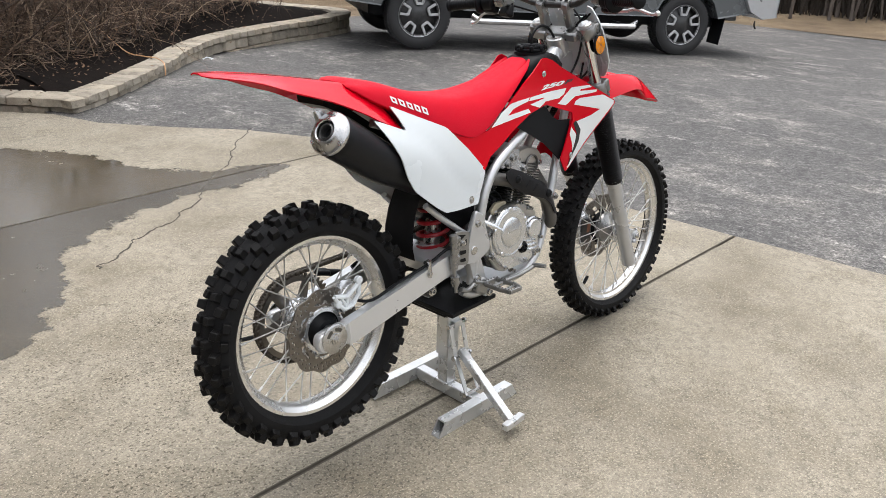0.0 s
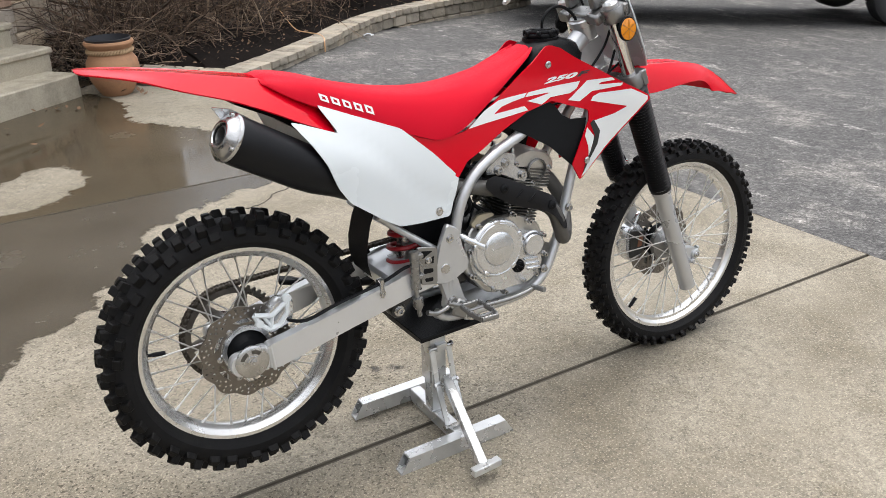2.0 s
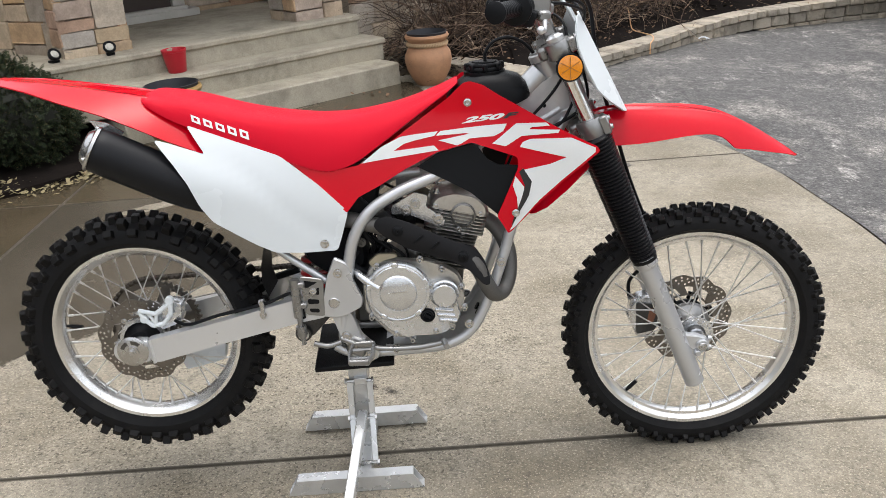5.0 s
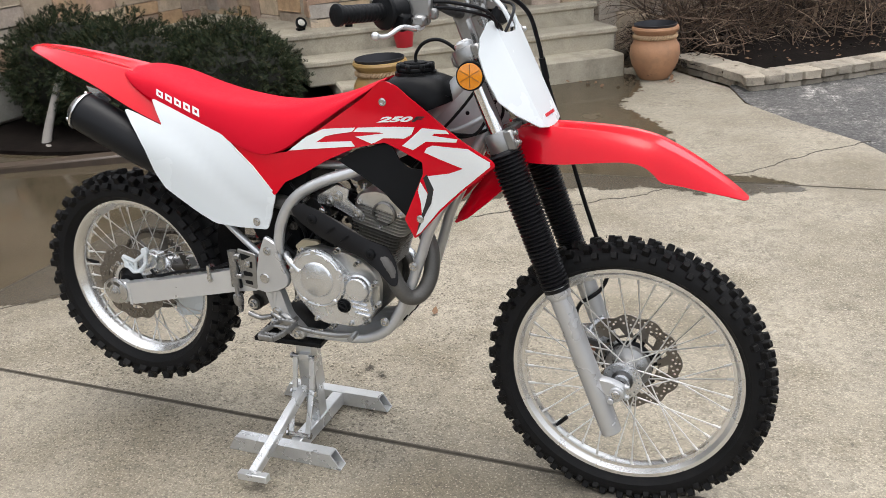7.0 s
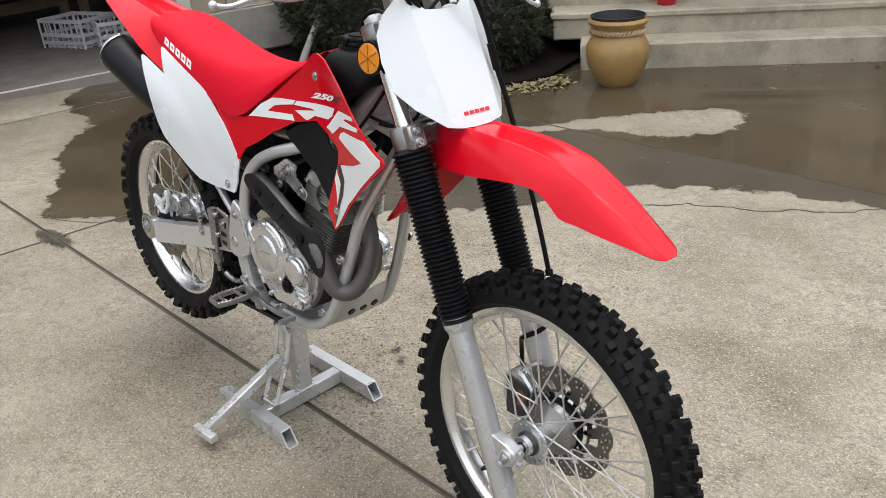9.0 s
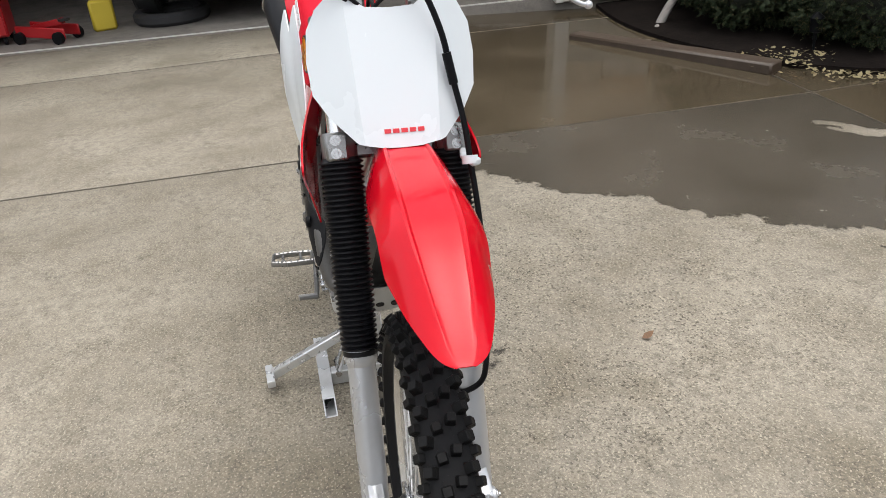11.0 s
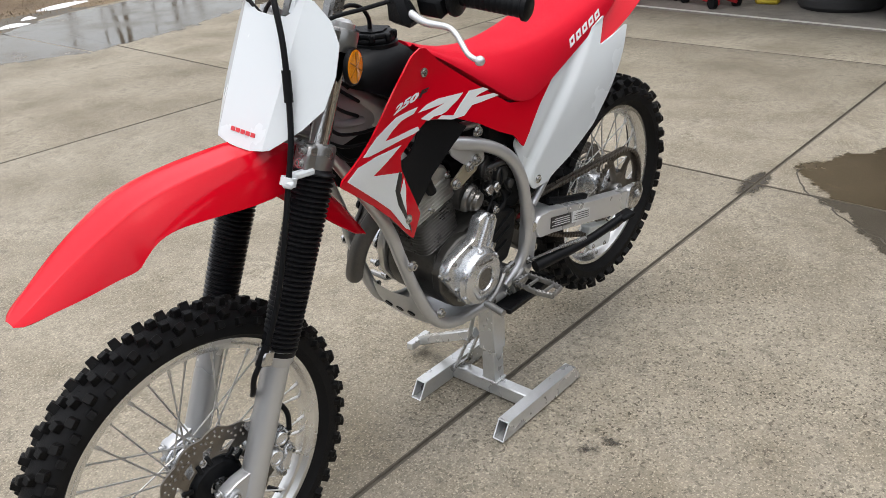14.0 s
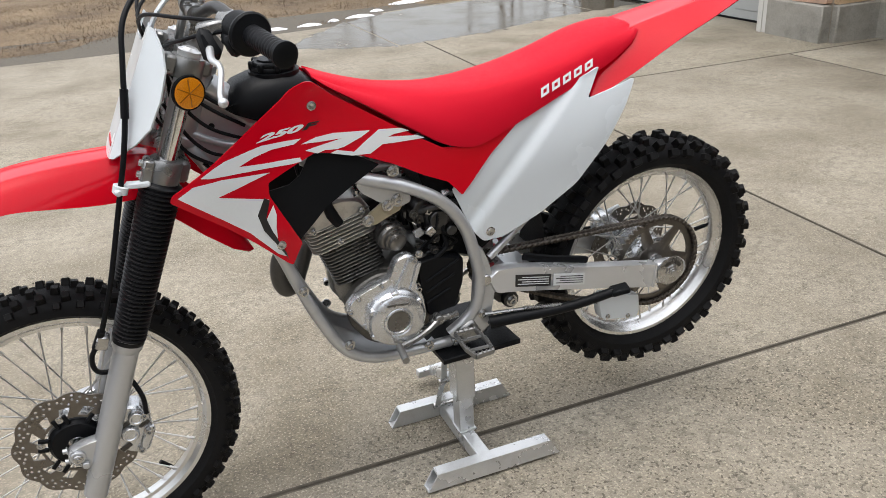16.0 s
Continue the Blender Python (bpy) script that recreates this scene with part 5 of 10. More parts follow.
# garage contents
def crate(c, rz, size, label):
    root = thing("plastic_crate", pose(*c, 0, 0, rz), label, "crate", "crates in the garage")
    w, d, h = size
    def slat(name, c2, size2, bev):
        b2 = bmesh.new()
        box(b2, c2, size2, (0, 0, 0), bev)
        part(name, b2, CRATE, root)

    slat("base", (0, 0, 0.012), (w * 0.9, d * 0.9, 0.02), 0.004)
    for z in (0.05, h * 0.45, h - 0.02):
        for s in (-1, 1):
            slat("rail", (0, s * d / 2 * (0.92 + 0.08 * z / h), z), (w, 0.012, 0.035), 0.002)
            slat("rail", (s * w / 2 * (0.95 + 0.05 * z / h), 0, z), (0.012, d, 0.035), 0.002)
    for k in range(9):
        for s in (-1, 1):
            slat("slat", (-w / 2 + w * k / 8, s * d / 2 * 0.96, h / 2), (0.014, 0.01, h), 0.001)
    for k in range(6):
        for s in (-1, 1):
            slat("slat", (s * w / 2 * 0.97, -d / 2 + d * k / 5, h / 2), (0.01, 0.014, h), 0.001)


crate((-5.95, 2.05, 0.012), 20, (0.55, 0.42, 0.27), "white plastic crate on the garage floor")
crate((-5.62, 2.25, 0.012), -12, (0.45, 0.36, 0.24), "white slotted plastic basket on the garage floor")
wb = thing("workbench", pose(-7.2, 1.9, 0.01, 0, 0, 10), "rough wooden bench in the dim garage", "bench")
bm = bmesh.new()
box(bm, (0, 0, 0.45), (0.5, 1.5, 0.05), (0, 0, 0), 0.006)
part("top", bm, WOOD, wb)
for x in (-0.2, 0.2):
    for y in (-0.68, 0.68):
        bm = bmesh.new()
        box(bm, (x, y, 0.21), (0.08, 0.08, 0.43), (0, 0, 0), 0.004)
        part("leg", bm, WOOD, wb)
bm = bmesh.new()
box(bm, (-0.2, 0, 0.25), (0.03, 1.3, 0.12), (0, 0, 0), 0.004)
part("stretcher", bm, WOOD, wb)
# red tool trolley, yellow jug, tyre on the floor
tt = thing("tool_trolley", pose(-5.35, -2.45, 0.011, 0, 0, 5), "red metal tool trolley inside the garage", "tool trolley")
bm = bmesh.new()
box(bm, (0, 0, 0.42), (0.4, 0.35, 0.7), (0, 0, 0), 0.01)
part("body", bm, REDTOOL, tt)
for k in range(4):
    bm = bmesh.new()
    box(bm, (0.205, 0, 0.16 + k * 0.165), (0.015, 0.32, 0.15), (0, 0, 0), 0.004)
    part("drawer", bm, REDTOOL, tt)
for x in (-0.15, 0.15):
    for y in (-0.13, 0.13):
        bm = bmesh.new()
        tube(bm, [(x, y - 0.012, 0.032), (x, y + 0.012, 0.032)], 0.032, 14, 0)
        box(bm, (x, y, 0.06), (0.03, 0.03, 0.03), (0, 0, 0), 0.003)
        part("castor", bm, BLACK, tt)
fj = thing("floor_jack", pose(-5.15, -1.95, 0.011, 0, 0, 60), "red trolley jack on the garage floor", "floor jack")
bm = bmesh.new()
for y in (-0.09, 0.09):
    box(bm, (0, y, 0.09), (0.5, 0.02, 0.09), (0, 3, 0), 0.006)
box(bm, (0.02, 0, 0.14), (0.34, 0.05, 0.05), (0, -10, 0), 0.006)
part("chassis", bm, REDTOOL, fj)
bm = bmesh.new()
lathe(bm, [(0, 0), (0.05, 0), (0.055, 0.02), (0, 0.02)], (0.2, 0, 0.17), (0, 0, 1), 18)
part("saddle", bm, DARKMETAL, fj)
for x in (-0.2, 0.2):
    for y in (-0.12, 0.12):
        bm = bmesh.new()
        tube(bm, [(x, y - 0.02, 0.05), (x, y + 0.02, 0.05)], 0.05, 16, 0)
        part("wheel", bm, BLACK, fj)
jg = thing("oil_jug", pose(-5.35, -1.52, 0.011, 0, 0, 15), "yellow plastic jug on the garage floor", "jug")
bm = bmesh.new()
box(bm, (0, 0, 0.13), (0.1, 0.2, 0.26), (0, 0, 0), 0.02)
tube(bm, [(0, 0.05, 0.25), (0, 0.05, 0.30)], 0.022, 14, 0)
part("body", bm, YELLOW, jg)
lt = thing("spare_tyre", pose(-5.45, -0.95, 0.011), "worn knobbly tyre lying on the garage floor", "tyre")
bm = bmesh.new()
lathe(bm, [(0.235, 0.02), (0.26, 0.0), (0.31, 0.0), (0.335, 0.03), (0.335, 0.08), (0.31, 0.11), (0.26, 0.11), (0.235, 0.09), (0.25, 0.055), (0.235, 0.02)], (0, 0, 0), (0, 0, 1), 48)
part("casing", bm, TRUCKTYRE, lt)
# the car in the garage, tail to the door
cg_ = thing("parked_car", gm @ pose(2.35, 2.55, 0.012), "dark car parked in the garage, tail outwards", "car")
bm = bmesh.new()
cs = [(-2.1, 0.40, 0.62, 0.84), (-2.16, 0.36, 0.70, 0.88), (-2.05, 0.32, 1.02, 0.90), (-1.5, 0.30, 1.62, 0.86), (0.5, 0.30, 1.65, 0.88), (1.2, 0.30, 1.05, 0.90), (2.2, 0.34, 0.9, 0.84)]
rows = []
for y, zb, zt, hw in cs:
    rows.append([(-hw * 0.9, y, zb), (-hw, y, zb + 0.12), (-hw, y, zb + (zt - zb) * 0.55), (-hw * 0.8, y, zt - 0.06), (-hw * 0.6, y, zt), (hw * 0.6, y, zt), (hw * 0.8, y, zt - 0.06), (hw, y, zb + (zt - zb) * 0.55), (hw, y, zb + 0.12), (hw * 0.9, y, zb)])
loft(bm, rows, True, True)
part("body", bm, DARKCAR, cg_)
bm = bmesh.new()
box(bm, (0, -2.2, 0.47), (1.72, 0.16, 0.26), (0, 0, 0), 0.05)
part("bumper", bm, DARKCAR, cg_, "dark rear bumper")
bm = bmesh.new()
box(bm, (0, -2.27, 0.36), (0.7, 0.06, 0.07), (0, 0, 0), 0.015)
box(bm, (0.1, -2.285, 0.40), (0.09, 0.05, 0.05), (0, 0, 0), 0.006)
part("diffuser", bm, DARKMETAL, cg_)
for x in (-0.55, 0.55):
    bm = bmesh.new()
    lathe(bm, [(0.034, 0.0), (0.042, 0.0), (0.043, 0.16), (0.034, 0.16), (0.033, 0.0)], (x, -2.32, 0.36), (0, 1, 0), 20)
    part("exhaust_tip", bm, CHROME, cg_, "bright exhaust tip")
for x in (-0.82, 0.82):
    for y in (-1.45, 1.35):
        bm = bmesh.new()
        lathe(bm, [(0.19, -0.1), (0.30, -0.11), (0.33, -0.08), (0.335, 0), (0.33, 0.08), (0.30, 0.11), (0.19, 0.1)], (x, y, 0.335), (1, 0, 0), 36)
        wh = part("wheel", bm, TRUCKTYRE, cg_)
        bm = bmesh.new()
        lathe(bm, [(0, -0.07), (0.19, -0.09), (0.2, 0), (0.19, 0.09), (0, 0.07)], (x, y, 0.335), (1, 0, 0), 24)
        part("rim", bm, ALU, wh)

# ---------------------------------------------------------------- evergreen bushes
def yew(c, r, n, seed, label):
    """A dense clipped evergreen: branch-tip sprays over an uneven mound."""
    root = thing("evergreen_bush", pose(*c), label, "bush", "evergreen bushes")
    rnd = random.Random(seed)
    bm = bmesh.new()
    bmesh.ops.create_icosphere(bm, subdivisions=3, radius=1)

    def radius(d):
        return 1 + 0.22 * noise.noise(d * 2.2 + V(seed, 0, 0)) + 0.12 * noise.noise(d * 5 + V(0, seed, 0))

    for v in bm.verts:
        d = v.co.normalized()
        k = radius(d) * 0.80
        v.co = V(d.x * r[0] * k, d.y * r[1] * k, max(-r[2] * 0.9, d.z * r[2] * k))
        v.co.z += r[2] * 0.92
    # near-black mound: shade deep between the sprays, put into its colour
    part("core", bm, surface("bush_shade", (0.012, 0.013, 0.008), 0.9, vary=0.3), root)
    vs, fs = [], []
    for _ in range(n):
        d = V(rnd.gauss(0, 1), rnd.gauss(0, 1), rnd.gauss(0, 1)).normalized()
        if d.z < -0.85:
            continue
        k = radius(d) * rnd.uniform(0.78, 1.06)
        p = V(d.x * r[0] * k, d.y * r[1] * k, d.z * r[2] * k + r[2] * 0.92)
        if p.z < 0.02:
            continue
        out = (V(d.x / r[0], d.y / r[1], d.z / r[2]).normalized() + V(rnd.gauss(0, 0.55), rnd.gauss(0, 0.55), rnd.gauss(0, 0.5) + 0.15)).normalized()
        side = out.cross(V(rnd.gauss(0, 1), rnd.gauss(0, 1), rnd.gauss(0, 1))).normalized()
        L = rnd.uniform(0.022, 0.055)
        for j in range(5):
            t = j / 5
            q = p + out * L * t
            for s in (-1, 1):
                w = side * s * L * 0.34 * (1.1 - t * 0.6)
                b = len(vs)
                tip = q + w + out * L * 0.22
                vs += [tuple(q), tuple(q + w * 0.5 + out * L * 0.02), tuple(tip), tuple(q + out * L * 0.10)]
                fs.append((b, b + 1, b + 2, b + 3))
    me = bpy.data.meshes.new("foliage")
    me.from_pydata(vs, [], fs)
    me.materials.append(YEW)
    ob = new("foliage", me)
    ob.parent = root
    bm = bmesh.new()
    for k in range(5):
        a = rnd.uniform(0, 6.28)
        tube(bm, [(0.05 * math.cos(a), 0.05 * math.sin(a), 0), (0.12 * math.cos(a), 0.12 * math.sin(a), r[2] * 0.4), (r[0] * 0.5 * math.cos(a), r[1] * 0.5 * math.sin(a), r[2] * 1.1)], [0.02, 0.014, 0.006], 6, 4)
    part("trunk", bm, BARK, root)


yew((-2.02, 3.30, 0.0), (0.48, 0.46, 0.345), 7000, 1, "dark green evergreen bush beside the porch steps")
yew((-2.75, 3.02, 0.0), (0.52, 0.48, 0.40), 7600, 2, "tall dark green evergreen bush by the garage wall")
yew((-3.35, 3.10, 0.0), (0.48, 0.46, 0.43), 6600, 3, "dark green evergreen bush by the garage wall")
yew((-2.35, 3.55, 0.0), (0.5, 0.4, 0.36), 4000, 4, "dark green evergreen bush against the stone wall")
bm = bmesh.new()
tube(bm, [(-3.05, 2.42, 0.0), (-3.06, 2.5, 0.14), (-3.1, 2.75, 0.45)], [0.035, 0.03, 0.022], 10, 4)
tube(bm, [(-3.05, 2.42, 0.0), (-2.95, 2.36, 0.03), (-2.9, 2.33, 0.0)], [0.03, 0.02, 0.012], 8, 3)
tagged(part("tree_stub", bm, surface("grey_bark", (0.27, 0.25, 0.23), 0.9, vary=0.25, big=12, relief=0.5)), "pale grey stem at the foot of the bush", "stem")
root = thing("path_light", pose(-1.92, 2.86, 0), "small dark path light under the bush", "path light")
bm = bmesh.new()
lathe(bm, [(0, 0.10), (0.012, 0.10), (0.012, 0.14), (0.034, 0.15), (0.036, 0.22), (0.044, 0.23), (0.01, 0.26), (0, 0.26)], (0, 0, 0), (0, 0, 1), 16)
tube(bm, [(0, 0, 0), (0, 0, 0.12)], 0.008, 8, 0)
part("lamp_body", bm, BLACK, root)
# bed edge in front of the bushes
bm = bmesh.new()
pts = spline([(-4.30, 2.36, 0), (-3.3, 2.22, 0), (-2.55, 2.30, 0), (-1.9, 2.55, 0), (-1.5, 2.85, 0), (-1.32, 3.25, 0)], 5)
loft(bm, [[p + V(0, 0, -0.02), p + V(0.0, 0.01, 0.035), p + V(-0.02, 0.08, 0.04), p + V(-0.25, 0.9, 0.05), p + V(-0.4, 1.5, 0.06)] for p in pts])
tagged(part("bush_bed", bm, MULCH, sharp=70), "dark soil bed under the evergreen bushes", "flower bed", "", "structure")
bm = bmesh.new()
for a, b in ((V(-3.0, 1.78, 0.03), V(-1.72, 2.50, 0.03)),):
    d = b - a
    box(bm, tuple((a + b) / 2), (d.length, 0.13, 0.07), (0, 0, math.degrees(math.atan2(d.y, d.x))), 0.012)
WETWOOD = surface("wet_dark_wood", (0.06, 0.043, 0.03), 0.5, vary=0.3, big=14, fine=120, relief=0.4)
tagged(part("timber_edging", bm, WETWOOD), "wet weathered timber edging before the bushes", "timber")

# ---------------------------------------------------------------- pickup truck
FWP, RWP = V(6.19, 5.91, fall(6.19)), V(9.45, 4.12, fall(9.45))
td = (FWP - RWP)
tl = td.length
yaw_t = math.degrees(math.atan2(td.y, td.x))
pit_t = math.degrees(math.atan2(-(FWP.z - RWP.z), math.hypot(td.x, td.y)))
TK = thing("pickup_truck", Matrix.Translation(RWP) @ pose(0, 0, 0, 0, pit_t, yaw_t), "grey crew-cab pickup truck parked on the asphalt", "truck")
# local: x forward, rear axle at 0, near side at y = 0 (outer tyre wall), far side y = -1.9
TR = 0.40
bm = bmesh.new()


def arch(cx, r, n=10):
    return [(cx + r * math.cos(a), TR + r * math.sin(a)) for a in lin(math.pi, 0, n)]


low = [(-1.18, 0.62)] + [(x, max(0.5, z)) for x, z in arch(0, 0.50)] + [(tl - 0.55, 0.48)] + [(x, max(0.5, z)) for x, z in arch(tl, 0.50)] + [(tl + 0.95, 0.55)]
prof_t = low + [(tl + 0.98, 1.12), (tl + 0.85, 1.2), (tl - 0.45, 1.28), (tl - 1.15, 1.86), (1.0, 1.88), (0.78, 1.30), (-1.18, 1.30)]
rows = []
for y, k in ((0.02, 0.97), (0.05, 1.0), (-0.03, 1.0), (-1.90, 1.0), (-1.97, 1.0), (-1.95, 0.97)):
    cx, cz = tl / 2, 1.0
    rows.append([(cx + (x - cx) * (1 if k == 1.0 else 0.995), y, cz + (z - cz) * k) for x, z in prof_t])
loft(bm, rows, True, True)
body_t = part("body", bm, CARPAINT, TK, "grey painted body")
bm = bmesh.new()
for x0, x1 in ((1.0, 1.75), (1.83, tl - 1.05)):
    loft(bm, [[(x0 + 0.05, y, 1.32), (x1, y, 1.32), (x1 - 0.1, y, 1.78), (x0 + 0.12, y, 1.78)] for y in (0.045, 0.056)], True, True)
part("window", bm, POTIN, body_t, "dark side glass")
bm = bmesh.new()
for x in (0.92, 1.80, tl - 0.75):
    box(bm, (x, 0.052, 0.95), (0.008, 0.012, 0.75), (0, 0, 0), 0)
part("door_gap", bm, BLACK, body_t)
bm = bmesh.new()
for x in (1.65, 2.45):
    box(bm, (x, 0.075, 1.08), (0.2, 0.03, 0.03), (0, 0, 0), 0.008)
part("door_handle", bm, CARPAINT, body_t)
bm = bmesh.new()
tube(bm, [(0.75, 0.03, 0.42), (0.85, 0.10, 0.38), (1.0, 0.12, 0.37), (tl - 0.9, 0.12, 0.37), (tl - 0.75, 0.10, 0.38), (tl - 0.68, 0.03, 0.42)], 0.038, 14, 5)
part("running_board", bm, CHROME, TK, "bright tubular side step")
for x in (1.05, 2.0, tl - 1.0):
    bm = bmesh.new()
    box(bm, (x, 0.05, 0.41), (0.05, 0.16, 0.03), (0, 0, 0), 0.004)
    part("step_bracket", bm, BLACK, TK)
bm = bmesh.new()
prism_t = [(-1.42, 0.55), (-1.42, 0.82), (-1.15, 0.84), (-0.85, 0.84), (-0.98, 0.62), (-1.2, 0.52)]
loft(bm, [[(x, y, z) for x, z in prism_t] for y in (0.06, 0.08, 0.05, -1.0, -1.95, -1.99)], True, True)
part("rear_bumper", bm, ALU, TK, "silver rear step bumper")
bm = bmesh.new()
box(bm, (-1.40, -0.95, 0.42), (0.2, 0.07, 0.07), (0, 0, 0), 0.006)
tube(bm, [(-1.33, -0.25, 0.46), (-1.33, -0.25, 0.40), (-1.36, -0.25, 0.36)], 0.012, 8, 3)
part("tow_hitch", bm, DARKMETAL, TK)
bm = bmesh.new()
box(bm, (-0.62, -0.13, 0.36), (0.012, 0.28, 0.42), (0, -6, 0), 0.003)
part("mud_flap", bm, BLACK, TK)
bm = bmesh.new()
box(bm, (tl / 2, -0.95, 0.45), (tl + 1.2, 1.5, 0.18), (0, 0, 0), 0.02)
tube(bm, [(0, -0.2, 0.40), (0, -1.75, 0.40)], 0.07, 12, 0)
tube(bm, [(tl, -0.2, 0.40), (tl, -1.75, 0.40)], 0.05, 12, 0)
part("underbody", bm, BLACK, TK)


def truck_wheel(x, y, s):
    bm = bmesh.new()
    lathe(bm, [(0.265, -0.12), (0.30, -0.135), (0.36, -0.135), (0.392, -0.115), (0.40, -0.07), (0.40, 0.07), (0.392, 0.115), (0.36, 0.135), (0.30, 0.135), (0.265, 0.12)], (0, 0, 0), (0, 1, 0), 56)
    for i in range(60):
        th = 2 * math.pi * i / 60
        for yy in (-0.09, -0.03, 0.03, 0.09):
            box(bm, (0.401 * math.cos(th + (0.05 if yy > 0 else 0)), yy, 0.401 * math.sin(th + (0.05 if yy > 0 else 0))), (0.012, 0.045, 0.03), (0, -math.degrees(th), 0), 0)
    wt = part("wheel", bm, TRUCKTYRE, TK, "all-terrain road tyre", clean=False)
    wt.matrix_basis = pose(x, y, TR)
    bm = bmesh.new()
    lathe(bm, [(0.27, 0.11 * s), (0.255, 0.125 * s), (0.24, 0.11 * s), (0.235, 0.05 * s), (0.12, 0.085 * s), (0.07, 0.105 * s), (0.0, 0.108 * s)], (0, 0, 0), (0, 1, 0), 40)
    part("rim", bm, DARKMETAL, wt)
    bm = bmesh.new()
    lathe(bm, [(0.243, 0.10 * s), (0.246, 0.117 * s), (0.262, 0.124 * s), (0.266, 0.112 * s)], (0, 0, 0), (0, 1, 0), 48)
    for i in range(5):
        mid_a = 2 * math.pi * i / 5 + 0.3
        for dth in (-0.26, 0.26):
            a = V(0.135 * math.cos(mid_a + dth * 1.15), 0.105 * s, 0.135 * math.sin(mid_a + dth * 1.15))
            b = V(0.246 * math.cos(mid_a + dth), 0.115 * s, 0.246 * math.sin(mid_a + dth))
            m = Matrix.Translation((a + b) / 2) @ (b - a).to_track_quat("X", "Y").to_matrix().to_4x4()
            box(bm, (0, 0, 0), ((b - a).length, 0.03, 0.030), (0, 0, 0), 0.004, m=m)
        box(bm, (0.132 * math.cos(mid_a), 0.104 * s, 0.132 * math.sin(mid_a)), (0.030, 0.03, 0.088), (0, -math.degrees(mid_a), 0), 0.004)
    part("spokes", bm, ALU, wt, "bright alloy face with five looped spokes")


for x in (0.0, tl):
    truck_wheel(x, -0.13, 1)
    truck_wheel(x, -1.78, -1)

# ---------------------------------------------------------------- distance: verge, snow strip, bare woods
grid_mesh("verge", lin(11, 40, 20), lin(-8, 22, 20), lambda x, y: fall(x) - 0.045 + 0.05 * noise.noise((x * 0.7, y * 0.7, 3)) + 0.02 * max(0, x - 16.5) * 0.5, GRASS, lambda x, y: x > 16.3, label="brown verge beyond the asphalt", category="ground")
bm = bmesh.new()
rows = []
for k in range(24):
    y = -2 + k * 0.24
    wv = 0.10 + 0.09 * noise.noise((y * 1.3, 2, 0))
    rows.append([(16.9 - wv, y, fall(16.3) - 0.02), (16.95, y, fall(16.4) + 0.02), (17.0 + wv, y, fall(16.6) - 0.02)])
loft(bm, rows)
tagged(part("snow_strip", bm, SNOW), "thin strip of old snow along the asphalt", "snow", "", "structure")
rnd = random.Random(55)
vs, fs = [], []


def trunk(x, y, z, h, r):
    d = V(rnd.gauss(0, 0.05), rnd.gauss(0, 0.05), 1).normalized()
    p, last = V(x, y, z), None
    for i in range(7):
        rr = r * (1 - 0.12 * i)
        b = len(vs)
        for k in range(5):
            a = 2 * math.pi * k / 5
            vs.append((p.x + rr * math.cos(a), p.y + rr * math.sin(a), p.z))
        if last is not None:
            for k in range(5):
                fs.append((last + k, last + (k + 1) % 5, b + (k + 1) % 5, b + k))
        last = b
        p = p + d * h / 6
        d = (d + V(rnd.gauss(0, 0.05), rnd.gauss(0, 0.05), 0)).normalized()
        if i > 1:
            for _ in range(2):
                e = p + V(rnd.gauss(0, 0.8), rnd.gauss(0, 0.8), rnd.uniform(0.4, 1.2))
                b2 = len(vs)
                vs.extend([(p.x - 0.015, p.y, p.z), (p.x + 0.015, p.y, p.z), (p.x, p.y + 0.015, p.z), tuple(e)])
                fs.extend([(b2, b2 + 1, b2 + 3), (b2 + 1, b2 + 2, b2 + 3), (b2 + 2, b2, b2 + 3)])


for k in range(1300):
    ang, dist = rnd.uniform(-0.35, 1.25), (rnd.uniform(19.6, 26) if k % 2 else rnd.uniform(22, 48))
    trunk(dist * math.cos(ang), dist * math.sin(ang), -1.0, rnd.uniform(6, 11), rnd.uniform(0.015, 0.055))
for _ in range(160):
    ang, dist = rnd.uniform(3.6, 6.0), rnd.uniform(28, 55)
    trunk(dist * math.cos(ang), dist * math.sin(ang), -0.2, rnd.uniform(6, 11), rnd.uniform(0.05, 0.13))
me = bpy.data.meshes.new("bare_woods")
me.from_pydata(vs, [], fs)
me.materials.append(surface("woods_bark", (0.105, 0.088, 0.075), 0.95, vary=0.35, big=3))
tagged(new("bare_woods", me), "leafless grey-brown woods beyond the driveway", "woods", "", "stuff")


# dark undergrowth between the trunks
vs, fs = [], []
for _ in range(26000):
    ang, dist = rnd.uniform(-0.35, 1.25), rnd.uniform(20.5, 30)
    x, y, h = dist * math.cos(ang), dist * math.sin(ang), rnd.uniform(0.6, 4.2)
    b = len(vs)
    w, lx, ly = rnd.uniform(0.012, 0.035), rnd.gauss(0, 0.4), rnd.gauss(0, 0.4)
    vs += [(x, y - w, -1.0), (x, y + w, -1.0), (x + lx, y + ly, -1.0 + h), (x - w, y, -1.0)]
    fs += [(b, b + 1, b + 2), (b + 1, b + 3, b + 2)]
me = bpy.data.meshes.new("undergrowth")
me.from_pydata(vs, [], fs)
me.materials.append(surface("undergrowth_bark", (0.045, 0.036, 0.029), 0.95, vary=0.4, big=3))
tagged(new("undergrowth", me), "dark leafless undergrowth at the edge of the woods", "undergrowth", "", "stuff")

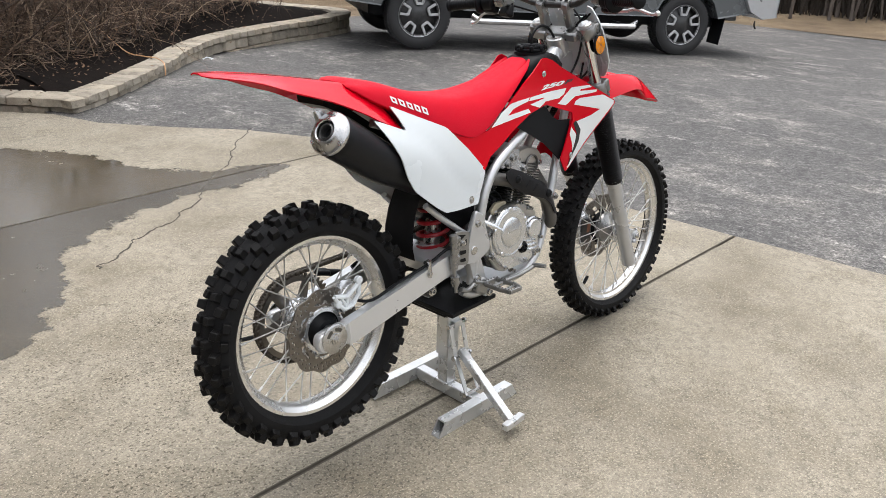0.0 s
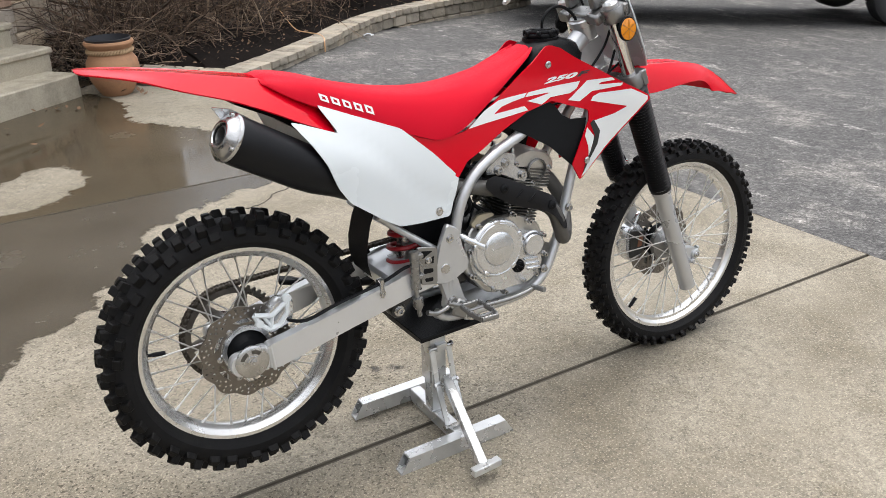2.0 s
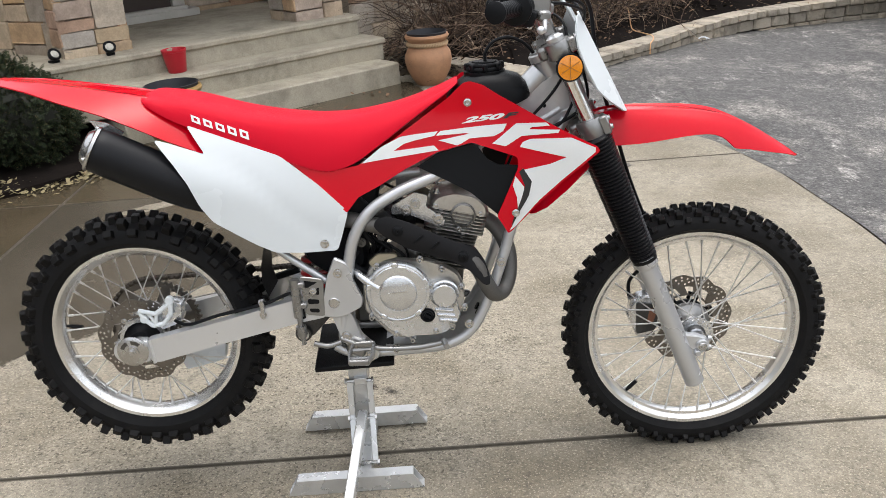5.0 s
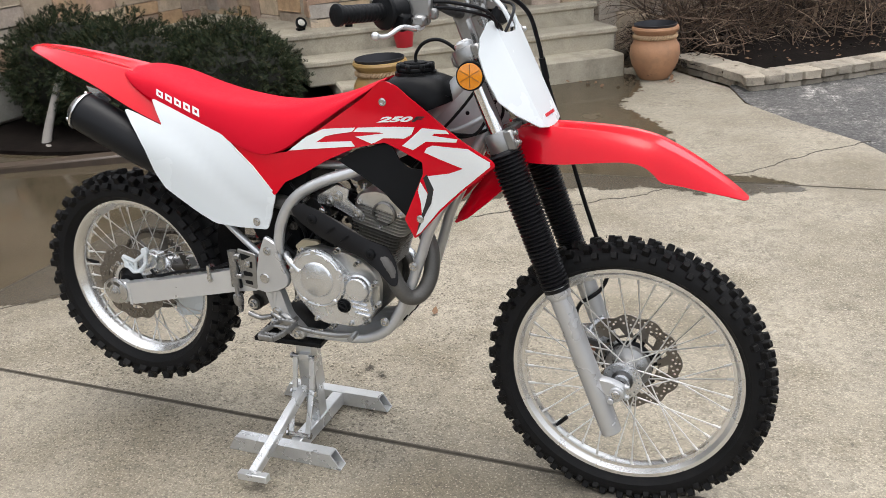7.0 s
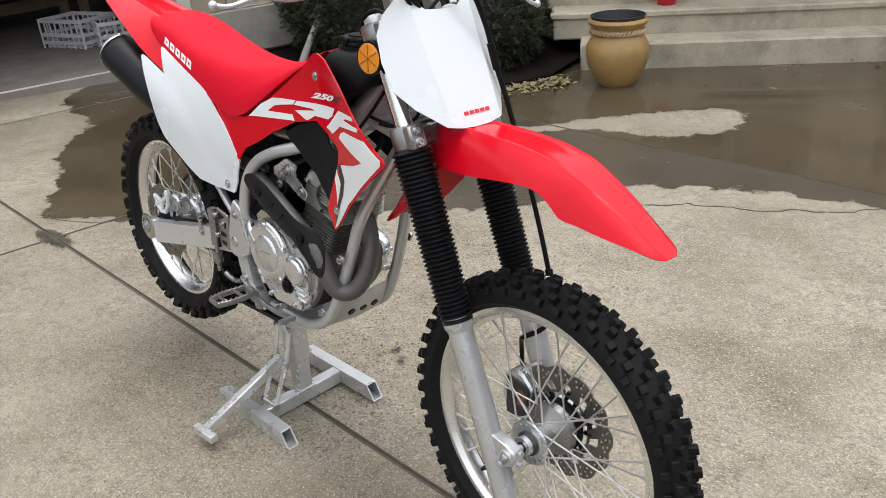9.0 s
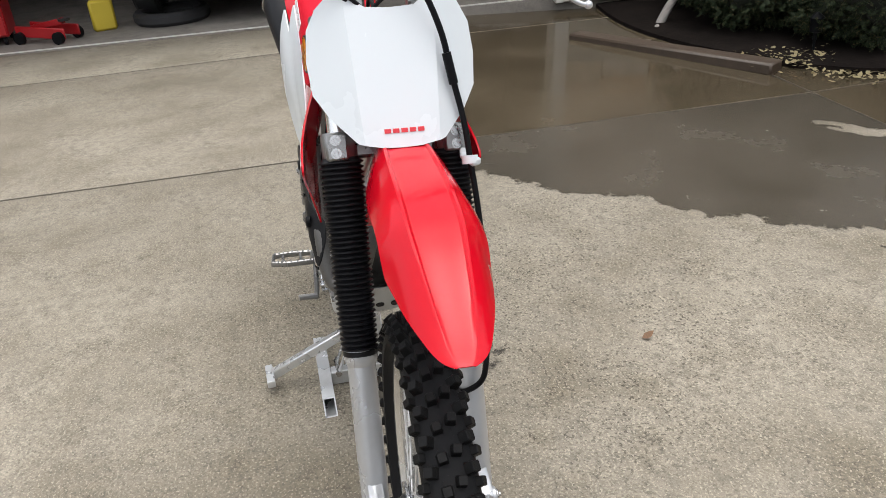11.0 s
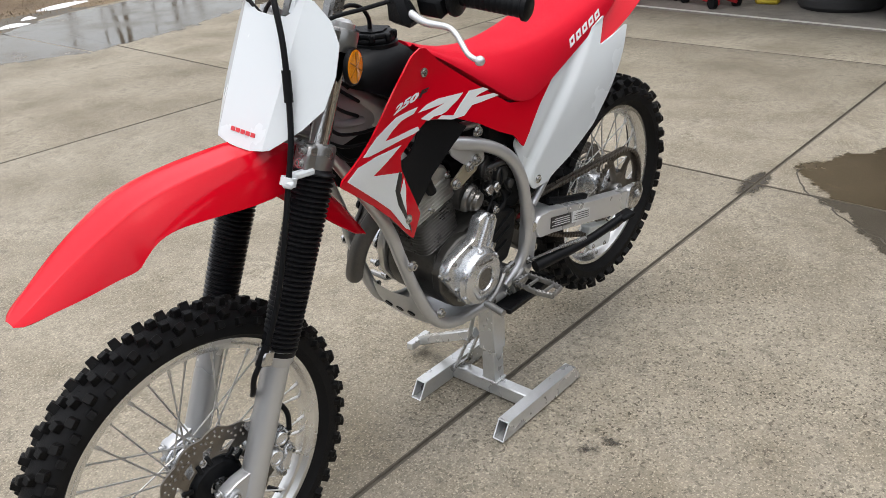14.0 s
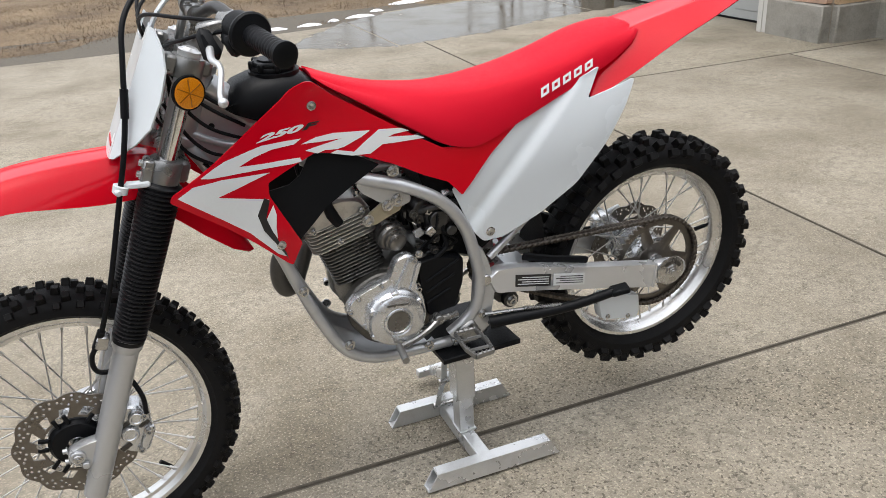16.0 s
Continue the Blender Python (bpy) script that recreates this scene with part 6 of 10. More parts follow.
# ---------------------------------------------------------------- lie of the site
# the driveway falls gently towards the house, whose side of the place stands a little lower and farther out
PIVOT = V(0.9, -1.6, 1.45)
SITE = Matrix.Translation(PIVOT) @ Matrix.Scale(1.08, 4) @ Matrix.Translation(-PIVOT)
HOUSE_SIDE = ("planting_bed", "retaining_wall", "bare_shrub", "fallen_twigs", "mulch_chips", "dead_stalks", "rock", "extension_cord", "flower_pot", "porch_steps", "wall_porch", "wall_entry", "wall_east", "wall_porch_side", "stone_pillar", "front_door", "door_mat", "red_planter", "spot_light", "evergreen_bush", "tree_stub", "path_light", "bush_bed", "timber_edging")
SHEETS = ("slab", "road", "wet_patch", "oil_stain", "crack", "pavement_bed", "dry_leaves")
for ob in list(scene.objects):
    kind_of = ob.name.split(".")[0]
    if ob.parent is None and kind_of in HOUSE_SIDE:
        ob.matrix_world = SITE @ ob.matrix_world
    elif kind_of in SHEETS and ob.type == "MESH":
        for v in ob.data.vertices:
            share = max(0.0, min(1.0, v.co.y / 2.46)) * max(0.0, min(1.0, (6.5 - v.co.x) / 2.5))
            v.co = v.co.lerp(SITE @ v.co, share)
        ob.data.update()

# ---------------------------------------------------------------- the motorcycle
BIKE = thing("dirt_bike", pose(0, -0.019, 0, -3.74, 0, 0), "red and white off-road motorcycle raised on an aluminium stand", "motorcycle")


def bp(name, bm, mat, parent=None, label="", sharp=38):
    return part(name, bm, mat, parent or BIKE, label, sharp)


def prism(bm, outline, y0, y1, bevel=0.006):
    """A solid from an (x, z) outline between two y planes, with softened rims."""
    cx, cz = sum(p[0] for p in outline) / len(outline), sum(p[1] for p in outline) / len(outline)
    size = max(math.hypot(p[0] - cx, p[1] - cz) for p in outline)
    k = 1 - bevel / size
    s = 1 if y1 > y0 else -1
    rows = [(k, y0), (1, y0 + s * bevel), (1, y1 - s * bevel), (k, y1)]
    loft(bm, [[(cx + (x - cx) * f, y, cz + (z - cz) * f) for x, z in outline] for f, y in rows], True, True)


def rounded(outline, r=0.01, n=3):
    """An outline with rounded corners."""
    out = []
    P = [Vector(p) for p in outline]
    for i, p in enumerate(P):
        a, b = P[i - 1] - p, P[(i + 1) % len(P)] - p
        d = min(r, a.length * 0.45, b.length * 0.45)
        a, b = p + a.normalized() * d, p + b.normalized() * d
        for k in range(n + 1):
            t = k / n
            q = (1 - t) ** 2 * a + 2 * t * (1 - t) * p + t * t * b
            out.append((q.x, q.y))
    return out


# ---- wheels
def knob_mesh(sx, sy, h):
    """One tread block, a tapered stub with a worn top edge and a shallow groove across it."""
    bm = bmesh.new()
    rows = []
    for f, z in ((1.22, -0.006), (1.0, h * 0.55), (0.95, h * 0.90), (0.82, h)):
        rows.append([(sx / 2 * f * i, sy / 2 * f * j, z) for i, j in ((-1, -0.8), (-0.8, -1), (0.8, -1), (1, -0.8), (1, 0.8), (0.8, 1), (-0.8, 1), (-1, 0.8))])
    loft(bm, rows, True)
    bm.verts.ensure_lookup_table()
    bm.faces.new(bm.verts[-8:])
    finish(bm, 30)
    me = bpy.data.meshes.new("tread_block")
    bm.to_mesh(me)
    bm.free()
    me.materials.append(KNOB)
    return me


def set_knob(hub, me, th, r, y, tilt, twist=0.0):
    """Stand a tread block on the carcass."""
    er, et, ey = V(math.cos(th), 0, math.sin(th)), V(-math.sin(th), 0, math.cos(th)), V(0, 1, 0)
    up = er * math.cos(tilt) + ey * math.sin(tilt)
    sd = ey * math.cos(tilt) - er * math.sin(tilt)
    c = er * r + ey * y
    ob = new("tread_block", me)
    ob.parent = hub
    ob.matrix_basis = Matrix(((et.x, sd.x, up.x, c.x), (et.y, sd.y, up.y, c.y), (et.z, sd.z, up.z, c.z), (0, 0, 0, 1))) @ pose(0, 0, 0, 0, 0, twist)


def pierced(bm, loops, y, thick):
    """A flat plate at y from an outer loop of (x, z) points and the loops of its holes."""
    edges, pairs = [], []
    for s in (-0.5, 0.5):
        lay = []
        for loop in loops:
            vs = [bm.verts.new((x, y + s * thick, z)) for x, z in loop]
            es = [bm.edges.new((vs[i - 1], vs[i])) for i in range(len(vs))]
            lay.append((vs, es))
        bmesh.ops.triangle_fill(bm, use_beauty=True, use_dissolve=False, edges=[e for _, es in lay for e in es], normal=(0, 1, 0))
        pairs.append(lay)
    for (a, _), (b, _) in zip(*pairs):
        for i in range(len(a)):
            bm.faces.new((a[i - 1], a[i], b[i], b[i - 1]))


def petal_disc(bm, r_out, y, thick, waves, r_in, slots, phase=0.0):
    """A wave-edged brake disc: drilled petals, a row of slots and an open middle."""
    n = waves * 14
    outer = []
    for i in range(n):
        th = 2 * math.pi * i / n + phase
        r = r_out - 0.0075 * (1 - (0.5 + 0.5 * math.cos(waves * (th - phase))) ** 0.7)
        outer.append((r * math.cos(th), r * math.sin(th)))
    loops = [outer, [(r_in * math.cos(2 * math.pi * i / 72), r_in * math.sin(2 * math.pi * i / 72)) for i in range(72)]]
    for w in range(waves):
        a0 = 2 * math.pi * w / waves + phase
        step = math.pi / waves
        for da, r in ((0.0, r_out - 0.007), (-0.52, r_out - 0.012), (0.52, r_out - 0.012), (0.0, r_out - 0.0165), (-0.72, r_out - 0.0215), (0.34, r_out - 0.0225), (1.0, r_out - 0.0165), (-0.3, r_out - 0.027)):
            th = a0 + da * step
            cx, cz = r * math.cos(th), r * math.sin(th)
            loops.append([(cx + 0.0032 * math.cos(k * math.pi / 4), cz + 0.0032 * math.sin(k * math.pi / 4)) for k in range(8)])
    for s in range(slots):
        a0 = 2 * math.pi * (s + 0.5) / slots + phase
        ra, rb = r_in + 0.005, r_out - 0.034
        half = math.pi / slots * 0.62
        lo = [(ra * math.cos(a0 + t * half), ra * math.sin(a0 + t * half)) for t in (-1, -0.5, 0, 0.5)]
        hi = [(rb * math.cos(a0 + t * half + 0.06), rb * math.sin(a0 + t * half + 0.06)) for t in (0.9, 0.4, -0.1, -0.6)]
        loops.append(lo + hi)
    pierced(bm, loops, y, thick)


SPOKE = None


def spoke_mesh():
    bm = bmesh.new()
    lathe(bm, [(0, 0), (0.0019, 0), (0.0019, 0.91), (0.0033, 0.915), (0.0033, 1.0), (0, 1.0)], (0, 0, 0), (0, 0, 1), 6)
    finish(bm)
    me = bpy.data.meshes.new("spoke")
    bm.to_mesh(me)
    bm.free()
    me.materials.append(SPOKES)
    return me


def wheel(name, centre, rt, rr, w, rw, pitches, front):
    """A spoked wheel: hub, tyre with blocks, rim, spokes and its disc."""
    global SPOKE
    rnd = random.Random(5 if front else 6)
    bm = bmesh.new()
    hw, fl = (0.032, 0.036) if front else (0.042, 0.05)
    lathe(bm, [(0.011, -hw - 0.03), (0.02, -hw - 0.03), (0.022, -hw - 0.006), (fl, -hw - 0.004), (fl + 0.003, -hw), (fl, -hw + 0.005), (fl * 0.62, -hw + 0.012), (fl * 0.55, 0), (fl * 0.62, hw - 0.012), (fl, hw - 0.005), (fl + 0.003, hw), (fl, hw + 0.004), (0.022, hw + 0.006), (0.02, hw + 0.03), (0.011, hw + 0.03)], (0, 0, 0), (0, 1, 0), 40)
    hub = bp(name, bm, CAST, BIKE, "spoked wheel with cast hub and knobbly tyre")
    hub.matrix_basis = pose(*centre)

    bm = bmesh.new()
    rc = rt - 0.015
    hw2 = w / 2
    prof = [(rr - 0.006, -rw / 2 + 0.004), (rr + 0.004, -rw / 2 - 0.001), (rr + 0.014, -hw2 * 0.80), (rr + 0.3 * (rc - rr), -hw2 * 0.95), (rr + 0.52 * (rc - rr), -hw2 * 0.97), (rr + 0.75 * (rc - rr), -hw2 * 0.86), (rr + 0.92 * (rc - rr), -hw2 * 0.58), (rc, -hw2 * 0.22)]
    prof = prof + [(r, -y) for r, y in reversed(prof)]
    lathe(bm, prof, (0, 0, 0), (0, 1, 0), 96)
    sizes = ((0.0155, 0.0145, 0.0135), (0.0165, 0.0155, 0.0145), (0.0145, 0.0145, 0.0125)) if front else ((0.0195, 0.0205, 0.0165), (0.022, 0.021, 0.0175), (0.024, 0.019, 0.0135))
    centre_m, mid_m, side_m = (knob_mesh(*z) for z in sizes)
    for i in range(pitches):
        th = 2 * math.pi * i / pitches
        half = math.pi / pitches
        j = lambda: rnd.uniform(-0.05, 0.05) * half
        for s in (-1, 1):
            if front:
                set_knob(hub, centre_m, th + (0.22 * s * half) + j(), rc - 0.001, s * 0.0105, s * 0.12, s * 7)
                set_knob(hub, mid_m, th + half + j(), rc - 0.006, s * 0.027, s * 0.6, -s * 9)
                set_knob(hub, side_m, th + half * 0.2 + j(), rc - 0.019, s * 0.036, s * 1.0)
            else:
                set_knob(hub, centre_m, th + j(), rc - 0.001, s * 0.014, s * 0.1, s * 5)
                set_knob(hub, mid_m, th + half + j(), rc - 0.007, s * 0.036, s * 0.55, -s * 6)
                set_knob(hub, side_m, th + (0.25 if i % 2 else -0.05) * half + j(), rc - 0.024, s * 0.048, s * 1.0)
    for i in range(160 if front else 40):
        th, y = rnd.uniform(0, 6.283), rnd.uniform(-0.6, 0.6) * hw2
        er = V(math.cos(th), 0, math.sin(th))
        p = er * (rc + 0.008) + V(0, y, 0)
        q = p + er * rnd.uniform(0.006, 0.012) + V(rnd.uniform(-1, 1), rnd.uniform(-1, 1), rnd.uniform(-1, 1)) * 0.002
        t = V(-math.sin(th), 0, math.cos(th)) * 0.0006
        a, b, c2 = bm.verts.new(p - t), bm.verts.new(p + t), bm.verts.new(q)
        d = bm.verts.new(p + V(0, 0.0008, 0))
        for f in ((a, b, c2), (b, d, c2), (d, a, c2)):
            bm.faces.new(f)
    bp("tyre", bm, RUBBER, hub, "black knobbly off-road tyre")

    bm = bmesh.new()
    h = rw / 2
    lathe(bm, [(rr + 0.007, -h + 0.003), (rr + 0.008, -h), (rr + 0.006, -h - 0.002), (rr - 0.004, -h - 0.001), (rr - 0.013, -h + 0.009), (rr - 0.021, -0.012), (rr - 0.0235, 0), (rr - 0.021, 0.012), (rr - 0.013, h - 0.009), (rr - 0.004, h + 0.001), (rr + 0.006, h + 0.002), (rr + 0.008, h), (rr + 0.007, h - 0.003), (rr - 0.006, 0.010), (rr - 0.006, -0.010), (rr + 0.007, -h + 0.003)], (0, 0, 0), (0, 1, 0), 96)
    bp("rim", bm, RIM, hub, "bright aluminium rim")

    bm = bmesh.new()
    va = 3.95 if front else 3.0
    d = V(math.cos(va), 0, math.sin(va))
    tube(bm, [d * (rr - 0.018), d * (rr - 0.058)], 0.0042, 8, 0)
    tube(bm, [d * (rr - 0.032), d * (rr - 0.062)], 0.0056, 8, 0)
    bp("valve", bm, BLACK, hub)
    if SPOKE is None:
        SPOKE = spoke_mesh()
    n = 36
    for i in range(n):
        s = -1 if i % 2 else 1
        rim_a = 2 * math.pi * (i + 0.5) / n
        lean_a = (1 if (i // 2) % 2 else -1) * radians(62)
        hub_a = rim_a + lean_a
        a = V(fl * math.cos(hub_a), s * hw, fl * math.sin(hub_a))
        b = V((rr - 0.018) * math.cos(rim_a), s * 0.005, (rr - 0.018) * math.sin(rim_a))
        ob = new("spoke", SPOKE)
        ob.parent = hub
        ob.matrix_basis = Matrix.Translation(a) @ (b - a).to_track_quat("Z", "Y").to_matrix().to_4x4() @ Matrix.Diagonal((1, 1, (b - a).length, 1))
    return hub


RW, FW = (0.001, -0.004, 0.444), (1.437, 0.0, 0.337)
rear = wheel("rear_wheel", RW, 0.3275, 0.2395, 0.108, 0.056, 34, False)
front = wheel("front_wheel", FW, 0.348, 0.2725, 0.086, 0.044, 46, True)

# discs, sprocket, chain
bm = bmesh.new()
petal_disc(bm, 0.1165, -0.058, 0.004, 11, 0.066, 6)
bp("rear_brake_disc", bm, DISC, rear, "drilled wave-edged steel brake disc")
bolts(rear, [(0.069 * math.cos(k * math.pi / 3 + 0.05), -0.060, 0.069 * math.sin(k * math.pi / 3 + 0.05)) for k in range(6)], (0, -1, 0), 0.0052, 0.005)
bm = bmesh.new()
lathe(bm, [(0.050, -0.05), (0.050, -0.057), (0.060, -0.0575), (0.060, -0.05)], (0, 0, 0), (0, 1, 0), 40)
for k in range(6):
    a = k * math.pi / 3 + 0.05
    box(bm, (0.063 * math.cos(a), -0.0535, 0.063 * math.sin(a)), (0.020, 0.006, 0.016), (0, -math.degrees(a), 0), 0.002)
bp("disc_carrier", bm, CAST, rear, "cast disc mounting ring")
bm = bmesh.new()
petal_disc(bm, 0.1265, 0.062, 0.004, 12, 0.066, 12, 0.1)
bp("front_brake_disc", bm, DISC, front, "drilled wave-edged steel brake disc")
bolts(front, [(0.0705 * math.cos(k * math.pi / 3 + 0.2), 0.0640, 0.0705 * math.sin(k * math.pi / 3 + 0.2)) for k in range(6)], (0, 1, 0), 0.0058, 0.004)
bm = bmesh.new()
lathe(bm, [(0.02, 0.045), (0.052, 0.045), (0.058, 0.050), (0.058, 0.058), (0.05, 0.068), (0.02, 0.07)], (0, 0, 0), (0, 1, 0), 36)
for i in range(6):
    a = 2 * math.pi * i / 6 + 0.2
    for da in (-0.17, 0.17):
        lug_b = bmesh.new()
        box(lug_b, (0.066 * math.cos(a + da), 0.064, 0.066 * math.sin(a + da)), (0.022, 0.008, 0.0085), (0, -math.degrees(a), 0), 0.0015)
        bp("carrier_lug", lug_b, BLACK, front)
bp("disc_carrier", bm, BLACK, front, "black disc carrier hub")
bm = bmesh.new()
lathe(bm, [(0.02, -0.075), (0.03, -0.072), (0.04, -0.055), (0.052, -0.046), (0.047, -0.04), (0.02, -0.04)], (0, 0, 0), (0, 1, 0), 32)
bp("hub_boss", bm, BLACK, rear)
bm = bmesh.new()
ring = lambda r, n, cx=0.0, cz=0.0: [(cx + r * math.cos(2 * math.pi * k / n), cz + r * math.sin(2 * math.pi * k / n)) for k in range(n)]
pierced(bm, [ring(0.047, 48), ring(0.026, 48)] + [ring(0.0026, 8, 0.040 * math.cos(k * math.pi / 9), 0.040 * math.sin(k * math.pi / 9)) for k in range(18)], -0.040, 0.005)
bp("hub_flange", bm, CAST, front, "drilled spoke flange")
bm = bmesh.new()
lathe(bm, [(0.012, -0.052), (0.020, -0.052), (0.026, -0.046), (0.0265, -0.038), (0.012, -0.038)], (0, 0, 0), (0, 1, 0), 32)
bp("hub_seal", bm, DARKMETAL, front)
bm = bmesh.new()
lathe(bm, [(0.024, -0.038), (0.027, -0.02), (0.030, 0.0), (0.040, 0.012), (0.055, 0.022), (0.058, 0.036), (0.052, 0.044), (0.02, 0.046)], (0, 0, 0), (0, 1, 0), 40)
bp("hub_drum", bm, CLAMP, front, "smooth cast hub drum")


def sprocket(bm, c, r, y, teeth, arms):
    seg = teeth * 4
    rings = []
    for s in (-1, 1):
        for ri in (0, 1):
            row = []
            for i in range(seg):
                th = 2 * math.pi * i / seg
                ro = (r + (0.004 if i % 4 in (1, 2) else -0.004)) if ri else r - 0.018
                row.append((c[0] + ro * math.cos(th), y + s * 0.003, c[2] + ro * math.sin(th)))
            rings.append(row)
    a, b, d, e = rings
    loft(bm, [a, b, e, d, a], True)
    for i in range(arms):
        th = 2 * math.pi * i / arms
        arm_bm = bmesh.new()
        tube(arm_bm, [(c[0] + 0.035 * math.cos(th), y, c[2] + 0.035 * math.sin(th)), (c[0] + (r - 0.014) * math.cos(th + 0.12), y, c[2] + (r - 0.014) * math.sin(th + 0.12))], [0.020, 0.012], 8, 0, flat=0.25)
        bp("sprocket_arm", arm_bm, DISC, rear)
    arm_bm = bmesh.new()
    lathe(arm_bm, [(0.02, -0.004), (0.052, -0.004), (0.052, 0.004), (0.02, 0.004)], (c[0], y, c[2]), (0, 1, 0), 30)
    bp("sprocket_hub", arm_bm, DISC, rear)


SR, SF, CY = 0.120, 0.030, 0.062
bm = bmesh.new()
lathe(bm, [(0.03, 0.012), (0.052, 0.016), (0.060, 0.026), (0.062, 0.040), (0.060, 0.055), (0.030, 0.061), (0.02, 0.066)], (0, 0, 0), (0, 1, 0), 40)
bp("hub_drum", bm, CAST, rear, "smooth cast hub drum")
SFC = (0.50, 0, 0.545)
bm = bmesh.new()
sprocket(bm, (0, 0, 0), SR, CY, 49, 6)
bp("rear_sprocket", bm, DISC, rear, "large steel rear sprocket")
bm = bmesh.new()
dx, dz = SFC[0] - RW[0], SFC[2] - RW[2]
dist, ang = math.hypot(dx, dz), math.atan2(dz, dx)
off = math.acos((SR - SF) / dist)
path = []
a0, a1 = ang + off, ang - off + 2 * math.pi
for k in range(41):
    a = a0 + (a1 - a0) * k / 40
    path.append(V(RW[0] + (SR + 0.003) * math.cos(a), CY, RW[2] + (SR + 0.003) * math.sin(a)))
low_a, low_b = path[-1], V(SFC[0] + SF * math.cos(a1), CY, SFC[2] + SF * math.sin(a1))
for k in range(1, 12):
    t = k / 12
    path.append(low_a.lerp(low_b, t) - V(0, 0, 0.02 * math.sin(math.pi * t)))
for k in range(13):
    a = a1 + (a0 + 2 * math.pi - a1) * k / 12
    path.append(V(SFC[0] + SF * math.cos(a), CY, SFC[2] + SF * math.sin(a)))
path.append(path[0])
acc, step, last = 0.0, 0.0079, path[0]
links = []
for p in path[1:]:
    seg_v = p - last
    while acc + seg_v.length >= step:
        u = (step - acc) / seg_v.length
        last = last + seg_v * u
        links.append((last.copy(), seg_v.normalized()))
        seg_v, acc = p - last, 0.0
    acc += seg_v.length
    last = p
for i, (p, d) in enumerate(links):
    wide = 0.009 if i % 2 else 0.0062
    nrm = V(-d.z, 0, d.x)
    for s in (-1, 1):
        c = p + V(0, s * wide, 0)
        q = [c + d * 0.0072 * i2 + nrm * 0.0055 * j2 * (0.75 if i2 == 0 else 1) for i2, j2 in ((-1, -0.6), (-0.6, -1), (0, -1), (0.6, -1), (1, -0.6), (1, 0.6), (0.6, 1), (0, 1), (-0.6, 1), (-1, 0.6))]
        loft(bm, [[w - V(0, 0.001, 0) for w in q], [w + V(0, 0.001, 0) for w in q]], True, True)
    tube(bm, [p - V(0, 0.0085, 0), p + V(0, 0.0085, 0)], 0.004, 6, 0)
part("chain", bm, CHAIN, BIKE, "oily roller chain", clean=False)

# ---- front fork
SLOPE = -0.376
fx = lambda z: 1.425 + SLOPE * (z - 0.225)
FDIR = V(SLOPE, 0, 1).normalized()


def on_fork(z, y):
    return V(fx(z), y, z)


